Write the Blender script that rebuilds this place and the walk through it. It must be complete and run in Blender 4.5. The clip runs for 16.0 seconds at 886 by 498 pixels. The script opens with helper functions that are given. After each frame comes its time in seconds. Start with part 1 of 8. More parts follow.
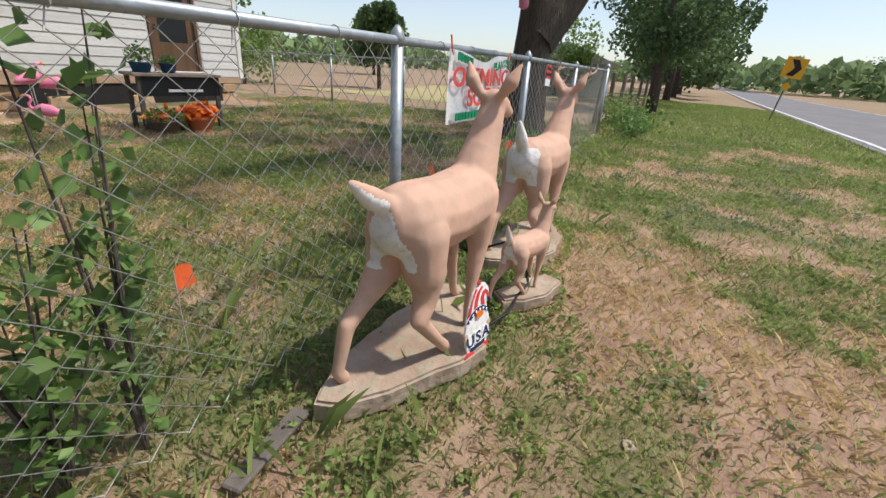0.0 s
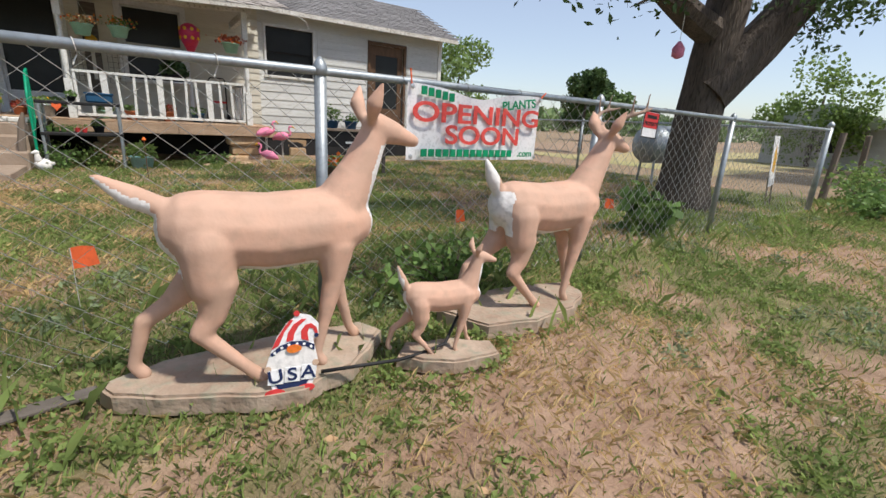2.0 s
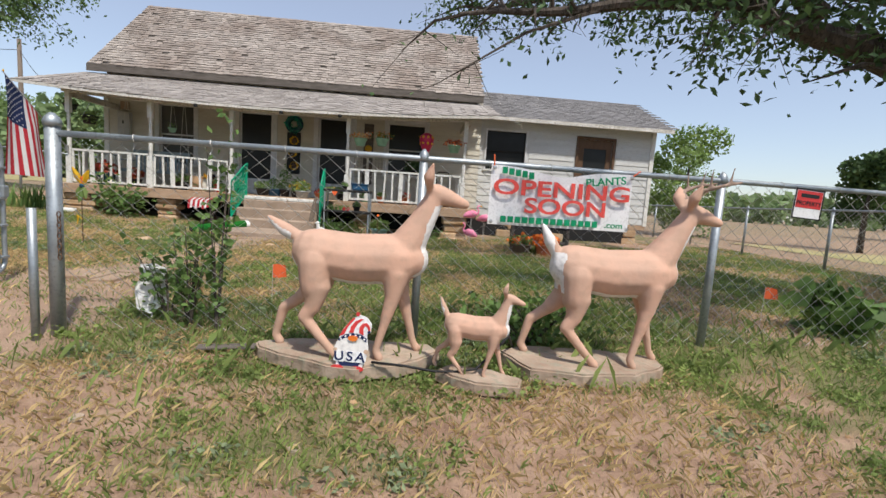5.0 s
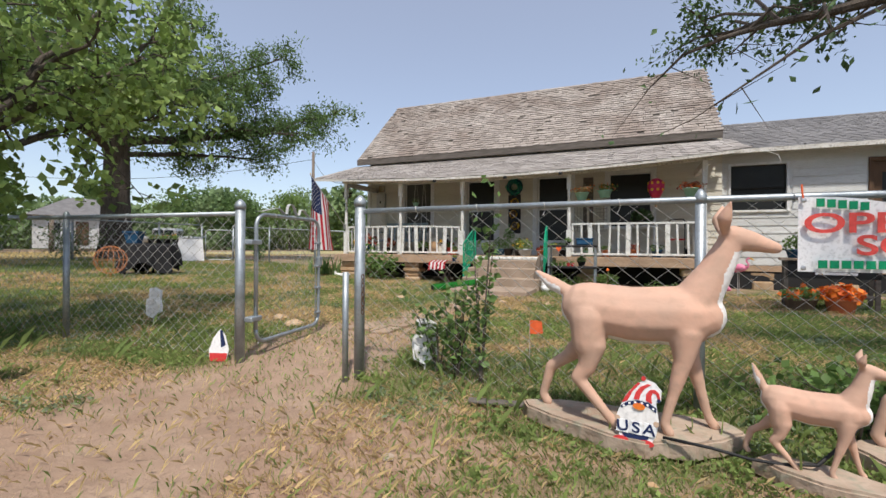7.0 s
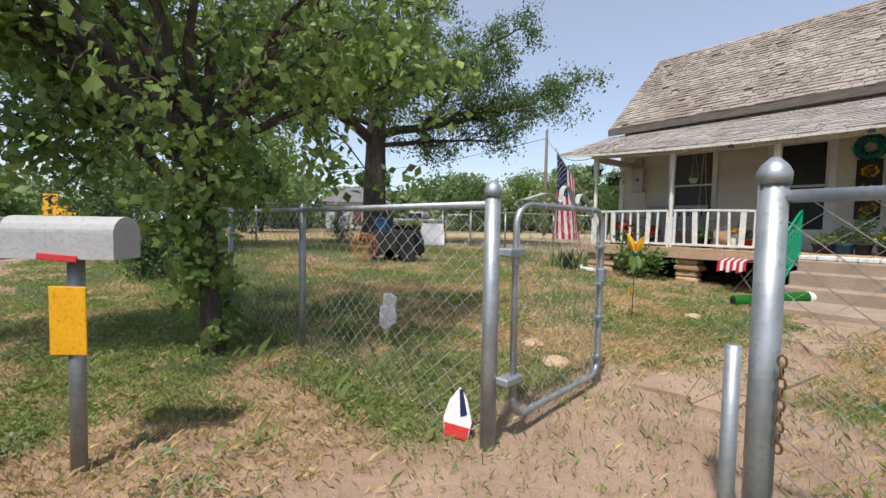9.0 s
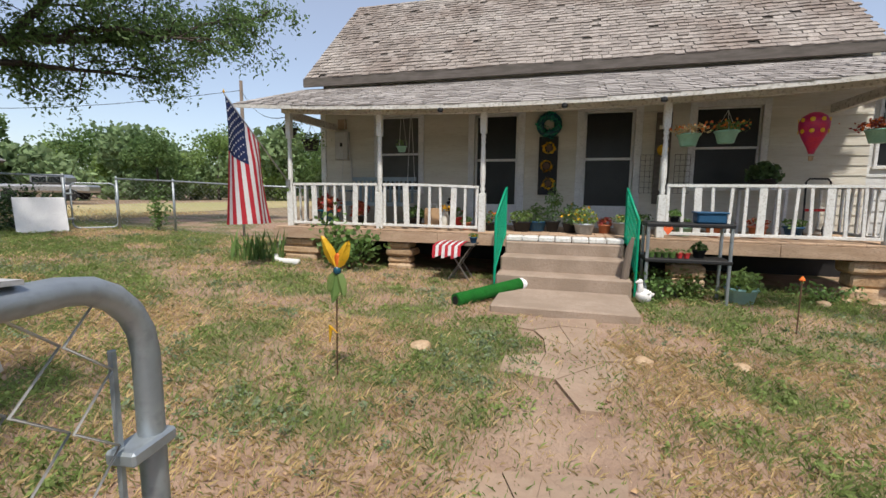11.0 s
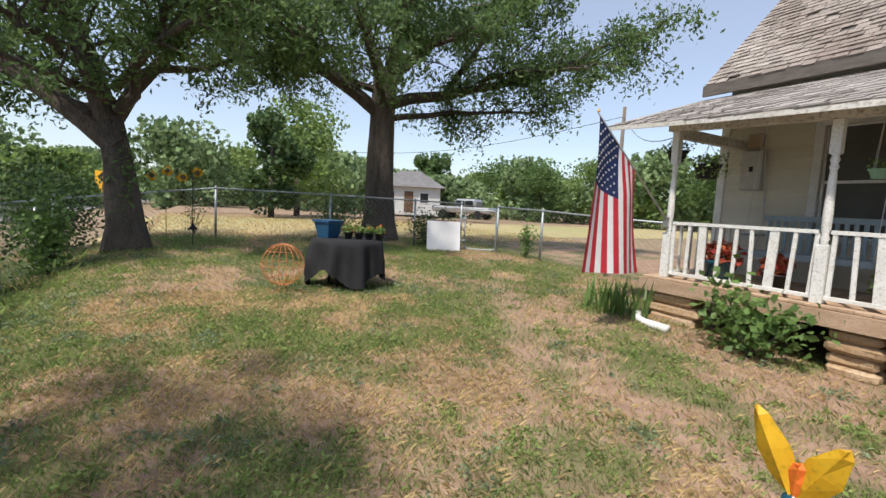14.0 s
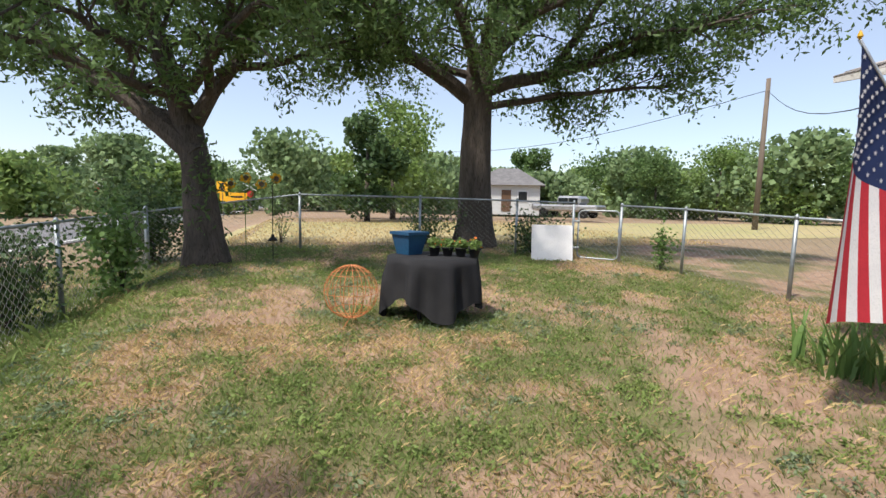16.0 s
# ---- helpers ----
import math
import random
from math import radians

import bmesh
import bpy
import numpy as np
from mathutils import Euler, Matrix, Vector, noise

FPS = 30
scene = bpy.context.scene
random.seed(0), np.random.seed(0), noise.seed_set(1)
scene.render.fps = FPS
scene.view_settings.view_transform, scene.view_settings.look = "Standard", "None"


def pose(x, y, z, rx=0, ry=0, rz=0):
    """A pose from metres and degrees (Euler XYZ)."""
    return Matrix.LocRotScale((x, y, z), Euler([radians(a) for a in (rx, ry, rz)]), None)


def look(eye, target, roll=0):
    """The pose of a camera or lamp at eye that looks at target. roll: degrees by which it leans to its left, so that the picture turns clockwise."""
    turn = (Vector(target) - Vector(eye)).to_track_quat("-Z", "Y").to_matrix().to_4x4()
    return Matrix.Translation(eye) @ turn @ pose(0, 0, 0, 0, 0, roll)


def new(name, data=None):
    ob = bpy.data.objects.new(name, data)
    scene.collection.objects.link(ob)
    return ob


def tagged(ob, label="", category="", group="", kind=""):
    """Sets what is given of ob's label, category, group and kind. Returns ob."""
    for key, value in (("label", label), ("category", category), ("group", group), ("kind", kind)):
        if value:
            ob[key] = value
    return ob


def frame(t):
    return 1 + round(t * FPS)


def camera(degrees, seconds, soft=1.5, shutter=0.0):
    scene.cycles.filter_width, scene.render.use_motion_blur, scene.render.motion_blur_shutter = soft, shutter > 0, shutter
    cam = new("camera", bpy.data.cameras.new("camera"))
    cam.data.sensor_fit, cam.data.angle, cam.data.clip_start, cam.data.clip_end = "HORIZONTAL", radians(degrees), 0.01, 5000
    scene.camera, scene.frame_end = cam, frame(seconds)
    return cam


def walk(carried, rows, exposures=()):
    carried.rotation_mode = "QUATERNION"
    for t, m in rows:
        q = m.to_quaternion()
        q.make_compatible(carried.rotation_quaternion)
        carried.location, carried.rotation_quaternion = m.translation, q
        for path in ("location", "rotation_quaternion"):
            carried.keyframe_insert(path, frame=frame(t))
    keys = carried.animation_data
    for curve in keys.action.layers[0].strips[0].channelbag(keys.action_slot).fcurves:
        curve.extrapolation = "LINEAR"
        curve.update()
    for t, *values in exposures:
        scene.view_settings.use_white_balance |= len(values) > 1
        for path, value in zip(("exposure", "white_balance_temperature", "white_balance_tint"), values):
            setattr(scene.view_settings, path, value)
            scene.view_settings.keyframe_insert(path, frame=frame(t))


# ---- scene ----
cam = camera(90.1, 16.0)
METRES, EYE, TILT, LEAN, TURN = 16.0, 1.25, 0.0, 0.0, -68
PATH = [
    (0, (2.48, -9.023, 1.215), (4.126, -8.176, 0.456), 3.5),
    (0.5, (2.748, -9.366, 1.219), (4.359, -8.396, 0.541), 4.0),
    (1, (3.065, -9.648, 1.204), (4.569, -8.496, 0.563), 4.0),
    (1.5, (3.347, -9.841, 1.171), (4.611, -8.419, 0.552), 3.9),
    (2, (3.639, -9.996, 1.116), (4.718, -8.404, 0.566), 3.4),
    (2.5, (3.924, -10.143, 1.117), (4.789, -8.4, 0.656), 4.0),
    (3, (4.096, -10.313, 1.103), (4.734, -8.461, 0.697), 3.1),
    (3.5, (4.111, -10.57, 1.05), (4.647, -8.674, 0.708), 3.0),
    (4, (4.259, -10.771, 1.031), (4.594, -8.813, 0.799), 3.8),
    (4.2, (4.301, -10.818, 1.035), (4.59, -8.851, 0.816), 4.2),
    (6.3, (4.352, -10.871, 1.076), (4.297, -8.886, 0.837), 1.6),
    (6.5, (4.318, -10.843, 1.054), (4.206, -8.854, 0.872), 1.5),
    (7, (3.986, -10.808, 1.018), (3.214, -8.963, 1.013), 0.4),
    (7.5, (3.702, -10.676, 1.057), (2.352, -9.201, 1.102), 2.3),
    (8, (3.314, -10.37, 1.153), (1.681, -9.216, 1.17), 2.2),
    (8.2, (3.145, -10.24, 1.133), (1.476, -9.139, 1.117), 1.8),
    (10.3, (1.618, -8.113, 1.345), (0.559, -6.441, 1.057), -0.5),
    (10.5, (1.515, -7.876, 1.359), (0.555, -6.143, 1.081), -0.6),
    (11, (1.341, -7.216, 1.436), (0.81, -5.303, 1.191), 0.6),
    (11.5, (1.317, -6.732, 1.543), (1.32, -4.746, 1.309), 1.9),
    (12, (1.193, -6.378, 1.63), (1.42, -4.394, 1.518), 1.7),
    (12.5, (1.125, -6.202, 1.681), (1.233, -4.205, 1.664), 1.1),
    (13, (0.986, -6.077, 1.619), (0.243, -4.224, 1.512), 3.2),
    (13.1, (0.897, -6.053, 1.62), (-0.015, -4.278, 1.492), 3.2),
    (13.5, (0.632, -5.955, 1.625), (-0.79, -4.557, 1.47), 3.4),
    (14, (0.305, -5.863, 1.646), (-1.429, -4.884, 1.46), 3.0),
    (14.5, (-0.046, -5.672, 1.688), (-1.913, -4.987, 1.471), 2.3),
    (15, (-0.463, -5.591, 1.71), (-2.347, -4.945, 1.532), 1.5),
    (15.5, (-0.906, -5.46, 1.707), (-2.801, -4.837, 1.564), 0.5),
    (16, (-1.375, -5.195, 1.717), (-3.279, -4.616, 1.51), 1.3),
]
walk(cam, [(t, look(eye, target, roll)) for t, eye, target, roll in PATH], [(0, 0.3), (4, 0.26), (7, 0.28), (8, 0.38), (10.5, 0.34), (12.5, 0.16), (14, 0.46), (16, 0.56)])

# ---------------- world, sun ----------------
world = bpy.data.worlds.new("hazy_sky")
scene.world = world
world.use_nodes = True
wn = world.node_tree.nodes
sky = wn.new("ShaderNodeTexSky")
sky.sky_type, sky.sun_disc = "NISHITA", False
SUN_ELEV, SUN_AZ = radians(60), radians(152)
sky.sun_elevation, sky.sun_rotation = SUN_ELEV, SUN_AZ
sky.air_density, sky.dust_density, sky.ozone_density = 1.0, 0.9, 2.0
wn["Background"].inputs["Strength"].default_value = 0.10
world.node_tree.links.new(sky.outputs[0], wn["Background"].inputs["Color"])
# thin even haze over the whole sky
haze, both = wn.new("ShaderNodeBackground"), wn.new("ShaderNodeAddShader")
haze.inputs["Color"].default_value, haze.inputs["Strength"].default_value = (0.97, 0.94, 1.0, 1), 0.20
world.node_tree.links.new(wn["Background"].outputs[0], both.inputs[0])
world.node_tree.links.new(haze.outputs[0], both.inputs[1])
world.node_tree.links.new(both.outputs[0], wn["World Output"].inputs["Surface"])
sun = new("sun", bpy.data.lights.new("sun", "SUN"))
sun.data.energy, sun.data.angle, sun.data.color = 3.7, radians(3), (1.0, 0.93, 0.84)
sun_from = Vector((math.sin(SUN_AZ) * math.cos(SUN_ELEV), math.cos(SUN_AZ) * math.cos(SUN_ELEV), math.sin(SUN_ELEV)))
sun.matrix_world = look(sun_from * 50, (0, 0, 0))

# ---------------- materials ----------------
rng = np.random.default_rng(7)


def mat(name, c1, c2=None, rough=0.8, metal=0.0, scale=6.0, fine=60.0, bump=0.15, c3=None, through_light=0.0, stretch=(1, 1, 1), island=0.0, spec=0.3):
    """Two-scale mottled surface: c1 and c2 in large patches, c3 (or darkened c1) in fine grain."""
    m = bpy.data.materials.new(name)
    m.use_nodes = True
    nt = m.node_tree
    n, l = nt.nodes, nt.links
    bsdf = n["Principled BSDF"]
    c2 = c2 or tuple(v * 0.8 for v in c1)
    c3 = c3 or tuple(v * 0.72 for v in c1)
    tc, mp = n.new("ShaderNodeTexCoord"), n.new("ShaderNodeMapping")
    mp.inputs["Scale"].default_value = stretch
    l.new(tc.outputs["Object"], mp.inputs["Vector"])
    big, small = n.new("ShaderNodeTexNoise"), n.new("ShaderNodeTexNoise")
    big.inputs["Scale"].default_value, big.inputs["Detail"].default_value = scale, 5
    small.inputs["Scale"].default_value, small.inputs["Detail"].default_value = fine, 3
    l.new(mp.outputs[0], big.inputs["Vector"]), l.new(mp.outputs[0], small.inputs["Vector"])
    r1, r2 = n.new("ShaderNodeValToRGB"), n.new("ShaderNodeValToRGB")
    r1.color_ramp.elements[0].position, r1.color_ramp.elements[1].position = 0.38, 0.62
    r1.color_ramp.elements[0].color, r1.color_ramp.elements[1].color = (*c1, 1), (*c2, 1)
    r2.color_ramp.elements[0].position, r2.color_ramp.elements[1].position = 0.5, 0.72
    l.new(big.outputs["Fac"], r1.inputs[0]), l.new(small.outputs["Fac"], r2.inputs[0])
    mix = n.new("ShaderNodeMix")
    mix.data_type = "RGBA"
    l.new(r2.outputs[0], mix.inputs["Factor"]), l.new(r1.outputs[0], mix.inputs[6])
    mix.inputs[7].default_value = (*c3, 1)
    col = mix.outputs[2]
    if island:
        geo, oi, add = n.new("ShaderNodeNewGeometry"), n.new("ShaderNodeObjectInfo"), n.new("ShaderNodeMath")
        l.new(geo.outputs["Random Per Island"], add.inputs[0]), l.new(oi.outputs["Random"], add.inputs[1])
        fr, mr = n.new("ShaderNodeMath"), n.new("ShaderNodeMapRange")
        fr.operation = "FRACT"
        l.new(add.outputs[0], fr.inputs[0]), l.new(fr.outputs[0], mr.inputs[0])
        mr.inputs[3].default_value, mr.inputs[4].default_value = 1 - island, 1 + island
        hv = n.new("ShaderNodeHueSaturation")
        l.new(mr.outputs[0], hv.inputs["Value"]), l.new(col, hv.inputs["Color"])
        col = hv.outputs[0]
    l.new(col, bsdf.inputs["Base Color"])
    bsdf.inputs["Roughness"].default_value, bsdf.inputs["Metallic"].default_value = rough, metal
    bsdf.inputs["Specular IOR Level"].default_value = spec
    if bump:
        b = n.new("ShaderNodeBump")
        b.inputs["Strength"].default_value, b.inputs["Distance"].default_value = bump, 0.02
        l.new(small.outputs["Fac"], b.inputs["Height"]), l.new(b.outputs[0], bsdf.inputs["Normal"])
    if through_light:
        tr, ms = n.new("ShaderNodeBsdfTranslucent"), n.new("ShaderNodeMixShader")
        l.new(col, tr.inputs["Color"])
        ms.inputs[0].default_value = through_light
        l.new(bsdf.outputs[0], ms.inputs[1]), l.new(tr.outputs[0], ms.inputs[2])
        l.new(ms.outputs[0], n["Material Output"].inputs["Surface"])
    return m


M = dict(
    dirt=mat("dirt_drive", (0.32, 0.225, 0.15), (0.25, 0.17, 0.11), 0.95, scale=0.8, fine=9, bump=0.8, c3=(0.35, 0.26, 0.18)),
    road=mat("asphalt", (0.17, 0.17, 0.18), (0.21, 0.2, 0.2), 0.9, scale=0.5, fine=90, bump=0.3),
    line=mat("road_paint", (0.75, 0.74, 0.7), rough=0.8, fine=20),
    field=mat("dry_field", (0.42, 0.34, 0.18), (0.34, 0.32, 0.14), 0.95, scale=0.1, fine=1.5, bump=0.3),
    white=mat("white_paint", (0.74, 0.74, 0.71), (0.66, 0.66, 0.63), 0.6, scale=5, fine=45, c3=(0.5, 0.48, 0.43)),
    siding=mat("white_siding", (0.60, 0.61, 0.60), (0.53, 0.54, 0.53), 0.6, scale=1.5, fine=20, c3=(0.47, 0.47, 0.45), stretch=(0.4, 0.4, 3), island=0.05),
    cream=mat("cream_siding", (0.60, 0.575, 0.50), (0.54, 0.515, 0.445), 0.65, scale=1.5, fine=20, c3=(0.52, 0.48, 0.4), stretch=(0.4, 0.4, 3), island=0.05),
    trim=mat("trim_paint", (0.7, 0.71, 0.72), (0.6, 0.61, 0.62), 0.6, scale=4, fine=40),
    shingle=mat("old_roof_shingle", (0.36, 0.32, 0.285), (0.25, 0.205, 0.175), 0.95, scale=0.9, fine=45, bump=0.5, c3=(0.16, 0.145, 0.13), island=0.2),
    shingle2=mat("porch_roof_shingle", (0.375, 0.345, 0.32), (0.315, 0.285, 0.262), 0.95, scale=1.0, fine=60, bump=0.4, c3=(0.24, 0.225, 0.21), island=0.14),
    wingroof=mat("grey_asphalt_roof", (0.2, 0.195, 0.195), (0.15, 0.145, 0.145), 0.95, scale=2, fine=60, bump=0.4, island=0.15),
    fascia=mat("weathered_board", (0.15, 0.13, 0.115), (0.1, 0.088, 0.075), 0.9, scale=4, fine=30, stretch=(1, 1, 6)),
    eaves=mat("peeling_white", (0.66, 0.64, 0.6), (0.55, 0.53, 0.48), 0.75, scale=3, fine=25, c3=(0.3, 0.27, 0.23)),
    wood=mat("bare_porch_wood", (0.42, 0.29, 0.19), (0.5, 0.36, 0.25), 0.85, scale=2.5, fine=30, stretch=(1, 5, 5), c3=(0.28, 0.19, 0.13), island=0.12),
    flag=mat("flagstone", (0.36, 0.265, 0.19), (0.29, 0.205, 0.145), 0.95, scale=2.5, fine=18, bump=0.7, c3=(0.33, 0.245, 0.175), island=0.06),
    stone=mat("sandstone", (0.42, 0.28, 0.16), (0.48, 0.36, 0.24), 0.95, scale=4, fine=30, bump=0.6, island=0.15),
    concrete=mat("old_concrete", (0.37, 0.29, 0.225), (0.29, 0.225, 0.17), 0.95, scale=3, fine=40, bump=0.4, c3=(0.3, 0.22, 0.16)),
    slab=mat("statue_slab", (0.42, 0.33, 0.255), (0.31, 0.225, 0.165), 0.95, scale=5, fine=18, bump=0.7, c3=(0.30, 0.28, 0.21)),
    doe=mat("painted_deer_tan", (0.60, 0.365, 0.265), (0.51, 0.335, 0.25), 0.75, scale=5, fine=16, bump=0.2, c3=(0.49, 0.32, 0.235)),
    doewhite=mat("painted_deer_white", (0.78, 0.76, 0.74), (0.7, 0.68, 0.66), 0.7, scale=9, fine=30, bump=0.25),
    galv=mat("galvanised_steel", (0.40, 0.44, 0.465), (0.31, 0.345, 0.37), 0.5, 0.65, scale=8, fine=50, bump=0.05),
    wire=mat("chain_link_wire", (0.60, 0.59, 0.56), (0.46, 0.45, 0.42), 0.5, 0.2, scale=3, bump=0),
    bark=mat("tree_bark", (0.12, 0.098, 0.082), (0.08, 0.067, 0.056), 0.95, scale=3, fine=14, bump=1.0, stretch=(3, 3, 0.6), c3=(0.045, 0.036, 0.03)),
    leaf=mat("tree_leaf", (0.15, 0.235, 0.078), (0.105, 0.175, 0.058), 0.55, scale=0.7, fine=5, bump=0, through_light=0.45, island=0.35),
    leaflight=mat("young_tree_leaf", (0.24, 0.34, 0.10), (0.175, 0.265, 0.085), 0.55, scale=0.7, fine=5, bump=0, through_light=0.45, island=0.35),
    leafdark=mat("dense_tree_leaf", (0.085, 0.145, 0.05), (0.06, 0.108, 0.04), 0.6, scale=0.7, fine=5, bump=0, through_light=0.25, island=0.35),
    vine=mat("vine_leaf", (0.18, 0.29, 0.085), (0.115, 0.205, 0.06), 0.5, scale=2, fine=8, bump=0, through_light=0.42, island=0.3),
    mulberry=mat("mulberry_leaf", (0.31, 0.42, 0.125), (0.19, 0.29, 0.085), 0.45, scale=2, fine=8, bump=0, through_light=0.45, island=0.4),
    grass=mat("green_weeds", (0.29, 0.37, 0.115), (0.22, 0.30, 0.095), 0.7, scale=0.8, fine=6, bump=0, through_light=0.5, island=0.35),
    greyweed=mat("grey_green_weeds", (0.27, 0.33, 0.19), (0.20, 0.26, 0.14), 0.75, scale=0.8, fine=6, bump=0, through_light=0.4, island=0.3),
    antler=mat("painted_antler", (0.33, 0.235, 0.18), (0.27, 0.19, 0.15), 0.75, scale=9, fine=30, bump=0.2),
    # air haze put into the colour: paler, greyer green for far trees
    hazeleaf=mat("haze_paled_leaf", (0.24, 0.33, 0.15), (0.17, 0.25, 0.11), 0.7, scale=0.3, fine=3, bump=0, through_light=0.35, island=0.3),
    straw=mat("dry_straw", (0.66, 0.51, 0.265), (0.56, 0.42, 0.21), 0.85, scale=0.8, fine=6, bump=0, through_light=0.45, island=0.3),
    glass_dark=mat("dark_window_screen", (0.016, 0.018, 0.019), (0.022, 0.024, 0.025), 0.35, scale=3, bump=0, spec=0.3),
    screen=mat("grey_window_screen", (0.09, 0.09, 0.085), (0.07, 0.07, 0.066), 0.55, scale=3, bump=0, spec=0.3),
    brown=mat("brown_door", (0.135, 0.078, 0.045), (0.10, 0.058, 0.034), 0.6, scale=3, fine=25, stretch=(4, 4, 1)),
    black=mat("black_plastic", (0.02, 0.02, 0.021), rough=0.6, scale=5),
    cloth=mat("black_tablecloth", (0.018, 0.018, 0.02), (0.026, 0.026, 0.028), 0.9, scale=3, fine=200, bump=0.1),
    blue=mat("blue_plastic", (0.02, 0.075, 0.16), (0.02, 0.09, 0.18), 0.5, scale=3, bump=0),
    teal=mat("teal_glaze", (0.012, 0.09, 0.13), (0.01, 0.06, 0.1), 0.25, scale=3, bump=0, spec=0.5),
    mint=mat("mint_plastic", (0.28, 0.5, 0.36), rough=0.5, scale=5, bump=0),
    aqua=mat("pale_aqua_tub", (0.33, 0.58, 0.58), rough=0.5, scale=5, bump=0),
    green=mat("emerald_paint", (0.0, 0.33, 0.18), (0.005, 0.28, 0.15), 0.5, scale=6, bump=0),
    turf=mat("artificial_turf", (0.012, 0.19, 0.02), (0.01, 0.15, 0.016), 0.9, scale=8, fine=260, bump=1.0),
    terracotta=mat("terracotta", (0.46, 0.17, 0.08), (0.4, 0.14, 0.07), 0.8, scale=8),
    red=mat("red_paint", (0.62, 0.05, 0.05), (0.55, 0.045, 0.045), 0.55, scale=6, bump=0),
    signred=mat("banner_red", (0.75, 0.09, 0.075), rough=0.6, scale=6, bump=0),
    signgreen=mat("banner_green", (0.0, 0.28, 0.12), rough=0.6, scale=6, bump=0),
    banner=mat("banner_vinyl", (0.82, 0.82, 0.82), (0.76, 0.76, 0.77), 0.5, scale=4, bump=0),
    orange=mat("fluorescent_orange", (0.9, 0.16, 0.05), rough=0.6, scale=6, bump=0),
    amber=mat("amber_sign", (0.82, 0.42, 0.02), (0.78, 0.39, 0.02), 0.5, scale=6, bump=0),
    yellow=mat("yellow_petal", (0.8, 0.48, 0.03), (0.75, 0.4, 0.02), 0.5, scale=8, bump=0, through_light=0.2),
    pink=mat("pink_plastic", (0.82, 0.28, 0.42), (0.75, 0.22, 0.36), 0.5, scale=8, bump=0),
    flagred=mat("flag_red", (0.52, 0.035, 0.05), (0.46, 0.03, 0.045), 0.8, scale=5, fine=120, bump=0.05, through_light=0.2),
    flagwhite=mat("flag_white", (0.78, 0.76, 0.76), (0.72, 0.7, 0.71), 0.8, scale=5, fine=120, bump=0.05, through_light=0.2),
    flagblue=mat("flag_navy", (0.02, 0.035, 0.11), (0.018, 0.03, 0.09), 0.8, scale=5, fine=120, bump=0.05, through_light=0.15),
    carpaint=mat("teal_car_paint", (0.012, 0.10, 0.14), (0.012, 0.09, 0.13), 0.22, 0.3, scale=2, bump=0, spec=0.5),
    carglass=mat("car_glass", (0.02, 0.025, 0.028), rough=0.05, scale=2, bump=0, spec=0.6),
    rubber=mat("tyre_rubber", (0.018, 0.018, 0.018), rough=0.85, scale=6),
    silver=mat("silver_trim", (0.55, 0.55, 0.55), rough=0.35, metal=0.8, scale=6, bump=0),
    mailbox=mat("grey_mailbox", (0.46, 0.46, 0.46), (0.4, 0.4, 0.4), 0.55, scale=5, c3=(0.34, 0.33, 0.31)),
    postwood=mat("grey_post_wood", (0.2, 0.16, 0.125), (0.15, 0.12, 0.095), 0.9, scale=4, fine=30, stretch=(3, 3, 0.5)),
    swing=mat("slate_blue_paint", (0.3, 0.38, 0.42), (0.26, 0.33, 0.37), 0.65, scale=5),
    cardboard=mat("cardboard", (0.5, 0.33, 0.19), rough=0.85, scale=4),
    balloonred=mat("balloon_red", (0.55, 0.03, 0.06), (0.4, 0.02, 0.1), 0.4, scale=7, bump=0),
    flower=mat("orange_flower", (0.85, 0.25, 0.03), (0.75, 0.12, 0.04), 0.6, scale=9, bump=0, through_light=0.2, island=0.3),
    redleaf=mat("coleus_leaf", (0.33, 0.04, 0.04), (0.4, 0.12, 0.04), 0.6, scale=9, bump=0, through_light=0.25, island=0.4),
    skin=mat("plain_beige", (0.6, 0.42, 0.3), rough=0.7, scale=8, bump=0),
    hay=mat("hoop_wire_orange", (0.62, 0.24, 0.09), rough=0.6, scale=6, bump=0),
)


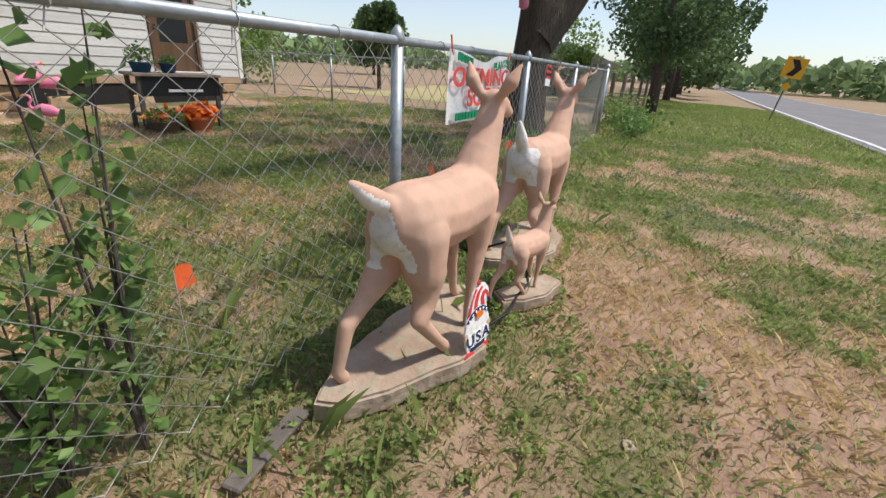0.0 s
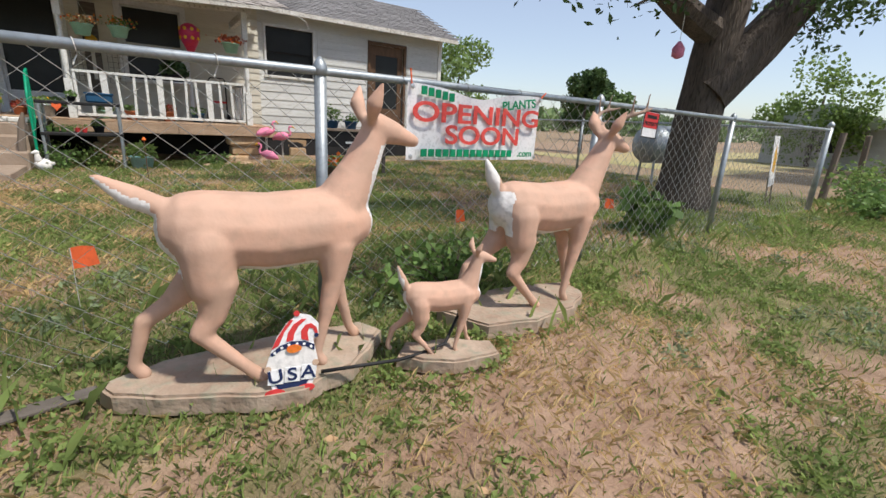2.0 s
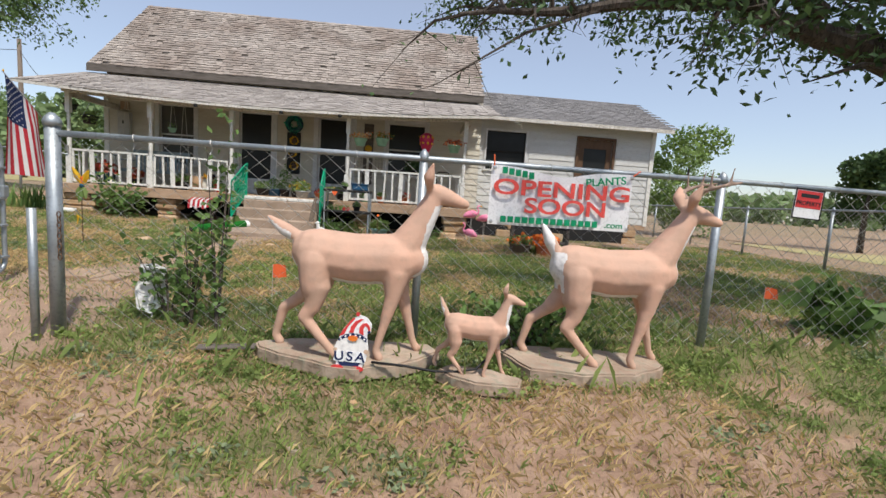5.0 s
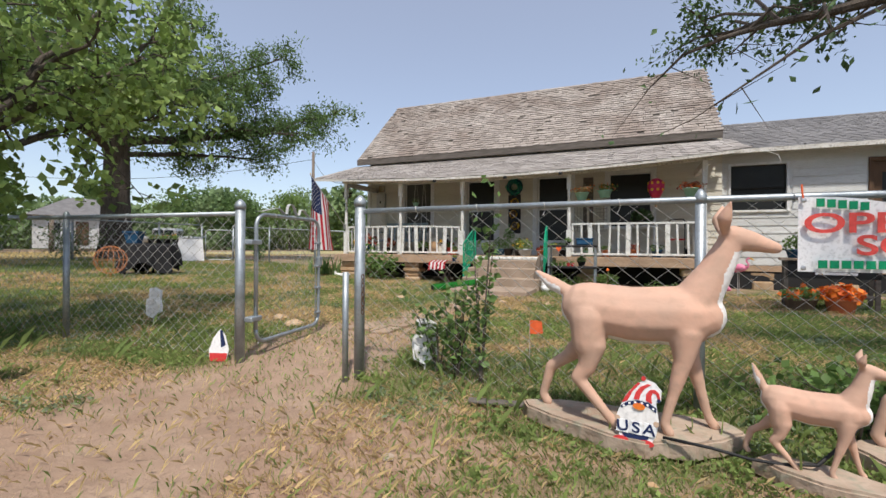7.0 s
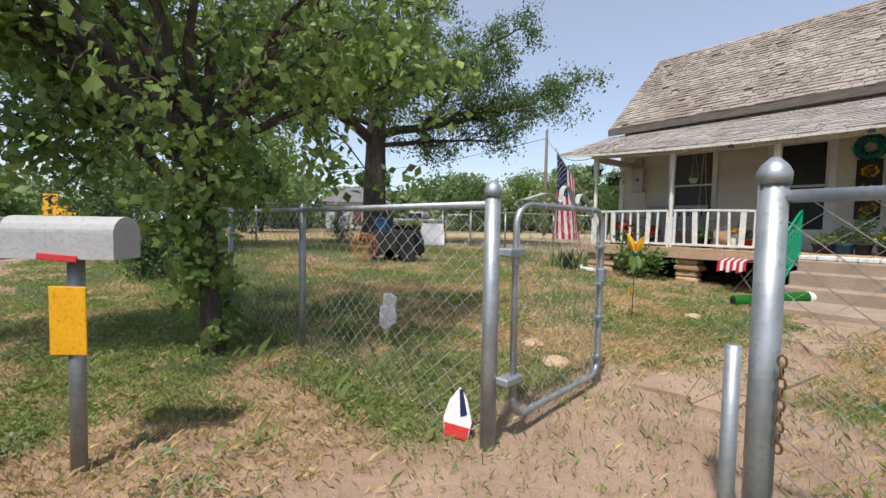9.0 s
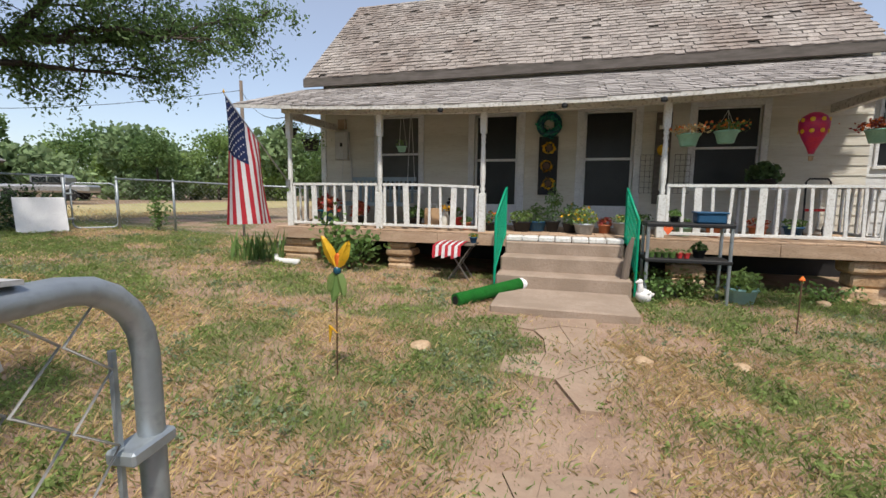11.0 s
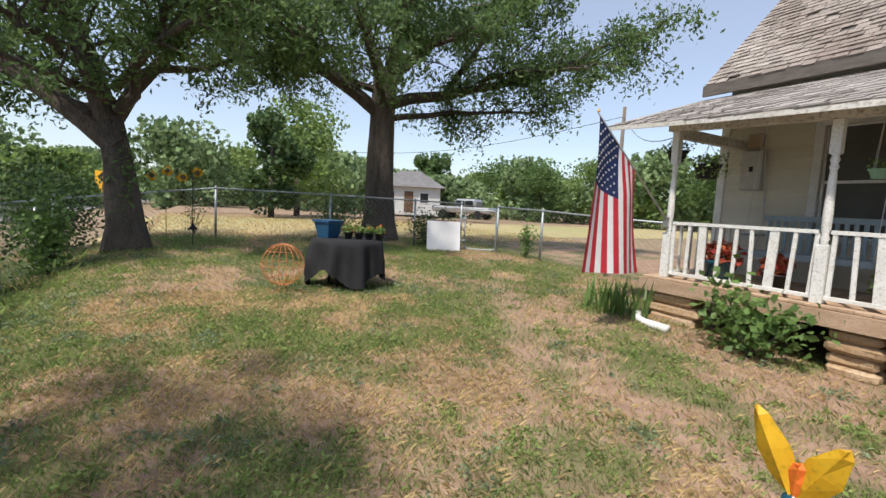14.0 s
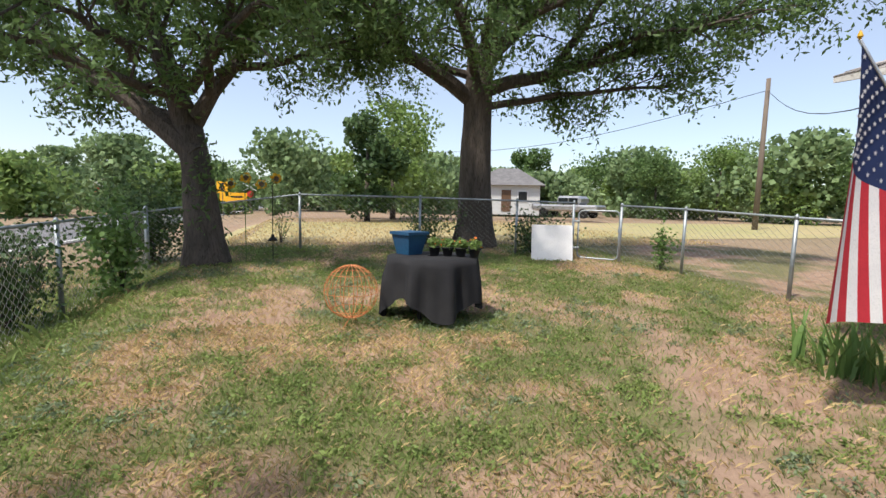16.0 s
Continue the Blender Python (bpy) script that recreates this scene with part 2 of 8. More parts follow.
def soil_material():
    """Lawn soil: bare reddish earth, mossy where the lawn is lush, paler where it is trodden, with litter and small stones."""
    m = bpy.data.materials.new("dry_lawn_soil")
    m.use_nodes = True
    n, l = m.node_tree.nodes, m.node_tree.links
    bsdf = n["Principled BSDF"]
    tc = n.new("ShaderNodeTexCoord")

    def noise_at(scale, detail, rough=0.6):
        q = n.new("ShaderNodeTexNoise")
        q.inputs["Scale"].default_value, q.inputs["Detail"].default_value, q.inputs["Roughness"].default_value = scale, detail, rough
        l.new(tc.outputs["Object"], q.inputs["Vector"])
        return q.outputs["Fac"]

    def ramp(fac, lo, hi, a=(0, 0, 0), b=(1, 1, 1)):
        q = n.new("ShaderNodeValToRGB")
        q.color_ramp.elements[0].position, q.color_ramp.elements[1].position = lo, hi
        q.color_ramp.elements[0].color, q.color_ramp.elements[1].color = (*a, 1), (*b, 1)
        l.new(fac, q.inputs[0])
        return q.outputs[0]

    def blend(fac, a, b):
        q = n.new("ShaderNodeMix")
        q.data_type = "RGBA"
        l.new(fac, q.inputs["Factor"])
        for v, k in ((a, 6), (b, 7)):
            if isinstance(v, tuple):
                q.inputs[k].default_value = (*v, 1)
            else:
                l.new(v, q.inputs[k])
        return q.outputs[2]

    mid, fine = noise_at(5.0, 6), noise_at(75.0, 6, 0.7)
    soil = ramp(mid, 0.36, 0.66, (0.26, 0.165, 0.115), (0.41, 0.285, 0.205))
    trod = n.new("ShaderNodeAttribute")
    trod.attribute_name = "trodden"
    bare = ramp(noise_at(2.2, 6), 0.35, 0.68, (0.29, 0.195, 0.14), (0.41, 0.295, 0.215))
    col = blend(trod.outputs["Fac"], soil, bare)
    lush = n.new("ShaderNodeAttribute")
    lush.attribute_name = "lush"
    col = blend(lush.outputs["Fac"], col, ramp(mid, 0.3, 0.7, (0.10, 0.105, 0.045), (0.20, 0.19, 0.085)))
    col = blend(ramp(fine, 0.52, 0.80), col, (0.42, 0.315, 0.21))
    col = blend(ramp(noise_at(130.0, 3), 0.60, 0.74), col, (0.105, 0.07, 0.045))
    peb = n.new("ShaderNodeTexVoronoi")
    peb.inputs["Scale"].default_value = 11
    l.new(tc.outputs["Object"], peb.inputs["Vector"])
    col = blend(ramp(peb.outputs["Distance"], 0.045, 0.075, (1, 1, 1), (0, 0, 0)), col, (0.46, 0.38, 0.30))
    l.new(col, bsdf.inputs["Base Color"])
    bsdf.inputs["Roughness"].default_value = 0.95
    bsdf.inputs["Specular IOR Level"].default_value = 0.2
    b1, b2 = n.new("ShaderNodeBump"), n.new("ShaderNodeBump")
    b1.inputs["Strength"].default_value, b1.inputs["Distance"].default_value = 0.9, 0.06
    b2.inputs["Strength"].default_value, b2.inputs["Distance"].default_value = 0.7, 0.012
    l.new(mid, b1.inputs["Height"]), l.new(fine, b2.inputs["Height"])
    l.new(b1.outputs[0], b2.inputs["Normal"]), l.new(b2.outputs[0], bsdf.inputs["Normal"])
    return m


M["ground"] = soil_material()

# ---------------- mesh helpers ----------------


def mesh_from(name, verts, faces, material=None, smooth=False):
    me = bpy.data.meshes.new(name)
    me.from_pydata([tuple(v) for v in verts], [], faces)
    if material:
        me.materials.append(material)
    if smooth:
        me.polygons.foreach_set("use_smooth", [True] * len(me.polygons))
    me.update()
    return me


def obj(name, bm, material, parent=None, label="", smooth=False):
    """Links a bmesh as one mesh object."""
    me = bpy.data.meshes.new(name)
    bm.to_mesh(me)
    bm.free()
    me.materials.append(material)
    if smooth:
        me.polygons.foreach_set("use_smooth", [True] * len(me.polygons))
    ob = new(name, me)
    if parent:
        ob.parent = parent
    if label:
        tagged(ob, label)
    return ob


def part(name, bm, material, parent, label="", smooth=False):
    return obj(name, bm, material, parent, label, smooth)


def thing(name, label, category, at=(0, 0, 0), rz=0.0, group="", kind="", rx=0.0, ry=0.0):
    ob = new(name)
    ob.empty_display_size = 0.1
    ob.matrix_world = pose(*at, rx, ry, rz)
    return tagged(ob, label, category, group, kind)


def B(*items):
    """A bmesh of bevelled boxes: (x0, x1, y0, y1, z0, z1[, bevel])."""
    bm = bmesh.new()
    for it in items:
        x0, x1, y0, y1, z0, z1 = it[:6]
        sub = bmesh.new()
        bmesh.ops.create_cube(sub, size=1, matrix=Matrix.LocRotScale(((x0 + x1) / 2, (y0 + y1) / 2, (z0 + z1) / 2), None, (x1 - x0, y1 - y0, z1 - z0)))
        bev = it[6] if len(it) > 6 else 0.004
        if bev:
            bmesh.ops.bevel(sub, geom=sub.edges[:], offset=min(bev, 0.3 * min(x1 - x0, y1 - y0, z1 - z0)), segments=1, affect="EDGES")
        merge(bm, sub)
    return bm


def merge(bm, sub, m=None):
    if m is not None:
        bmesh.ops.transform(sub, matrix=m, verts=sub.verts)
    vs = {v: bm.verts.new(v.co) for v in sub.verts}
    for f in sub.faces:
        try:
            bm.faces.new([vs[v] for v in f.verts])
        except ValueError:
            pass
    sub.free()
    return bm


def tube_data(points, radii, sides=8, cap=True):
    pts = [Vector(p) for p in points]
    radii = radii if hasattr(radii, "__len__") else [radii] * len(pts)
    verts, faces = [], []
    up = None
    for i, p in enumerate(pts):
        d = (pts[min(i + 1, len(pts) - 1)] - pts[max(i - 1, 0)]).normalized()
        if up is None:
            up = d.orthogonal().normalized()
        up = (up - d * up.dot(d)).normalized()
        side = d.cross(up)
        for k in range(sides):
            a = 2 * math.pi * k / sides
            verts.append(p + (up * math.cos(a) + side * math.sin(a)) * radii[i])
        if i:
            for k in range(sides):
                a, b = (i - 1) * sides + k, (i - 1) * sides + (k + 1) % sides
                faces.append((a, b, b + sides, a + sides))
    if cap:
        faces.append(tuple(range(sides))[::-1])
        faces.append(tuple(range(len(verts) - sides, len(verts))))
    return verts, faces


def T(points, radii, sides=8, bm=None):
    """Adds a round tube along points to a bmesh."""
    bm = bm or bmesh.new()
    v, f = tube_data(points, radii, sides)
    vs = [bm.verts.new(p) for p in v]
    for q in f:
        bm.faces.new([vs[i] for i in q])
    return bm


def L(profile, sides=20, bm=None, at=(0, 0, 0), squash=1.0):
    """Adds a lathe of (radius, z) pairs to a bmesh."""
    bm = bm or bmesh.new()
    rings = []
    for r, z in profile:
        rings.append([bm.verts.new((at[0] + r * math.cos(2 * math.pi * k / sides), at[1] + squash * r * math.sin(2 * math.pi * k / sides), at[2] + z)) for k in range(sides)])
    for a, b in zip(rings, rings[1:]):
        for k in range(sides):
            bm.faces.new((a[k], a[(k + 1) % sides], b[(k + 1) % sides], b[k]))
    bm.faces.new(rings[0][::-1]), bm.faces.new(rings[-1])
    return bm


def leaf_mesh(name, centres, size, material, spread=0.4, tilt=0.9, droop=0.0, long=1.0, seed=1):
    """Many small folded leaves at the given points, each its own island of two triangles pairs."""
    r = np.random.default_rng(seed)
    c = np.asarray(centres, float)
    n = len(c)
    yaw, pitch = r.uniform(0, 2 * np.pi, n), r.normal(-droop, tilt, n)
    s = size * r.uniform(0.6, 1.35, n)
    d = np.stack([np.cos(yaw) * np.cos(pitch), np.sin(yaw) * np.cos(pitch), np.sin(pitch)], 1)
    rnd = r.normal(0, 1, (n, 3))
    w = np.cross(d, rnd)
    w /= np.linalg.norm(w, axis=1, keepdims=True) + 1e-9
    nn = np.cross(d, w)
    s1 = s[:, None]
    base, tip = c - d * s1 * 0.5 * long, c + d * s1 * 0.5 * long
    mid = c + nn * s1 * 0.08
    lft, rgt = mid + w * s1 * spread, mid - w * s1 * spread
    verts = np.stack([base, rgt, tip, lft], 1).reshape(-1, 3)
    idx = np.arange(n)[:, None] * 4
    faces = np.concatenate([idx + [0, 1, 2], idx + [0, 2, 3]], 1).reshape(-1, 3)
    return raw_mesh(name, verts, faces, material)


def raw_mesh(name, verts, tris, material):
    me = bpy.data.meshes.new(name)
    me.vertices.add(len(verts))
    me.vertices.foreach_set("co", np.asarray(verts, np.float32).ravel())
    me.loops.add(len(tris) * 3)
    me.loops.foreach_set("vertex_index", np.asarray(tris, np.int32).ravel())
    me.polygons.add(len(tris))
    me.polygons.foreach_set("loop_start", np.arange(0, len(tris) * 3, 3, dtype=np.int32))
    me.materials.append(material)
    me.update(calc_edges=True)
    return me


def text_mesh(body, size, material, name, parent, m, extrude=0.001, label="", wide=1.0):
    cu = bpy.data.curves.new(name, "FONT")
    cu.body, cu.size, cu.extrude, cu.align_x, cu.align_y = body, size, extrude, "CENTER", "CENTER"
    cu.offset = size * 0.018
    tmp = new(name, cu)
    me = bpy.data.meshes.new_from_object(tmp.evaluated_get(bpy.context.evaluated_depsgraph_get()))
    bpy.data.objects.remove(tmp)
    me.materials.clear()
    me.materials.append(material)
    ob = new(name, me)
    ob.parent = parent
    ob.matrix_local = m @ Matrix.Diagonal((wide, 1, 1, 1))
    if label:
        tagged(ob, label)
    return ob


# ---------------- ground ----------------
FENCE_Y = -7.85


def smooth01(v):
    v = min(1.0, max(0.0, v))
    return v * v * (3 - 2 * v)


def gz(x, y):
    """Height of the ground: the yard lies a little above the verge and climbs to the west."""
    west = 0.04 * min(12.0, max(0.0, -x)) if x > -40 else 0.48
    yard = 0.07 + west
    verge = -0.02 + 0.25 * west
    k = smooth01((y - (FENCE_Y - 0.6)) / 1.4)
    z = verge + (yard - verge) * k
    z -= 0.10 * smooth01((-10.5 - y) / 3.0)
    return z + 0.018 * noise.noise((x * 1.3, y * 1.3, 0.3)) * (1 if abs(x) < 30 and abs(y) < 30 else 0)


def spaced(lo, hi, step, far):
    a = list(np.arange(lo, hi + step / 2, step))
    s, left, right = step, lo, hi
    while right < far:
        s *= 1.45
        left, right = left - s, right + s
        a = [left, *a, right]
    return a


WORN = [([(-9.7, 0.9), (-7.0, -0.5), (-4.5, -2.0), (-2.0, -3.7), (-0.4, -4.6)], 0.55), ([(1.4, -6.6), (1.4, -8.2), (1.5, -9.6), (1.9, -11.4)], 1.7), ([(1.4, -2.1), (1.35, -7.2)], 1.0)]


def trodden(x, y):
    """How bare the earth is, 0 to 1: the drive, the gate's apron and the trodden paths, with ragged edges."""
    if x < -15 or x > 15 or y > 8:
        return 0.55 + 0.45 * noise.noise((x * 0.05, y * 0.13, 2))
    if not (-26 < x < 6 and -14 < y < 2):
        return 0.0
    rag = 0.35 * noise.noise((x * 1.1, y * 1.1, 4)) + 0.2 * noise.noise((x * 3.3, y * 3.3, 9))
    best = 0.0
    for wp, ww in WORN:
        for a, b in zip(wp, wp[1:]):
            dx, dy = b[0] - a[0], b[1] - a[1]
            t = max(0, min(1, ((x - a[0]) * dx + (y - a[1]) * dy) / (dx * dx + dy * dy)))
            d = math.hypot(x - a[0] - t * dx, y - a[1] - t * dy)
            best = max(best, (0.6 if ww < 0.8 else 1.0) * smooth01((ww * 0.62 + rag * 0.6 - d) / 0.4))
    drive = min(smooth01((y + 13.2 + rag) / 0.5), smooth01((-10.15 + 0.25 * min(0, x + 2) * 0.2 + rag * 1.3 - y) / 0.6), smooth01((3.2 + rag * 3 - x) / 1.2))
    return max(best, drive)


def lushness(x, y):
    """How green the lawn is, about -1 to 1, in patches."""
    v = 0.75 * noise.noise((x * 0.6, y * 0.6, 7)) + 0.6 * noise.noise((x * 1.7, y * 1.7, 3)) + 0.35 * noise.noise((x * 4.2, y * 4.2, 5))
    off = y - (FENCE_Y + 0.05 * (x - 2.04))
    v += 0.34 * math.exp(-(off / 0.55) ** 2)
    v += 0.25 * smooth01((x - 4.8) / 1.6) * (off < 0)
    v -= 0.20 * (off < -0.7 and 1.2 < x < 5.4)
    v += 0.16 * (off > 0 and x > 2.3) + 0.20 * (off < 0 and x < -0.4)
    v += 0.09 * (off > 0.6 and -5.5 < x < 0.9)
    v += 0.24 * (off > 0.3) * smooth01((-3.0 - x) / 4.0)
    return v


gx, gy = spaced(-16, 16, 0.16, 2600), spaced(-14, 6, 0.16, 2600)
gv = [(x, y, gz(x, y) - 0.015 * trodden(x, y)) for y in gy for x in gx]
nx = len(gx)
gf = [(j * nx + i, j * nx + i + 1, (j + 1) * nx + i + 1, (j + 1) * nx + i) for j in range(len(gy) - 1) for i in range(nx - 1)]
ground = tagged(new("ground", mesh_from("ground", gv, gf, M["ground"], True)), "dry patchy lawn with bare reddish soil and straw", "ground", kind="structure")
for field, value in (("trodden", trodden), ("lush", lambda x, y: smooth01((lushness(x, y) - 0.02) / 0.35) * (1 - trodden(x, y)) if abs(x) < 15 and y < 8 else 0.35 + 0.4 * noise.noise((x * 0.04, y * 0.1, 8)))):
    ground.data.attributes.new(field, "FLOAT", "POINT").data.foreach_set("value", [value(v[0], v[1]) for v in gv])


def strip(name, pts, width, material, label, category, lift=0.012, wob=0.0):
    """A band of road or drive laid just above the ground along points."""
    verts, faces = [], []
    P = []
    for a, b in zip(pts, pts[1:]):
        k = max(1, int((Vector(b) - Vector(a)).length / 1.5)) if (Vector(b) - Vector(a)).length < 80 else 30
        P += [Vector(a).lerp(Vector(b), i / k) for i in range(k)]
    P.append(Vector(pts[-1]))
    n = 5
    for i, p in enumerate(P):
        d = (P[min(i + 1, len(P) - 1)] - P[max(0, i - 1)]).normalized()
        s = Vector((-d.y, d.x))
        for k in range(n):
            f = (k / (n - 1) - 0.5) * width + (wob * noise.noise((i * 0.7, k * 3.1, 1)) if k in (0, n - 1) else 0)
            q = p + s * f
            verts.append((q.x, q.y, gz(q.x, q.y) + lift))
        if i:
            for k in range(n - 1):
                a = (i - 1) * n + k
                faces.append((a, a + 1, a + n + 1, a + n))
    return tagged(new(name, mesh_from(name, verts, faces, material, True)), label, category, kind="structure")


strip("road", [(-900, -18.5), (-60, -16.9), (0, -16.8), (60, -16.8), (300, -20), (1500, -60)], 7.2, M["road"], "grey worn two-lane asphalt road with white edge lines", "road", 0.03)
strip("trim", [(-900, -15.3), (-60, -13.7), (0, -13.55), (60, -13.55), (300, -16.7), (1500, -57)], 0.14, M["line"], "white painted road edge line", "road marking", 0.042)
strip("trim", [(-900, -21.7), (-60, -20.1), (0, -20.05), (60, -20.05), (300, -23.3), (1500, -63)], 0.14, M["line"], "white painted road edge line", "road marking", 0.042)
strip("road", [(-21, -11.4), (-24, -11), (-27, -9), (-29, 2), (-30, 20), (-34, 60), (-45, 160)], 3.6, M["dirt"], "bare reddish dirt drive and side lane", "road", 0.014, 0.5)
strip("ground", [(-33, -8), (-35, 12), (-40, 50), (-80, 180)], 3.0, M["dirt"], "bare pinkish dirt lot across the lane", "dirt", 0.018, 0.8)
strip("ground", [(-20.5, -8.6), (-20.8, 4), (-21.5, 14), (-23, 40)], 13.0, M["field"], "dry golden grass lot beyond the side fence", "field", 0.008, 0.6)
strip("ground", [(17, 1), (40, 3), (90, 8)], 9.0, M["field"], "dry golden field behind the yard", "field", 0.008, 0.8)
strip("ground", [(18, 8), (40, 14), (90, 30)], 9.0, M["dirt"], "bare reddish dirt patch behind the yard", "dirt", 0.016, 1.5)

# ---------------- house shell ----------------
WALL_Y, WING_Y, DECK = 1.83, 2.0, 0.83


def pierced(name, x0, x1, y0, y1, z0, z1, holes, material, label):
    """A thick wall along x with rectangular holes (xa, xb, za, zb)."""
    xs = sorted({x0, x1, *[h[0] for h in holes], *[h[1] for h in holes]})
    boxes = []
    for a, b in zip(xs, xs[1:]):
        mid = (a + b) / 2
        here = sorted([(h[2], h[3]) for h in holes if h[0] < mid < h[1]])
        z = z0
        for za, zb in here:
            if za > z + 0.01:
                boxes.append((a, b, y0, y1, z, za, 0))
            z = zb
        if z < z1:
            boxes.append((a, b, y0, y1, z, z1, 0))
    return tagged(obj(name, B(*boxes), material), label, "wall", kind="structure")


main_holes = [(-2.62, -1.72, 1.5, 3.06), (-0.52, 0.36, DECK, 3.03), (1.6, 2.5, DECK, 3.03), (3.51, 4.54, 1.6, 3.02)]
wing_holes = [(6.31, 7.44, 1.98, 3.08), (9.02, 10.03, 0.77, 3.03)]
wall_main = pierced("wall_south", -3.95, 6.1, WALL_Y, WALL_Y + 0.15, 0.62, 3.8, main_holes, M["cream"], "cream painted wooden house wall under the porch")
wall_wing = pierced("wall_south_wing", 6.1, 11.25, WING_Y, WING_Y + 0.15, 0.62, 3.45, wing_holes, M["siding"], "white painted clapboard wall of the side wing")
for nm, bx, lab in (
    ("wall_west", (-3.95, -3.8, WALL_Y + 0.152, 6.8, 0.62, 3.8, 0), "pale painted west wall of the house"),
    ("wall_north", (-3.95, 11.25, 6.8, 6.95, 0.62, 3.7, 0), "pale painted back wall of the house"),
    ("wall_east", (11.1, 11.25, WING_Y + 0.152, 6.8, 0.62, 3.45, 0), "white painted east wall of the wing"),
):
    tagged(obj(nm, B(bx), M["siding"]), lab, "wall", kind="structure")
tagged(obj("floor", B((-3.8, 11.1, 2.2, 6.8, 0.6, 0.7, 0)), M["postwood"]), "dark wooden floor inside the house", "floor", kind="structure")
tagged(obj("ceiling", B((-3.8, 11.1, 2.2, 6.8, 3.3, 3.36, 0)), M["cream"]), "plain ceiling inside the house", "ceiling", kind="structure")
gable = bmesh.new()
for gxx, side in ((-3.95, 0.15), (6.1, -0.1)):
    v = [gable.verts.new(p) for p in ((gxx, 1.83, 3.8), (gxx, 6.8, 3.8), (gxx, 4.305, 6.2), (gxx + side, 1.83, 3.8), (gxx + side, 6.8, 3.8), (gxx + side, 4.305, 6.2))]
    for f in ((0, 1, 2), (5, 4, 3), (0, 3, 4, 1), (1, 4, 5, 2), (2, 5, 3, 0)):
        gable.faces.new([v[i] for i in f])
tagged(obj("wall_gable", gable, M["siding"]), "pale painted gable walls under the roof", "wall", kind="structure")
gable2 = bmesh.new()
v = [gable2.verts.new(p) for p in ((11.1, 2.0, 3.45), (11.1, 6.8, 3.45), (11.1, 4.3, 4.55), (11.25, 2.0, 3.45), (11.25, 6.8, 3.45), (11.25, 4.3, 4.55))]
for f in ((0, 1, 2), (5, 4, 3), (0, 3, 4, 1), (1, 4, 5, 2), (2, 5, 3, 0)):
    gable2.faces.new([v[i] for i in f])
tagged(obj("wall_gable_wing", gable2, M["siding"]), "white gable wall of the wing", "wall", kind="structure")


def slope_slab(name, x0, x1, y0, z0, y1, z1, thick, material, label):
    """A sloped roof deck from the eave (y0, z0) to the ridge (y1, z1)."""
    bm = bmesh.new()
    v = [bm.verts.new(p) for p in ((x0, y0, z0), (x1, y0, z0), (x1, y1, z1), (x0, y1, z1), (x0, y0, z0 - thick), (x1, y0, z0 - thick), (x1, y1, z1 - thick), (x0, y1, z1 - thick))]
    for f in ((0, 1, 2, 3), (7, 6, 5, 4), (0, 4, 5, 1), (1, 5, 6, 2), (2, 6, 7, 3), (3, 7, 4, 0)):
        bm.faces.new([v[i] for i in f])
    return tagged(obj(name, bm, material), label, "roof", kind="structure")


roof_main = slope_slab("roof_main", -4.27, 6.04, 1.62, 3.90, 4.305, 6.39, 0.09, M["fascia"], "steep main roof of worn curled grey shingles")
slope_slab("roof_back", -4.27, 6.04, 7.0, 3.90, 4.305, 6.392, 0.09, M["shingle"], "back slope of the main roof")


def eave(x):
    """Height of the porch eave, which sags towards the middle."""
    return 2.80 + 0.0072 * (x - 0.6) ** 2


def bowed(x0, x1, n, section):
    """A bar along x whose section(x) gives (y, z) corners that follow the sag."""
    bm = bmesh.new()
    rings = [[bm.verts.new((x0 + (x1 - x0) * i / n, y, z)) for y, z in section(x0 + (x1 - x0) * i / n)] for i in range(n + 1)]
    for p, q in zip(rings, rings[1:]):
        for k in range(4):
            bm.faces.new((p[k], q[k], q[(k + 1) % 4], p[(k + 1) % 4]))
    bm.faces.new(rings[0]), bm.faces.new(rings[-1][::-1])
    bmesh.ops.recalc_face_normals(bm, faces=bm.faces)
    return bm


PR0, PR1 = -4.45, 6.05
roof_porch = tagged(obj("roof_porch", bowed(PR0, PR1, 14, lambda x: ((-0.42, eave(x)), (1.80, 3.70), (1.80, 3.65), (-0.42, eave(x) - 0.05))), M["eaves"]), "low porch roof of weathered grey shingles", "roof", kind="structure")
roof_wing = slope_slab("roof_wing", 6.06, 11.6, 1.6, 3.40, 4.3, 4.66, 0.07, M["eaves"], "low grey shingle roof of the side wing")
slope_slab("roof_wing_back", 6.06, 11.6, 7.0, 3.40, 4.3, 4.662, 0.07, M["wingroof"], "back slope of the wing roof")
tagged(obj("trim", B((-4.3, 6.07, 1.585, 1.63, 3.72, 3.90)), M["fascia"]), "dark weathered fascia board under the main roof", "fascia", kind="structure")
tagged(obj("trim", bowed(PR0, PR1, 14, lambda x: ((-0.45, eave(x) + 0.004), (-0.424, eave(x) + 0.004), (-0.424, eave(x) - 0.055), (-0.45, eave(x) - 0.055))), M["eaves"]), "peeling white porch fascia board", "fascia", kind="structure")
tagged(obj("trim", B((6.38, 11.6, 1.57, 1.597, 3.31, 3.41)), M["eaves"]), "white fascia board of the wing", "fascia", kind="structure")
tagged(obj("trim", bowed(-3.72, 5.62, 12, lambda x: ((-0.05, eave(x) + 0.06), (0.05, eave(x) + 0.06), (0.05, eave(x) - 0.06), (-0.05, eave(x) - 0.06))), M["eaves"]), "peeling white beam over the porch posts", "beam", kind="structure")
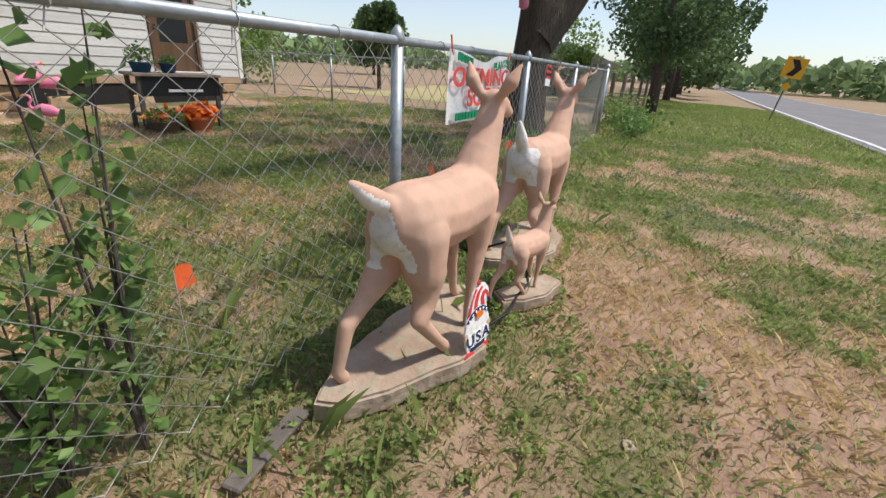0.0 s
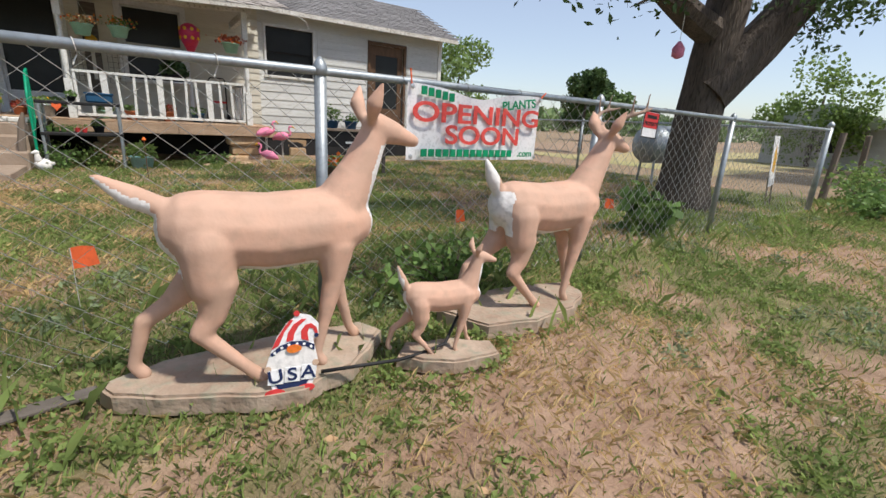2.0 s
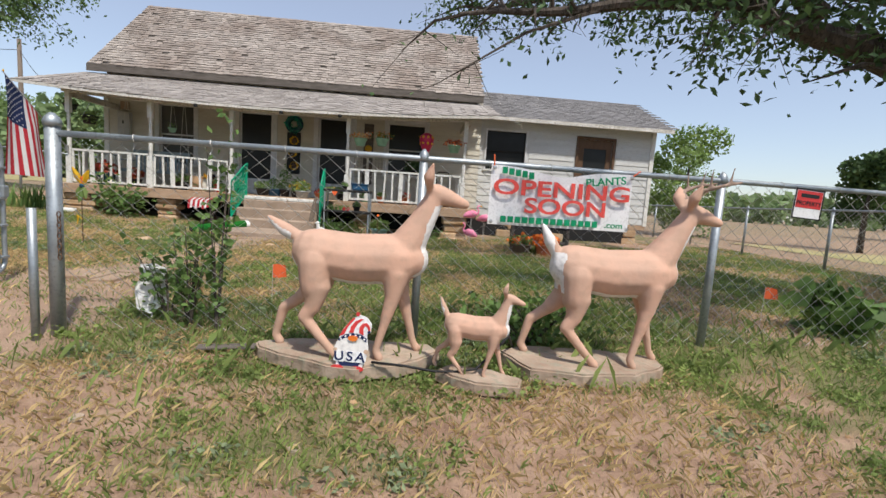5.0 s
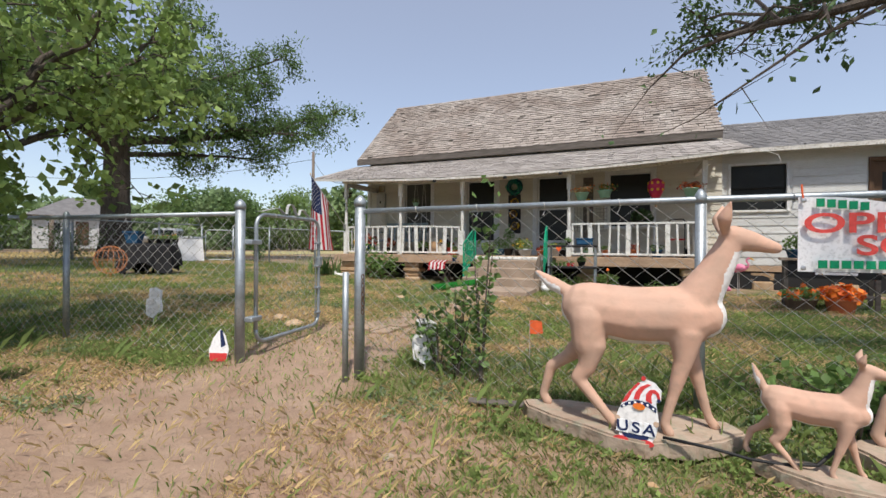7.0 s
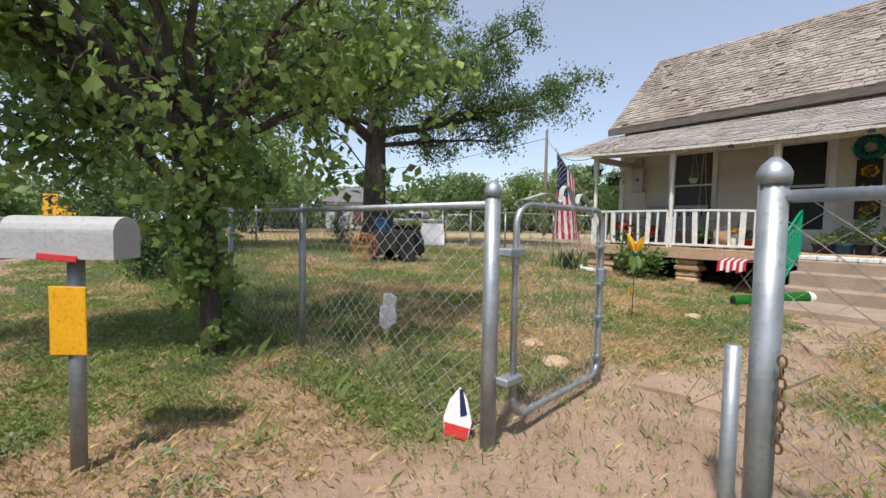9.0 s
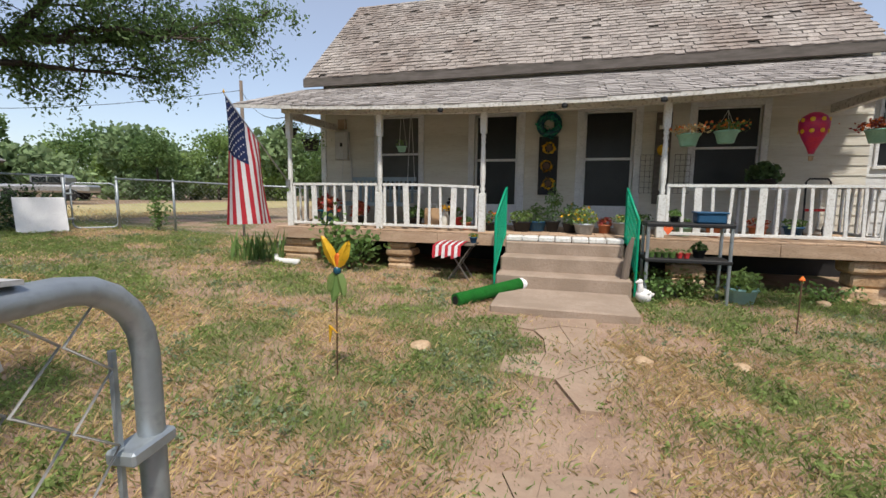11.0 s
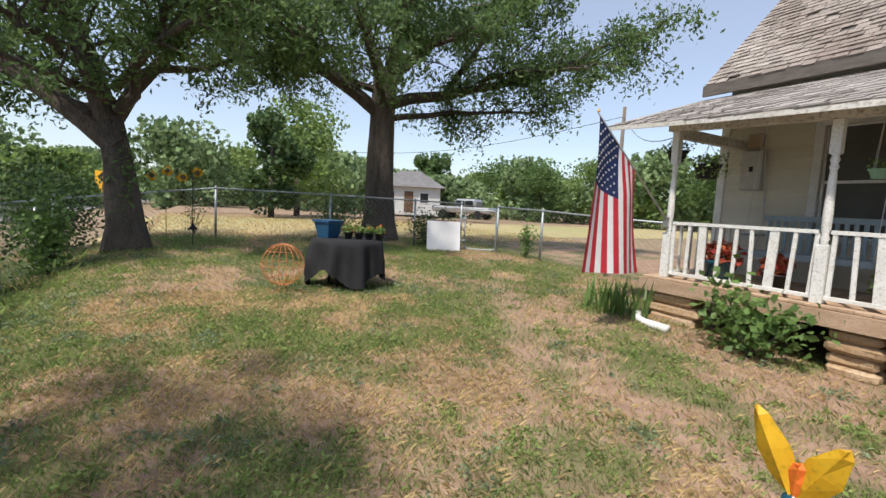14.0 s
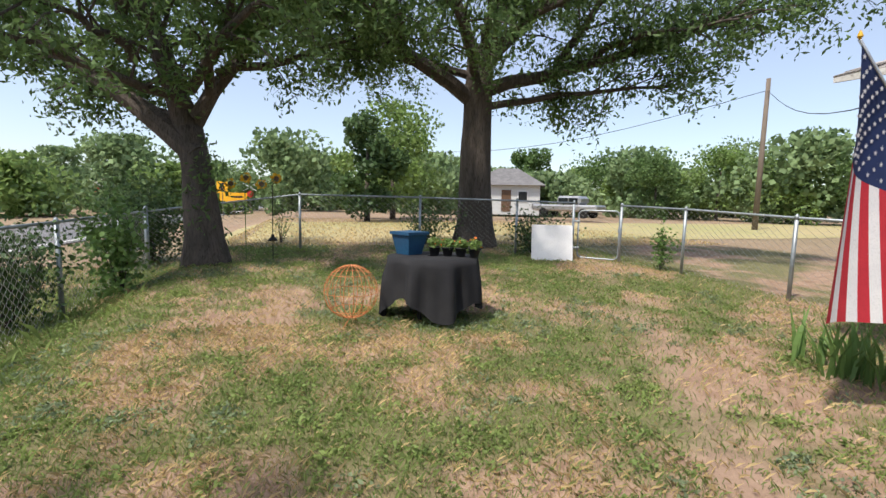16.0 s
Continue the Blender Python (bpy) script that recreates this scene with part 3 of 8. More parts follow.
tagged(obj("trim", B((-3.72, -3.62, 0.06, 1.83, 2.80, 2.94)), M["eaves"]), "side beam of the porch", "beam", kind="structure")
tagged(obj("trim", B((5.5, 5.6, 0.06, 1.83, 2.85, 2.99)), M["eaves"]), "side beam of the porch", "beam", kind="structure")
for cx in (-3.99, 11.2):
    yy = WALL_Y if cx < 0 else WING_Y
    tagged(obj("trim", B((cx - 0.03, cx + 0.09, yy - 0.045, yy - 0.002, 0.62, 3.42)), M["white"]), "white painted corner board", "corner board", kind="structure")


def opening(name, label, x0, x1, z0, z1, yw, kind, trim=0.11):
    """A window or door with its casing, sashes or panels."""
    w = thing(name, label, "window" if kind.startswith("win") else "door", (x0, yw, z0), kind="structure")
    W, H = x1 - x0, z1 - z0
    tm = M["brown"] if kind == "brown" else M["trim"]
    t0 = 0 if kind.startswith("win") else 0
    part("window_frame" if kind.startswith("win") else "door_frame", B((-trim, 0, -0.035, 0.02, -t0, H + trim), (W, W + trim, -0.035, 0.02, -t0, H + trim), (0, W, -0.035, 0.02, H, H + trim)), tm, w)
    if kind.startswith("win"):
        part("window_sill", B((-trim - 0.02, W + trim + 0.02, -0.06, 0.03, -0.05, 0)), M["white"], w)
        part("pane", B((0.03, W - 0.03, 0.085, 0.095, 0.03, H / 2 - 0.02, 0)), M["screen"] if kind == "winscreen" else M["glass_dark"], w)
        part("pane", B((0.03, W - 0.03, 0.055, 0.065, H / 2 + 0.02, H - 0.03, 0)), M["screen"] if kind == "winscreen" else M["glass_dark"], w)
        part("sash", B((0, W, 0.04, 0.1, H / 2 - 0.02, H / 2 + 0.02), (0, 0.03, 0.04, 0.1, 0, H), (W - 0.03, W, 0.04, 0.1, 0, H), (0, W, 0.04, 0.1, 0, 0.03), (0, W, 0.04, 0.1, H - 0.03, H)), M["black"] if kind == "windark" else M["trim"], w)
    elif kind == "storm":
        part("door_panel", B((0, W, 0.03, 0.07, 0, 0.42), (0, W, 0.03, 0.07, H - 0.04, H), (0, 0.05, 0.03, 0.07, 0.42, H), (W - 0.05, W, 0.03, 0.07, 0.42, H), (0, W, 0.03, 0.07, 1.28, 1.33)), M["trim"], w, "white storm door frame")
        part("pane", B((0.05, W - 0.05, 0.045, 0.055, 0.42, 1.28, 0)), M["glass_dark"], w)
        part("pane", B((0.05, W - 0.05, 0.045, 0.055, 1.33, H - 0.04, 0)), M["glass_dark"], w)
        part("door_handle", B((0.06, 0.1, 0.0, 0.03, 0.95, 1.07)), M["black"], w)
    else:
        part("door_panel", B((0, W, 0.03, 0.07, 0, 0.62), (0, W, 0.03, 0.07, H - 0.25, H), (0, 0.17, 0.03, 0.07, 0.62, H - 0.25), (W - 0.17, W, 0.03, 0.07, 0.62, H - 0.25)), M["brown"], w, "worn brown wooden door")
        part("pane", B((0.17, W - 0.17, 0.045, 0.055, 0.62, H - 0.25, 0)), M["glass_dark"], w)
        part("door_handle", B((0.05, 0.1, 0.0, 0.03, 0.9, 0.98)), M["black"], w)
        part("door_sill", B((-0.1, W + 0.1, -0.06, 0.02, -0.045, 0)), M["white"], w)
    return w


opening("window_1", "double-hung window with grey insect screen", -2.62, -1.72, 1.5, 3.06, WALL_Y, "winscreen")
opening("door_1", "white storm door with two dark glass panes, closed", -0.52, 0.36, DECK, 3.03, WALL_Y, "storm", 0.13)
opening("door_2", "white storm door with two dark glass panes, closed", 1.6, 2.5, DECK, 3.03, WALL_Y, "storm", 0.13)
opening("window_2", "double-hung window with dark glass", 3.51, 4.54, 1.6, 3.02, WALL_Y, "win")
opening("window_3", "dark double-hung window in the white wing wall", 6.31, 7.44, 1.98, 3.08, WING_Y, "windark", 0.05)
opening("door_3", "brown wooden side door with a tall glass pane, closed", 9.02, 10.03, 0.77, 3.03, WING_Y, "brown", 0.08)
# added black sheet: the darkness of the unlit rooms, no real partition
tagged(obj("wall_partition", B((-3.7, 11.0, 2.55, 2.6, 0.7, 3.3, 0)), M["black"]), "black sheet standing in for the unlit rooms behind the windows", "wall", kind="structure")


def siding(parent, x0, x1, yw, z0, z1, holes, step, material):
    """Lapped boards, each a piece of its own, cut at the openings."""
    z = z0
    while z < z1 - 0.05:
        top = min(z + step, z1)
        cuts = sorted((h[0] - 0.12, h[1] + 0.12) for h in holes if h[2] - 0.05 < z + step * 0.5 < h[3] + 0.1)
        a = x0
        spans = []
        for ca, cb in cuts:
            if ca > a:
                spans.append((a, ca))
            a = max(a, cb)
        if a < x1:
            spans.append((a, x1))
        for sa, sb in spans:
            if sb - sa < 0.04:
                continue
            bm = bmesh.new()
            v = [bm.verts.new(p) for p in ((sa, yw - 0.022, z), (sb, yw - 0.022, z), (sb, yw - 0.006, top), (sa, yw - 0.006, top), (sa, yw - 0.001, z), (sb, yw - 0.001, z))]
            for f in ((0, 1, 2, 3), (4, 5, 1, 0), (0, 3, 4), (1, 5, 2)):
                bm.faces.new([v[i] for i in f])
            part("plank", bm, material, parent)
        z += step


siding(wall_main, -3.9, 6.1, WALL_Y, 0.83, 3.6, main_holes, 0.165, M["cream"])
siding(wall_wing, 6.13, 11.17, WING_Y, 0.66, 3.35, wing_holes, 0.19, M["siding"])

# ---------------- porch ----------------
deck = tagged(new("floor_porch"), "weathered bare wooden porch deck", "porch floor", kind="structure")
x = -3.85
while x < 5.75:
    part("plank", B((x, x + 0.137, -0.14, 1.82, DECK - 0.03, DECK + rng.uniform(-0.004, 0.003))), M["wood"], deck)
    x += 0.141
rim = tagged(new("trim_porch_rim"), "bare wooden rim boards of the porch", "rim board", kind="structure")
for a, b in ((-3.9, -2.6), (-2.595, -0.72), (-0.715, 0.5), (2.42, 4.2), (4.205, 5.82)):
    part("plank", B((a, b, -0.155, -0.115, DECK - 0.21, DECK - 0.035)), M["wood"], rim)
part("plank", B((-3.9, -3.86, -0.115, 1.8, DECK - 0.21, DECK - 0.035)), M["wood"], rim)
part("plank", B((5.78, 5.82, -0.115, 1.8, DECK - 0.21, DECK - 0.035)), M["wood"], rim)
# black sheet set behind the piers as the deep shade under the floor
tagged(obj("wall_footing", B((-3.8, 11.0, 2.0, 2.05, 0.0, 0.6, 0)), M["black"]), "black sheet standing in for the deep shade below the house", "crawl space", kind="structure")
tagged(obj("trim_wing_rim", B((6.15, 11.25, 1.97, 2.04, 0.5, 0.64)), M["wood"]), "bare wooden sill beam under the wing", "sill beam", kind="structure")


def stone_pier(x, y, z_top, n, seed, wide=0.5):
    r = random.Random(seed)
    zb = gz(x, y) - 0.03
    t = thing("stone_pier", "dry-stacked flat sandstone pier under the floor beam", "pier", (x, y, zb), group="stone piers")
    h = (z_top - zb) / n
    for i in range(n):
        w, d = wide * r.uniform(0.75, 1.1) / 2, 0.36 * r.uniform(0.8, 1.1) / 2
        bm = B((-w + r.uniform(-.05, .05), w, -d, d, i * h, (i + 1) * h - 0.003, 0.035))
        bmesh.ops.subdivide_edges(bm, edges=bm.edges[:], cuts=1)
        for vv in bm.verts:
            vv.co.x += 0.03 * noise.noise(vv.co * 6 + Vector((seed, i, 0)))
            vv.co.y += 0.03 * noise.noise(vv.co * 6 + Vector((i, seed, 5)))
        part("stone", bm, M["stone"], t, smooth=False)


for i, (px, py, zt, n, w) in enumerate(((-3.4, 0.1, 0.62, 3, 0.75), (-1.45, 0.1, 0.62, 4, 0.5), (3.1, 0.2, 0.62, 3, 0.5), (5.35, 0.1, 0.62, 3, 0.65), (-3.5, 1.6, 0.62, 3, 0.6), (7.0, 2.15, 0.5, 2, 0.5), (8.6, 2.15, 0.5, 2, 0.5), (10.8, 2.15, 0.5, 2, 0.5))):
    stone_pier(px, py, zt, n, i + 3, w)

POST = [(0.05, 0), (0.052, 0.62), (0.03, 0.66), (0.045, 0.70), (0.03, 0.74), (0.042, 0.80), (0.046, 0.95), (0.036, 1.35), (0.03, 1.42), (0.044, 1.45), (0.03, 1.49), (0.044, 1.53), (0.03, 1.57), (0.05, 1.60)]


def porch_post(x):
    p = thing("porch_post", "turned white wooden porch post with peeling paint", "post", (x, 0, DECK), group="porch posts")
    part("shaft", L([q for q in POST if q[1] >= 0.6], 16), M["white"], p, smooth=True)
    part("base_block", B((-0.055, 0.055, -0.055, 0.055, 0, 0.63, 0.006)), M["white"], p)
    part("top_block", B((-0.05, 0.05, -0.048, 0.048, 1.59, eave(x) - 0.061 - DECK, 0.006)), M["white"], p)


PX = (-3.6, -1.815, 0.0, 2.69, 5.48)
for x in PX:
    porch_post(x)


def balustrade(a, b, label, y0=0.0, sag=0.0):
    """A railing between two points of the plan."""
    a, b = Vector(a), Vector(b)
    n = (b - a).length
    ang = math.degrees(math.atan2((b - a).y, (b - a).x))
    r = thing("porch_railing", label, "railing", (a.x, a.y, DECK), ang, group="porch railings")
    part("top_rail", T([(i / 6 * n, 0, 0.77 - sag * (i / 6) ** 2) for i in range(7)], 0.03, 4), M["white"], r)
    part("bottom_rail", B((0, n, -0.02, 0.02, 0.045, 0.09)), M["white"], r)
    k = max(2, round(n / 0.21))
    for i in range(k + 1):
        f = (i + 0.15) / (k + 0.3) * n
        w = 0.05 if i % 4 == 2 else 0.022
        tilt = pose(f, 0, 0.07, 0, rng.uniform(-2.5, 2.5), 0)
        bm = B((-w, w, -0.014, 0.014, 0, 0.68 - sag * (i / k) ** 2))
        bmesh.ops.transform(bm, matrix=tilt, verts=bm.verts)
        part("baluster", bm, M["white"], r)


balustrade((-3.54, 0.0), (-1.87, 0.0), "white wooden porch railing with uneven balusters")
balustrade((-1.76, 0.0), (-0.06, 0.0), "white wooden porch railing, sagging at one end", sag=0.04)
balustrade((2.75, 0.0), (5.42, 0.0), "white wooden porch railing with uneven balusters")
balustrade((-3.6, 0.06), (-3.6, 1.8), "white wooden railing closing the porch end")
balustrade((5.48, 0.06), (5.48, 1.8), "white wooden railing closing the porch end")

# steps
steps = thing("concrete_steps", "old stained concrete steps up to the porch", "steps", (1.3, -0.14, 0), kind="structure")
SX0, SX1 = -0.84, 0.86
for i, (d, z) in enumerate(((0.0, 0.74), (0.34, 0.56), (0.66, 0.35))):
    bm = B((SX0 - 0.02 * i, SX1 + 0.02 * i, -d - 0.34, -d + (0.0 if i else 0.0), 0.0, z, 0.02))
    part("step", bm, M["concrete"], steps)
for i in range(7):
    a = SX0 + i * (SX1 - SX0) / 7
    part("brick", B((a + 0.006, a + (SX1 - SX0) / 7 - 0.006, -0.30, -0.02, 0.743, 0.815, 0.012)), M["white"], steps, "white painted brick")
tagged(obj("pavement", B((0.52, 2.16, -2.2, -1.14, 0.02, 0.165, 0.015)), M["concrete"]), "cracked concrete landing pad before the steps", "slab", kind="structure")

# ---------------- roof shingles ----------------


def shingles(parent, name, x0, x1, y0, z0, y1, z1, wide, rows, material, jitter, gap, keep, seed, bow=None):
    """Courses of shingles on a slope; those in the stretch keep are pieces of their own, the rest one joined part."""
    r = random.Random(seed)
    run = Vector((0, y1 - y0, z1 - z0))
    length = run.length
    d = run.normalized()
    nrm = Vector((0, -d.z, d.y))
    rest_v, rest_f, done = [], [], 0
    step = length / rows
    me_cache = []
    for q in range(6):
        w = wide * (0.9 + 0.02 * q)
        lift = 0.012 + 0.006 * (q % 3) * jitter
        p = [Vector((0, 0, 0)) + nrm * lift, Vector((w, 0, 0)) + nrm * (lift + 0.008 * jitter * (q % 2)), Vector((w, 0, 0)) + d * step * 1.15 + nrm * 0.004, d * step * 1.15 + nrm * 0.004, nrm * 0.001, Vector((w, 0, 0)) + nrm * 0.001]
        me_cache.append((mesh_from("shingle", p, [(0, 1, 2, 3), (4, 5, 1, 0), (0, 3, 4), (1, 5, 2)], material), p))
    for i in range(rows):
        x = x0 - (0.5 * wide if i % 2 else 0) * 0.6
        while x < x1 - 0.05:
            q = r.randrange(6)
            if r.random() > gap:
                o = Vector((max(x, x0), y0, z0)) + d * (i * step - r.uniform(0, 0.025) * jitter)
                if bow:
                    o.z += (bow(min(max(x + wide / 2, x0), x1)) - z0) * (1 - i / rows)
                if keep[0] < x < keep[1] and done < 290:
                    s = new("shingle", me_cache[q][0])
                    s.parent = parent
                    s.location = o
                    done += 1
                else:
                    b = len(rest_v)
                    rest_v += [o + v for v in me_cache[q][1]]
                    rest_f += [tuple(b + k for k in f) for f in ((0, 1, 2, 3), (4, 5, 1, 0), (0, 3, 4), (1, 5, 2))]
            x += wide
    o = new(name, mesh_from(name, rest_v, rest_f, material))
    o.parent = parent
    tagged(o, kind="stuff")


# ---------------- chain-link fence ----------------


def fence_y(x):
    return FENCE_Y + 0.05 * (x - 2.04)


def chain_link(parent, a, b, z0a, z0b, height, seed, pitch=0.066):
    """Woven zigzag wires between two posts."""
    a, b = Vector(a), Vector(b)
    n = (b - a).length
    k = int(n / pitch)
    seg = int(height / 0.055)
    along = (b - a).normalized()
    out = Vector((-along.y, along.x, 0))
    verts, tris = [], []
    R = 0.0023
    for i in range(k):
        base = a + along * (i * pitch)
        f = i / max(1, k)
        zg = z0a + (z0b - z0a) * f + 0.03
        pts = []
        for s in range(seg + 1):
            sx = ((s + i) % 2) * pitch * 1.04
            p = base + along * sx + out * (0.004 * (1 if (s + i) % 2 else -1) + 0.02 * noise.noise((base.x * 0.6, s * 0.1, seed)))
            pts.append((p.x + 0.004 * noise.noise((i, s, 2)), p.y, zg + s * height / seg))
        o = len(verts)
        for p in pts:
            for ang in (0.5, 2.6, 4.7):
                verts.append((p[0] + along.x * R * math.cos(ang) + out.x * R * math.sin(ang), p[1] + along.y * R * math.cos(ang) + out.y * R * math.sin(ang), p[2] + R * 0.3 * math.cos(ang)))
        for s in range(seg):
            for m in range(3):
                q0, q1 = o + s * 3 + m, o + s * 3 + (m + 1) % 3
                tris += [(q0, q1, q1 + 3), (q0, q1 + 3, q0 + 3)]
    ob = new("chain_link_mesh", raw_mesh("chain_link_mesh", verts, tris, M["wire"]))
    ob.parent = parent
    tagged(ob, "woven diamond steel wire mesh", kind="stuff")


def fence_run(label, pts, height, mat_post=None, big=()):
    t = thing("chain_link_fence", label, "fence")
    for i, (x, y) in enumerate(pts):
        z = gz(x, y)
        r = 0.042 if i in big else 0.03
        top = height + (0.06 if i in big else 0.0)
        p = part("post", T([(x, y, z - 0.05), (x, y, z + top)], r, 12), M["galv"], t, smooth=True)
        part("post_cap", L([(r * 1.15, 0), (r * 1.2, 0.035), (r * 0.9, 0.06), (r * 0.3, 0.085)], 12, at=(x, y, z + top - 0.02)), M["galv"], p, smooth=True)
    rail = [(x, y, gz(x, y) + height) for x, y in pts]
    part("top_rail", T(rail, 0.021, 10), M["galv"], t, smooth=True)
    for i, (a, b) in enumerate(zip(pts, pts[1:])):
        chain_link(t, (*a, 0), (*b, 0), gz(*a), gz(*b), height - 0.02, i)
    ties = bmesh.new()
    for a, b in zip(rail, rail[1:]):
        m = int((Vector(b) - Vector(a)).length / 0.42)
        for j in range(1, m):
            c = Vector(a).lerp(Vector(b), j / m)
            d = (Vector(b) - Vector(a)).normalized()
            o = Vector((-d.y, d.x, 0))
            T([c + (o * math.cos(q) + Vector((0, 0, 1)) * math.sin(q)) * 0.025 + d * 0.004 * q for q in np.linspace(0, 5.6, 8)] + [c + Vector((0, 0, -0.07))], 0.0025, 3, ties)
    tagged(part("wire_tie", ties, M["wire"], t), kind="stuff")
    return t


H = 1.29
east = [(2.04, fence_y(2.04)), (4.39, fence_y(4.39)), (6.65, fence_y(6.65)), (9.08, fence_y(9.08)), (12.6, fence_y(12.6))]
fence_run("galvanised chain-link fence along the verge beside the gate", east, H, big=(0, 4))
west = [(0.84, fence_y(0.84)), (-1.5, fence_y(-1.5)), (-3.7, fence_y(-3.7)), (-5.95, fence_y(-5.95)), (-8.4, fence_y(-8.4)), (-10.75, fence_y(-10.75)), (-12.4, fence_y(-12.4))]
fence_run("galvanised chain-link fence with weeds along its foot", west, H, big=(0, 6))
side = [(-12.4, fence_y(-12.4)), (-12.3, -5.4), (-11.9, -2.6), (-11.1, -0.4), (-10.45, 0.75)]
fence_run("weathered chain-link fence at the side of the yard", side, H)
back = [(-9.72, 1.5), (-8.35, 1.9), (-6.3, 1.95), (-4.1, 2.6)]
fence_run("chain-link fence joining the yard gate to the house", back, H)
eastside = [(12.6, fence_y(12.6)), (12.9, -4.6), (13.2, -2.0), (13.5, 0.8), (13.8, 3.6), (14.1, 6.5), (14.5, 10.0)]
fence_run("chain-link fence running back beside the big tree", eastside, H)


def gate(name, label, hinge, ang, width, z, h, curl=False):
    g = thing(name, label, "gate", (hinge[0], hinge[1], z), ang)
    c, r = 0.12, 0.019
    arc = lambda cx, cz, a0: [(cx + c * math.cos(a), 0, cz + c * math.sin(a)) for a in np.linspace(a0, a0 - math.pi / 2, 6)]
    loop = [(0.05, 0, 0.1 + c), *[(0.05, 0, h - c)], *arc(0.05 + c, h - c, math.pi), *arc(width - c, h - c, math.pi / 2), *arc(width - c, 0.1 + c, 0), *arc(0.05 + c, 0.1 + c, -math.pi / 2)]
    part("gate_frame", T(loop, r, 10), M["galv"], g, smooth=True)
    chain_link(g, (0.07, 0, 0), (width - 0.02, 0, 0), 0.06, 0.06, h - 0.1, 9)
    for hz in (0.3, h - 0.28):
        part("hinge", B((-0.06, 0.09, -0.04, 0.04, hz, hz + 0.045, 0.008)), M["galv"], g)
    part("latch", B((width - 0.03, width + 0.04, -0.03, 0.03, h * 0.6, h * 0.6 + 0.1, 0.008)), M["galv"], g)
    if curl:
        prof = ((0, 0), (0.08, 0.004), (0.2, 0.03), (0.3, 0.052), (0.36, 0.055), (0.41, 0.035), (0.46, 0.008), (0.5, 0.004), (0.515, 0.02), (0.52, 0.06), (0.535, 0.095), (0.57, 0.115), (0.62, 0.11), (0.655, 0.08), (0.68, 0.035), (0.705, 0.008), (0.74, 0.006), (0.755, 0.03), (0.77, 0.062), (0.80, 0.075), (0.86, 0.062), (0.91, 0.03), (0.95, 0.004), (1, 0))
        rib = bmesh.new()
        cross = []
        for u, zz in prof:
            px = 0.05 + 0.90 * u
            cross.append([rib.verts.new((px, yy, h + 0.020 + zz * 0.95 + tt)) for yy, tt in ((-0.016, 0), (0.016, 0), (0.016, 0.006), (-0.016, 0.006))])
        for p, q in zip(cross, cross[1:]):
            for k in range(4):
                rib.faces.new((p[k], p[(k + 1) % 4], q[(k + 1) % 4], q[k]))
        part("scroll_ornament", rib, M["mailbox"], g, "dull grey scroll of flat iron")
        part("tension_bar", T([(width - 0.045, 0.012, 0.14), (width - 0.045, 0.012, h - 0.1)], 0.006, 6), M["galv"], g)
        for hz in (0.22, 0.5, 0.74, 1.0):
            part("clamp", B((width - 0.06, width + 0.024, -0.024, 0.024, hz, hz + 0.022, 0.004)), M["galv"], g)
        for wx in (0.3, 0.62, 0.9):
            part("wire_tie", T([(wx + 0.004 * a, 0.024 * math.cos(a), h + 0.024 * math.sin(a)) for a in np.linspace(-1.2, 4.6, 10)] + [(wx + 0.03, 0, h - 0.07)], 0.0028, 4), M["wire"], g)
    return g


gate("metal_gate", "galvanised chain-link gate swung open into the yard", (0.9, -7.83), 98, 1.12, 0.05, 1.265, True)
gate("metal_gate", "small chain-link yard gate, closed", (-10.4, 0.8), 46, 0.95, 0.42, 1.2)
z = gz(1.92, -7.9)
latch_post = thing("latch_post", "short galvanised latch post beside the gate opening", "post", (1.985, -7.96, z))
part("pipe", T([(0, 0, -0.03), (0, 0, 0.82)], 0.024, 10), M["galv"], latch_post, smooth=True)

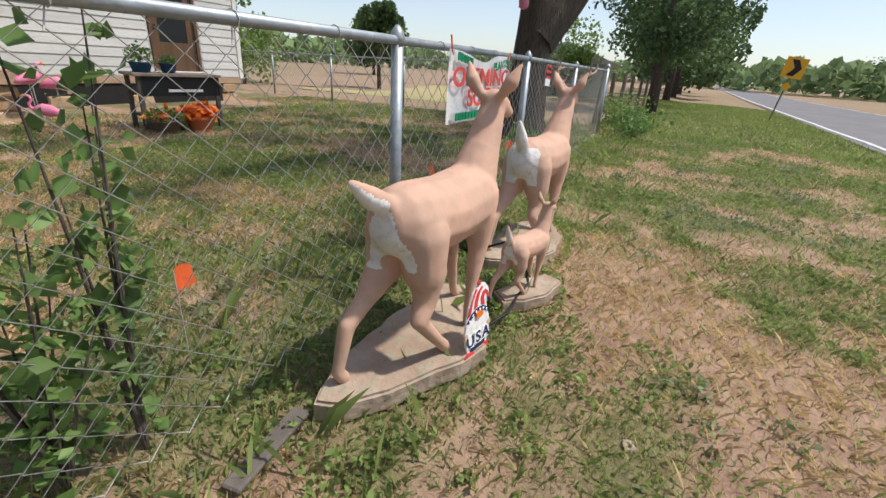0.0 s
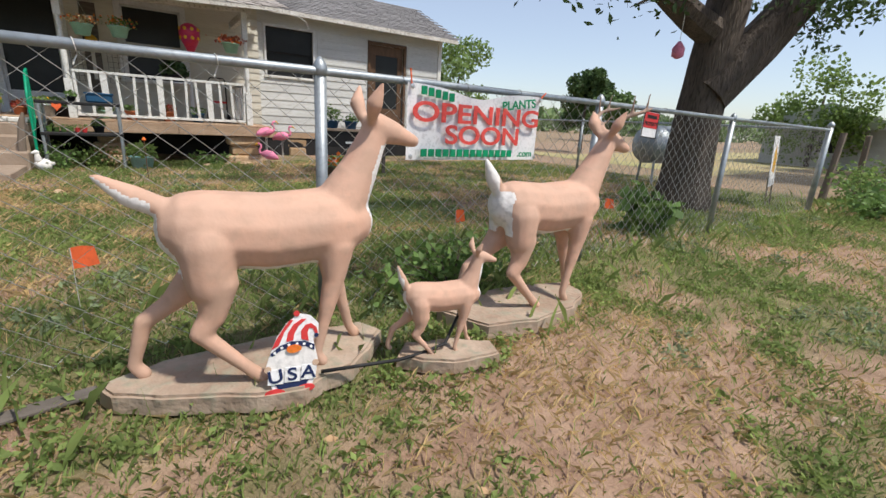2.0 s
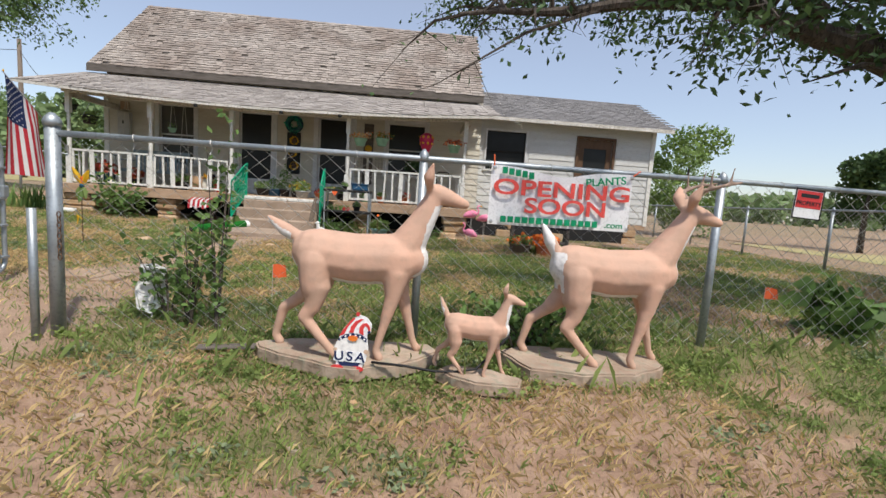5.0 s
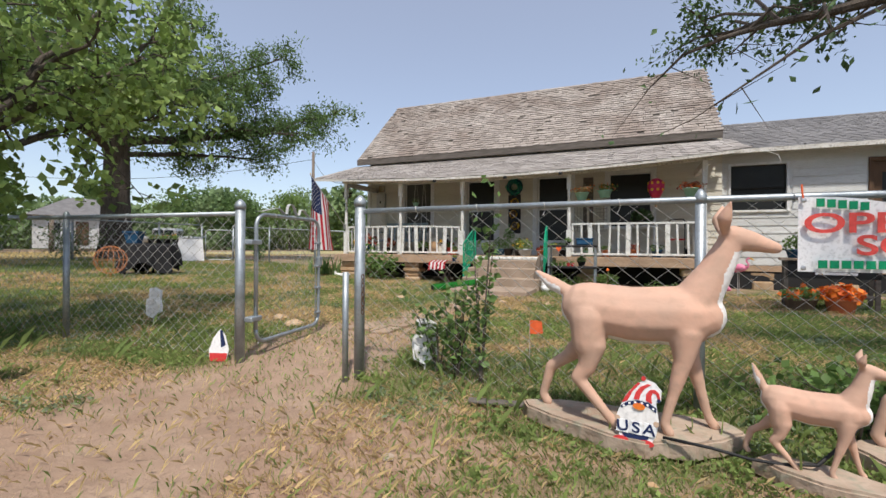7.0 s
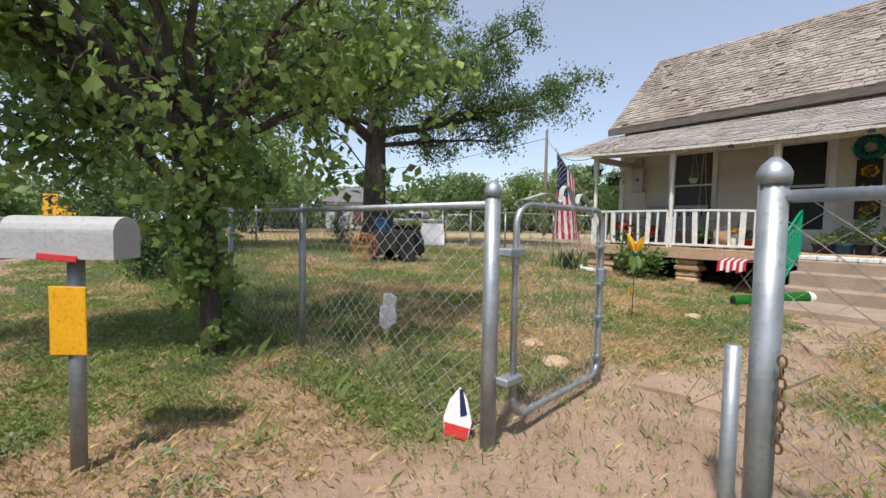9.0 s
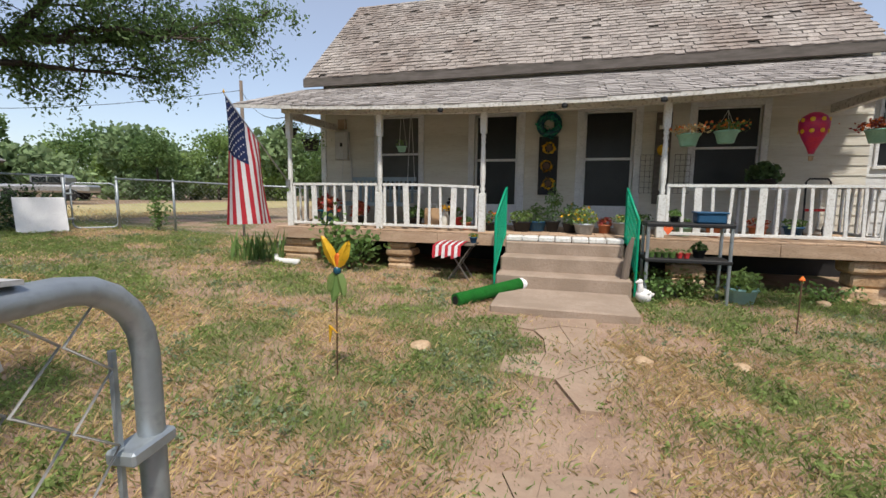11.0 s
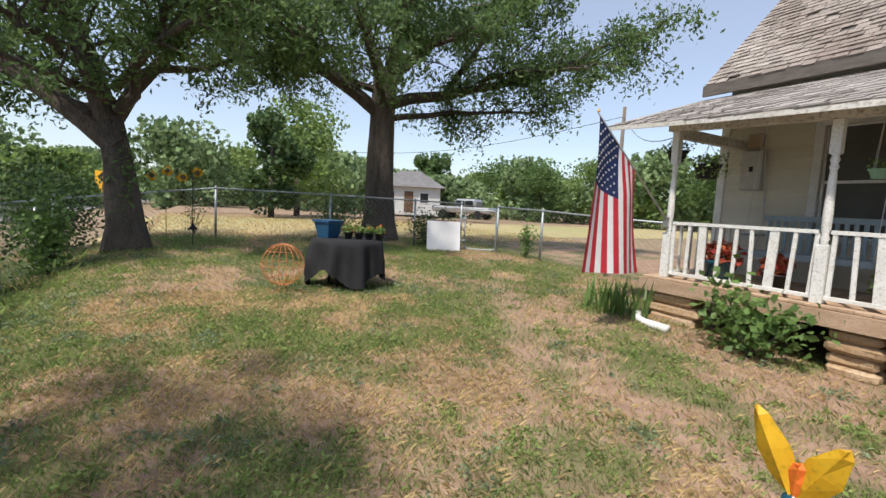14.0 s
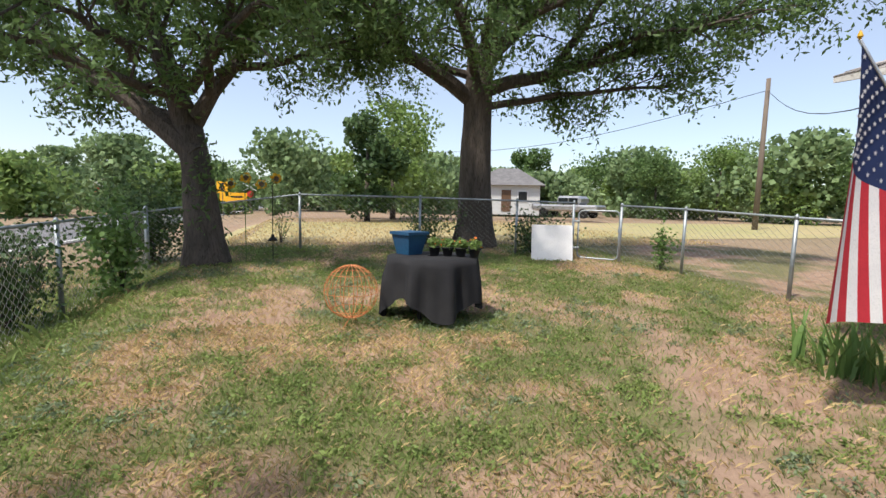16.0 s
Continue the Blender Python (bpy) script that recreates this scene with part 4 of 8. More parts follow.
# ---------------- statues ----------------


def blob(name, caps, voxel, label, at, rz, white, base=M["doe"], smooth_iters=13, horn=False):
    """One statue mesh: tapered limbs melted together, with white painted patches."""
    bm = bmesh.new()
    for p0, r0, p1, r1 in caps:
        p0, p1 = Vector(p0), Vector(p1)
        n = 7
        pts, rad = [], []
        d = (p1 - p0).normalized()
        for k in range(3):
            a = math.pi / 2 * (1 - k / 3)
            pts.append(p0 - d * r0 * math.sin(a) * 0.98), rad.append(max(0.002, r0 * math.cos(a)))
        for k in range(n + 1):
            pts.append(p0.lerp(p1, k / n)), rad.append(r0 + (r1 - r0) * k / n)
        for k in range(3):
            a = math.pi / 2 * (k + 1) / 3
            pts.append(p1 + d * r1 * math.sin(a) * 0.98), rad.append(max(0.002, r1 * math.cos(a)))
        T(pts, rad, 12, bm)
    me = bpy.data.meshes.new(name)
    bm.to_mesh(me)
    bm.free()
    tmp = new(name, me)
    rm = tmp.modifiers.new("r", "REMESH")
    rm.mode, rm.voxel_size = "VOXEL", voxel
    sm = tmp.modifiers.new("s", "SMOOTH")
    sm.factor, sm.iterations = 0.5, smooth_iters
    done = bpy.data.meshes.new_from_object(tmp.evaluated_get(bpy.context.evaluated_depsgraph_get()))
    bpy.data.objects.remove(tmp)
    done.materials.clear()
    done.materials.append(base), done.materials.append(M["doewhite"]), done.materials.append(M["antler"])
    done.polygons.foreach_set("use_smooth", [True] * len(done.polygons))
    for p in done.polygons:
        if white(p.center, p.normal):
            p.material_index = 1
        elif horn and p.center.z > 1.085 and p.center.x > 0.455 + 0.03:
            p.material_index = 2
    ob = new(name, done)
    ob.matrix_world = pose(*at, 0, 0, rz)
    return tagged(ob, label, "statue", "deer statues")


def deer(s, head_fwd, tail_tip, antlers):
    """Limbs of a standing deer, x forward, as (point, radius, point, radius)."""
    q = [
        ((-0.22, 0, 0.61), 0.143, (0.02, 0, 0.58), 0.155), ((0.02, 0, 0.58), 0.155, (0.27, 0, 0.595), 0.155), ((0.24, 0, 0.57), 0.14, (0.34, 0, 0.60), 0.122),
        ((0.3, 0, 0.64), 0.12, (0.40 + head_fwd * .4, 0, 0.82), 0.082), ((0.40 + head_fwd * .4, 0, 0.82), 0.082, (0.475 + head_fwd, 0, 0.985), 0.058),
        ((0.475 + head_fwd, 0, 1.0), 0.062, (0.56 + head_fwd, 0, 0.975), 0.052), ((0.56 + head_fwd, 0, 0.975), 0.048, (0.655 + head_fwd, 0, 0.945), 0.03),
        ((-0.32, 0, 0.69), 0.04, ((-0.32 + tail_tip[0]) / 2, 0, (0.69 + tail_tip[1]) / 2 - 0.01), 0.042), (((-0.32 + tail_tip[0]) / 2, 0, (0.69 + tail_tip[1]) / 2 - 0.01), 0.042, (tail_tip[0], 0, tail_tip[1]), 0.016),
    ]
    for y in (0.07, -0.07):
        q.append(((-0.2, y, 0.56), 0.105, (-0.2, y * 1.2, 0.42), 0.085))
    q += [
        ((-0.21, 0.085, 0.42), 0.08, (-0.33, 0.095, 0.30), 0.042), ((-0.33, 0.095, 0.30), 0.04, (-0.43, 0.10, 0.23), 0.034), ((-0.43, 0.10, 0.23), 0.034, (-0.48, 0.105, 0.05), 0.025), ((-0.48, 0.105, 0.05), 0.026, (-0.45, 0.105, 0.01), 0.03),
        ((-0.18, -0.085, 0.42), 0.08, (-0.2, -0.095, 0.30), 0.05), ((-0.2, -0.095, 0.30), 0.05, (-0.25, -0.10, 0.235), 0.038), ((-0.25, -0.10, 0.235), 0.036, (-0.11, -0.11, 0.075), 0.027), ((-0.11, -0.11, 0.075), 0.027, (-0.05, -0.115, 0.012), 0.03),
        ((0.27, 0.07, 0.52), 0.085, (0.3, 0.085, 0.38), 0.05), ((0.3, 0.085, 0.38), 0.048, (0.345, 0.09, 0.22), 0.032), ((0.345, 0.09, 0.22), 0.03, (0.39, 0.095, 0.05), 0.023), ((0.39, 0.095, 0.05), 0.024, (0.42, 0.095, 0.01), 0.028),
        ((0.27, -0.07, 0.52), 0.085, (0.26, -0.085, 0.38), 0.05), ((0.26, -0.085, 0.38), 0.048, (0.22, -0.09, 0.22), 0.032), ((0.22, -0.09, 0.22), 0.03, (0.175, -0.1, 0.05), 0.023), ((0.175, -0.1, 0.05), 0.024, (0.2, -0.1, 0.01), 0.028),
    ]
    hx = head_fwd
    for y in (1, -1):
        q += [((0.435 + hx, 0.05 * y, 1.03), 0.022, (0.43 + hx, 0.095 * y, 1.09), 0.036), ((0.43 + hx, 0.095 * y, 1.09), 0.036, (0.45 + hx, 0.125 * y, 1.165), 0.01)]
        if antlers:
            q += [((0.47 + hx, 0.035 * y, 1.05), 0.018, (0.46 + hx, 0.10 * y, 1.13), 0.016), ((0.46 + hx, 0.10 * y, 1.13), 0.016, (0.56 + hx, 0.15 * y, 1.17), 0.015), ((0.56 + hx, 0.15 * y, 1.17), 0.015, (0.69 + hx, 0.12 * y, 1.2), 0.011)]
            q += [((0.5 + hx, 0.12 * y, 1.15), 0.012, (0.50 + hx, 0.13 * y, 1.26), 0.008), ((0.6 + hx, 0.145 * y, 1.18), 0.012, (0.62 + hx, 0.14 * y, 1.28), 0.008), ((0.47 + hx, 0.06 * y, 1.08), 0.011, (0.55 + hx, 0.05 * y, 1.15), 0.007)]
    return [(tuple(s * v for v in a), ra * s, tuple(s * v for v in b), rb * s) for a, ra, b, rb in q]


def doe_white(s):
    def f(c, n):
        x, y, z = c.x / s, c.y / s, c.z / s
        belly = n.z < -0.6 and 0.40 < z < 0.52 and -0.1 < x < 0.27 and abs(y) < 0.09
        throat = n.x > 0.45 and 0.5 < z < 0.93 and x > 0.33 and abs(y) < 0.07
        rump = x < -0.285 and n.x < -0.35 and 0.42 < z < 0.68 and abs(y) < 0.03 + 0.36 * (0.69 - z)
        tail = x < -0.36 and n.x < 0.1 and n.z < 0.1 and z > 0.67
        return belly or throat or rump or tail
    return f


def buck_white(s):
    def f(c, n):
        x, y, z = c.x / s, c.y / s, c.z / s
        throat = n.x > 0.5 and 0.5 < z < 0.92 and x > 0.34 and abs(y) < 0.065
        rump = x < -0.28 and n.x < -0.25 and 0.45 < z < 0.70 and abs(y) < 0.11
        return throat or rump or (x < -0.345 and z > 0.69) or (n.z < -0.75 and 0.40 < z < 0.52 and -0.1 < x < 0.27 and abs(y) < 0.09)
    return f


def slab_thing(pts, z, h, label):
    bm = bmesh.new()
    ragged = []
    for (xa, ya), (xb, yb) in zip(pts, pts[1:] + pts[:1]):
        k = max(2, int(math.hypot(xb - xa, yb - ya) / 0.06))
        for i in range(k):
            xx, yy = xa + (xb - xa) * i / k, ya + (yb - ya) * i / k
            ragged.append((xx + 0.022 * noise.noise((xx * 9, yy * 9, 1)), yy + 0.022 * noise.noise((xx * 9, yy * 9, 6))))
    low = [bm.verts.new((x, y, z)) for x, y in ragged]
    f = bm.faces.new(low)
    ex = bmesh.ops.extrude_face_region(bm, geom=[f])
    for v in [g for g in ex["geom"] if isinstance(g, bmesh.types.BMVert)]:
        v.co.z += h
        v.co.x += 0.01 * noise.noise(v.co * 4)
    bmesh.ops.recalc_face_normals(bm, faces=bm.faces)
    bmesh.ops.bevel(bm, geom=[e for e in bm.edges if min(v.co.z for v in e.verts) > z + h * 0.7], offset=0.012, segments=2, affect="EDGES")
    return tagged(obj("stone_slab", bm, M["slab"]), label, "slab", "statue slabs")


slab_thing([(3.40, -8.07), (3.43, -8.17), (3.6, -8.27), (3.78, -8.36), (3.9, -8.42), (4.06, -8.45), (4.18, -8.40), (4.3, -8.36), (4.42, -8.27), (4.56, -8.12), (4.5, -7.99), (4.0, -7.96), (3.6, -7.98)], 0.0, 0.082, "rough concrete slab holding the doe statue on grass")
slab_thing([(4.52, -8.36), (4.62, -8.27), (4.86, -8.33), (5.03, -8.45), (4.98, -8.56), (4.8, -8.55), (4.6, -8.46)], -0.01, 0.07, "small concrete slab holding the fawn statue")
slab_thing([(4.95, -8.02), (5.1, -8.33), (5.4, -8.4), (5.75, -8.36), (6.02, -8.2), (6.05, -8.02), (5.7, -7.92), (5.2, -7.9)], -0.01, 0.085, "rough concrete slab holding the buck statue")
blob("doe_statue", deer(1.0, 0.0, (-0.5, 0.80), False), 0.0095, "life-size painted concrete doe statue, tan with white rump", (3.99, -8.2, 0.082), -2, doe_white(1.0))
blob("buck_statue", deer(1.0, 0.03, (-0.42, 0.86), True), 0.0095, "painted concrete buck statue with antlers, tan with white tail", (5.58, -8.14, 0.072), -3, buck_white(1.0), horn=True)
blob("fawn_statue", deer(0.47, -0.06, (-0.42, 0.93), False), 0.0055, "small painted concrete fawn statue on a slab", (4.72, -8.38, 0.05), -14, doe_white(0.47))

# ---------------- trees ----------------


def limb_points(a, b, bend, n=6, seed=0):
    r = random.Random(seed)
    a, b = Vector(a), Vector(b)
    out = []
    off = Vector((r.uniform(-1, 1), r.uniform(-1, 1), r.uniform(-0.3, 1))) * bend
    for i in range(n + 1):
        t = i / n
        out.append(a.lerp(b, t) + off * math.sin(math.pi * t) + Vector((r.uniform(-1, 1), r.uniform(-1, 1), r.uniform(-1, 1))) * bend * 0.25 * (0 < i < n))
    return out


def tree(name, label, base, trunk, r0, limbs, leaf_mat, leaf=0.09, per=26, sub=1.2, twig=0.5, seed=1, density=1.0, spread=0.42, droop=0.35, extra=()):
    """trunk: points from the base; limbs: (start, end, radius, bend[, share of its leaves]). Twigs and leaves grow on the limbs."""
    r = random.Random(seed)
    t = thing(name, label, "tree", base)
    b0 = Vector(base)
    pts = [Vector(p) for p in trunk]
    rad = [r0 * (1.5 if i == 0 else 1.12 if i == 1 else 1 - 0.3 * i / len(pts)) for i in range(len(pts))]
    fine, fr = [], []
    for i in range(len(pts) - 1):
        for k in range(5):
            fine.append(pts[i].lerp(pts[i + 1], k / 5)), fr.append(rad[i] + (rad[i + 1] - rad[i]) * k / 5)
    fine.append(pts[-1]), fr.append(rad[-1])
    v, f = tube_data([p - b0 for p in fine], fr, 28)
    v2 = []
    for i, p in enumerate(v):
        c = fine[min(i // 28, len(fine) - 1)] - b0
        d = p - c
        a = math.atan2(d.y, d.x)
        k = 1 + 0.10 * noise.noise((math.cos(a) * 5, math.sin(a) * 5, p.z * 0.7 + seed)) + 0.05 * noise.noise((math.cos(a) * 14, math.sin(a) * 14, p.z * 1.5))
        v2.append(c + d * k)
    o = new("trunk", mesh_from("trunk", v2, f, M["bark"], True))
    o.parent = t
    lb, leaves = bmesh.new(), []
    for li, (a, b, rr, bend, *bare) in enumerate(limbs):
        P = limb_points(Vector(a) - b0, Vector(b) - b0, bend, 7, seed * 31 + li)
        T(P, [rr * (1 - 0.82 * i / 7) for i in range(8)], 9, lb)
        ln = (P[-1] - P[0]).length
        n = max(4, int(ln / 0.42 * density))
        for j in range(n):
            u = (0.25 + 0.75 * (j + r.random()) / n)
            i = min(6, int(u * 7))
            p = P[i].lerp(P[i + 1], u * 7 - i)
            d = Vector((r.gauss(0, 1), r.gauss(0, 1), r.gauss(0.1, 0.7))).normalized() * sub * r.uniform(0.5, 1.2) * (1.1 - 0.4 * u)
            d += (P[i + 1] - P[i]).normalized() * sub * 0.4
            q = [p, p + d * 0.5 + Vector((0, 0, 0.06)), p + d + Vector((0, 0, -droop * 0.3))]
            T(q, [rr * 0.22 * (1 - 0.5 * u) + 0.006, rr * 0.12 + 0.004, 0.004], 5, lb)
            for w in range(4):
                s = q[1].lerp(q[2], r.uniform(0.0, 1))
                e = s + Vector((r.gauss(0, 1), r.gauss(0, 1), r.gauss(-droop, 0.6))).normalized() * twig * r.uniform(0.5, 1.2)
                T([s, e], [0.006, 0.002], 3, lb)
                m = int(per * r.uniform(0.4, 1.3) * (bare[0] if bare else 1))
                for _ in range(m):
                    c = s.lerp(e, r.uniform(0.15, 1.1))
                    leaves.append(c + Vector((r.gauss(0, 1), r.gauss(0, 1), r.gauss(0, 1))) * twig * 0.26)
    for c, rad3, n in extra:
        for _ in range(n):
            w = Vector((r.gauss(0, 1), r.gauss(0, 1), r.gauss(0, 1)))
            w = w.normalized() * (r.random() ** 0.45)
            w = Vector((w.x * rad3[0], w.y * rad3[1], w.z * rad3[2]))
            p = Vector(c) - b0 + w
            if noise.noise(p * 1.7) > -0.12:
                leaves.append(p)
    me = bpy.data.meshes.new("branch")
    lb.to_mesh(me)
    lb.free()
    me.materials.append(M["bark"])
    o = new("branch", me)
    o.parent = t
    o = new("crown", leaf_mesh("crown", leaves, leaf, leaf_mat, spread, 0.7, droop, 1.0, seed))
    o.parent = t
    return t


# big tree by the east end of the fence
tz = gz(10.4, -6.4)
tree("pecan_tree", "large old shade tree with dark furrowed bark and spreading limbs", (10.4, -6.4, tz - 0.05),
     [(10.4, -6.4, tz - 0.1), (10.38, -6.4, 0.5), (10.4, -6.42, 2.2), (10.55, -6.5, 3.6), (10.7, -6.5, 4.6)], 0.31,
     [((10.4, -6.4, 2.5), (6.4, -6.55, 3.3), 0.21, 0.12, 0.5), ((7.4, -6.5, 3.2), (4.66, -6.5, 2.78), 0.09, 0.10, 0.08), ((8.2, -6.5, 3.1), (5.6, -7.6, 4.0), 0.10, 0.2, 0.3), ((10.5, -6.4, 3.4), (5.2, -2.8, 4.3), 0.16, 0.3), ((10.5, -6.4, 3.0), (7.0, -8.6, 3.6), 0.13, 0.3),
      ((10.4, -6.45, 1.7), (13.2, -8.7, 6.0), 0.34, 0.1), ((11.9, -7.6, 3.9), (14.2, -8.2, 6.6), 0.16, 0.4), ((10.7, -6.5, 4.3), (11.5, -3.0, 7.8), 0.22, 0.4), ((10.7, -6.5, 4.4), (9.2, -9.0, 7.4), 0.2, 0.4), ((10.7, -6.5, 4.4), (8.6, -4.6, 7.0), 0.18, 0.5), ((12.6, -7.4, 5.2), (15.5, -5.5, 6.2), 0.14, 0.4)],
     M["leafdark"], 0.095, 48, 1.3, 0.5, 11, 1.8, 0.22, extra=[((8.7, -6.9, 2.95), (1.5, 0.9, 0.36), 1700), ((10.8, -7.6, 2.95), (1.5, 1.0, 0.4), 2300)])
# tree at the west corner
tz = gz(-10.65, -7.05)
tree("pecan_tree", "forked shade tree at the fence with dark bark and climbing vine", (-10.65, -7.05, tz - 0.05),
     [(-10.6, -7.05, tz - 0.1), (-10.63, -7.08, 1.0), (-10.8, -7.2, 2.2), (-10.95, -7.35, 3.0)], 0.30,
     [((-10.8, -7.2, 2.5), (-12.0, -11.2, 5.4), 0.24, 0.12), ((-10.95, -7.35, 2.9), (-10.05, -9.2, 6.8), 0.24, 0.3), ((-10.95, -7.3, 3.0), (-11.45, -5.0, 7.4), 0.16, 0.4), ((-10.95, -7.3, 2.9), (-13.45, -8.5, 7.0), 0.18, 0.4), ((-10.45, -8.2, 4.8), (-7.85, -6.6, 6.6), 0.10, 0.4), ((-11.15, -6.2, 5.2), (-9.05, -3.8, 6.4), 0.09, 0.4), ((-10.75, -7.2, 3.2), (-7.85, -6.2, 5.3), 0.12, 0.4), ((-10.35, -8.0, 4.0), (-8.55, -8.8, 4.2), 0.10, 0.3), ((-10.45, -7.2, 3.6), (-8.25, -5.0, 5.0), 0.10, 0.3), ((-10.85, -7.3, 3.4), (-8.45, -9.8, 4.0), 0.10, 0.3), ((-11.05, -7.6, 3.2), (-12.65, -10.2, 4.6), 0.11, 0.3), ((-10.75, -6.8, 4.0), (-11.45, -4.2, 5.2), 0.10, 0.3), ((-10.25, -8.6, 5.4), (-8.25, -10.4, 6.4), 0.09, 0.3)],
     M["leaf"], 0.13, 42, 1.25, 0.5, 12, 1.9, 0.2, extra=[((-10.6, -7.0, 1.6), (0.42, 0.42, 1.3), 520), ((-11.2, -8.6, 5.7), (2.2, 2.4, 1.0), 2600)])
# tree behind the table
tz = gz(-12.6, -0.9)
tree("pecan_tree", "tall shade tree with straight trunk and wide limbs", (-12.6, -0.9, tz - 0.05),
     [(-12.6, -0.9, tz - 0.1), (-12.6, -0.9, 1.2), (-12.55, -0.95, 3.0), (-12.5, -0.95, 4.6), (-12.5, -0.9, 5.6)], 0.44,
     [((-12.5, -1.0, 4.3), (-12.0, -6.5, 6.6), 0.22, 0.3), ((-12.5, -0.9, 4.6), (-9.4, 4.6, 6.2), 0.2, 0.35), ((-12.5, -0.9, 4.2), (-10.2, 3.0, 4.6), 0.11, 0.3), ((-12.5, -0.9, 5.2), (-10.0, -0.5, 9.0), 0.22, 0.3), ((-12.5, -0.9, 5.2), (-13.8, -2.2, 9.5), 0.2, 0.3), ((-12.5, -0.9, 5.0), (-13.0, 3.2, 8.6), 0.18, 0.4), ((-12.4, -3.4, 5.6), (-9.8, -5.0, 6.0), 0.09, 0.3), ((-12.4, -3.0, 5.4), (-11.0, -4.6, 8.2), 0.12, 0.4), ((-11.2, 1.6, 5.4), (-8.2, 3.0, 5.4), 0.09, 0.3), ((-12.5, -1.0, 5.0), (-9.0, -3.0, 5.6), 0.12, 0.3), ((-12.3, -3.0, 5.6), (-9.2, -4.2, 4.9), 0.10, 0.3), ((-12.5, -0.9, 5.4), (-8.8, 0.6, 6.0), 0.12, 0.3), ((-12.3, -0.9, 5.6), (-9.4, -1.4, 7.4), 0.12, 0.3), ((-11.6, 0.8, 5.2), (-9.2, 2.4, 7.4), 0.11, 0.3), ((-12.5, -1.2, 5.0), (-14.0, -5.0, 5.4), 0.11, 0.3), ((-12.2, -4.6, 6.2), (-10.4, -6.4, 5.0), 0.09, 0.3), ((-10.8, 2.4, 5.6), (-7.8, 5.2, 6.9), 0.09, 0.3), ((-11.0, 0.6, 7.0), (-8.6, 3.0, 8.6), 0.10, 0.3)],
     M["leaf"], 0.14, 44, 1.4, 0.6, 13, 1.9, 0.2, extra=[((-12.2, -2.4, 7.0), (2.4, 3.0, 1.1), 2400)])
# leafy tree beside the mailbox
tz = gz(-1.9, -8.7)
tree("mulberry_tree", "bushy vine-grown small tree leaning over the fence", (-1.9, -8.7, tz - 0.03),
     [(-1.9, -8.7, tz - 0.05), (-1.95, -8.72, 0.7), (-1.85, -8.75, 1.4), (-1.9, -8.8, 2.0)], 0.07,
     [((-1.9, -8.8, 1.8), (-1.2, -7.0, 2.7), 0.05, 0.2), ((-1.9, -8.8, 1.9), (-1.25, -7.2, 3.5), 0.05, 0.2), ((-1.9, -8.8, 2.0), (-1.7, -7.3, 4.3), 0.05, 0.25), ((-1.9, -8.8, 2.0), (-1.2, -8.6, 4.2), 0.05, 0.25), ((-1.9, -8.7, 1.3), (-3.0, -10.6, 2.9), 0.06, 0.2), ((-1.9, -8.8, 1.8), (-3.0, -9.4, 3.2), 0.06, 0.25), ((-1.9, -8.8, 1.9), (-1.4, -10.2, 3.8), 0.06, 0.2), ((-1.9, -8.8, 1.9), (-0.6, -8.2, 3.1), 0.05, 0.2), ((-1.9, -8.8, 2.0), (-2.6, -8.0, 4.4), 0.06, 0.25), ((-1.9, -8.8, 1.9), (-2.8, -11.4, 4.2), 0.06, 0.3), ((-1.9, -8.8, 1.7), (-3.0, -9.3, 2.3), 0.05, 0.2), ((-2.0, -8.8, 1.9), (-2.6, -12.0, 3.9), 0.06, 0.3), ((-1.9, -8.8, 1.9), (-2.9, -12.0, 3.4), 0.06, 0.3), ((-1.9, -8.8, 2.0), (-2.4, -10.6, 4.8), 0.06, 0.3), ((-1.9, -8.8, 2.0), (-0.2, -9.4, 4.2), 0.05, 0.3), ((-1.9, -8.8, 2.0), (-2.8, -9.8, 4.5), 0.06, 0.3), ((-1.9, -8.8, 1.6), (-2.6, -10.0, 2.1), 0.04, 0.2)],
     M["mulberry"], 0.10, 28, 0.9, 0.42, 14, 1.65, 0.34, 0.5, extra=[((-1.95, -8.75, 0.7), (0.36, 0.36, 0.8), 1100), ((-1.9, -8.8, 1.5), (0.6, 0.6, 0.7), 1100)])


def bush(name, label, at, rad, n, leaf_mat, leaf=0.05, seed=1, stems=7, group=""):
    r = random.Random(seed)
    b0 = Vector((at[0], at[1], gz(at[0], at[1]) if len(at) < 3 else at[2]))
    t = thing(name, label, "plant", b0, group=group)
    sb, leaves = bmesh.new(), []
    for s in range(stems):
        d = Vector((r.gauss(0, 0.55) * rad[0], r.gauss(0, 0.55) * rad[1], rad[2] * r.uniform(0.6, 1.05)))
        T([(0, 0, -0.01), d * 0.5 + Vector((0, 0, 0.05)), d], [0.006 * rad[2] + 0.003, 0.005, 0.002], 5, sb)
        for _ in range(n // stems):
            p = d * r.uniform(0.25, 1.05) + Vector((r.gauss(0, 0.3) * rad[0], r.gauss(0, 0.3) * rad[1], r.gauss(0, 0.16) * rad[2]))
            if p.z > 0.0:
                leaves.append(p)
    part("stem", sb, M["bark"], t)
    o = new("foliage", leaf_mesh("foliage", leaves, leaf, leaf_mat, 0.36, 0.6, 0.1, 1.0, seed))
    o.parent = t
    return t


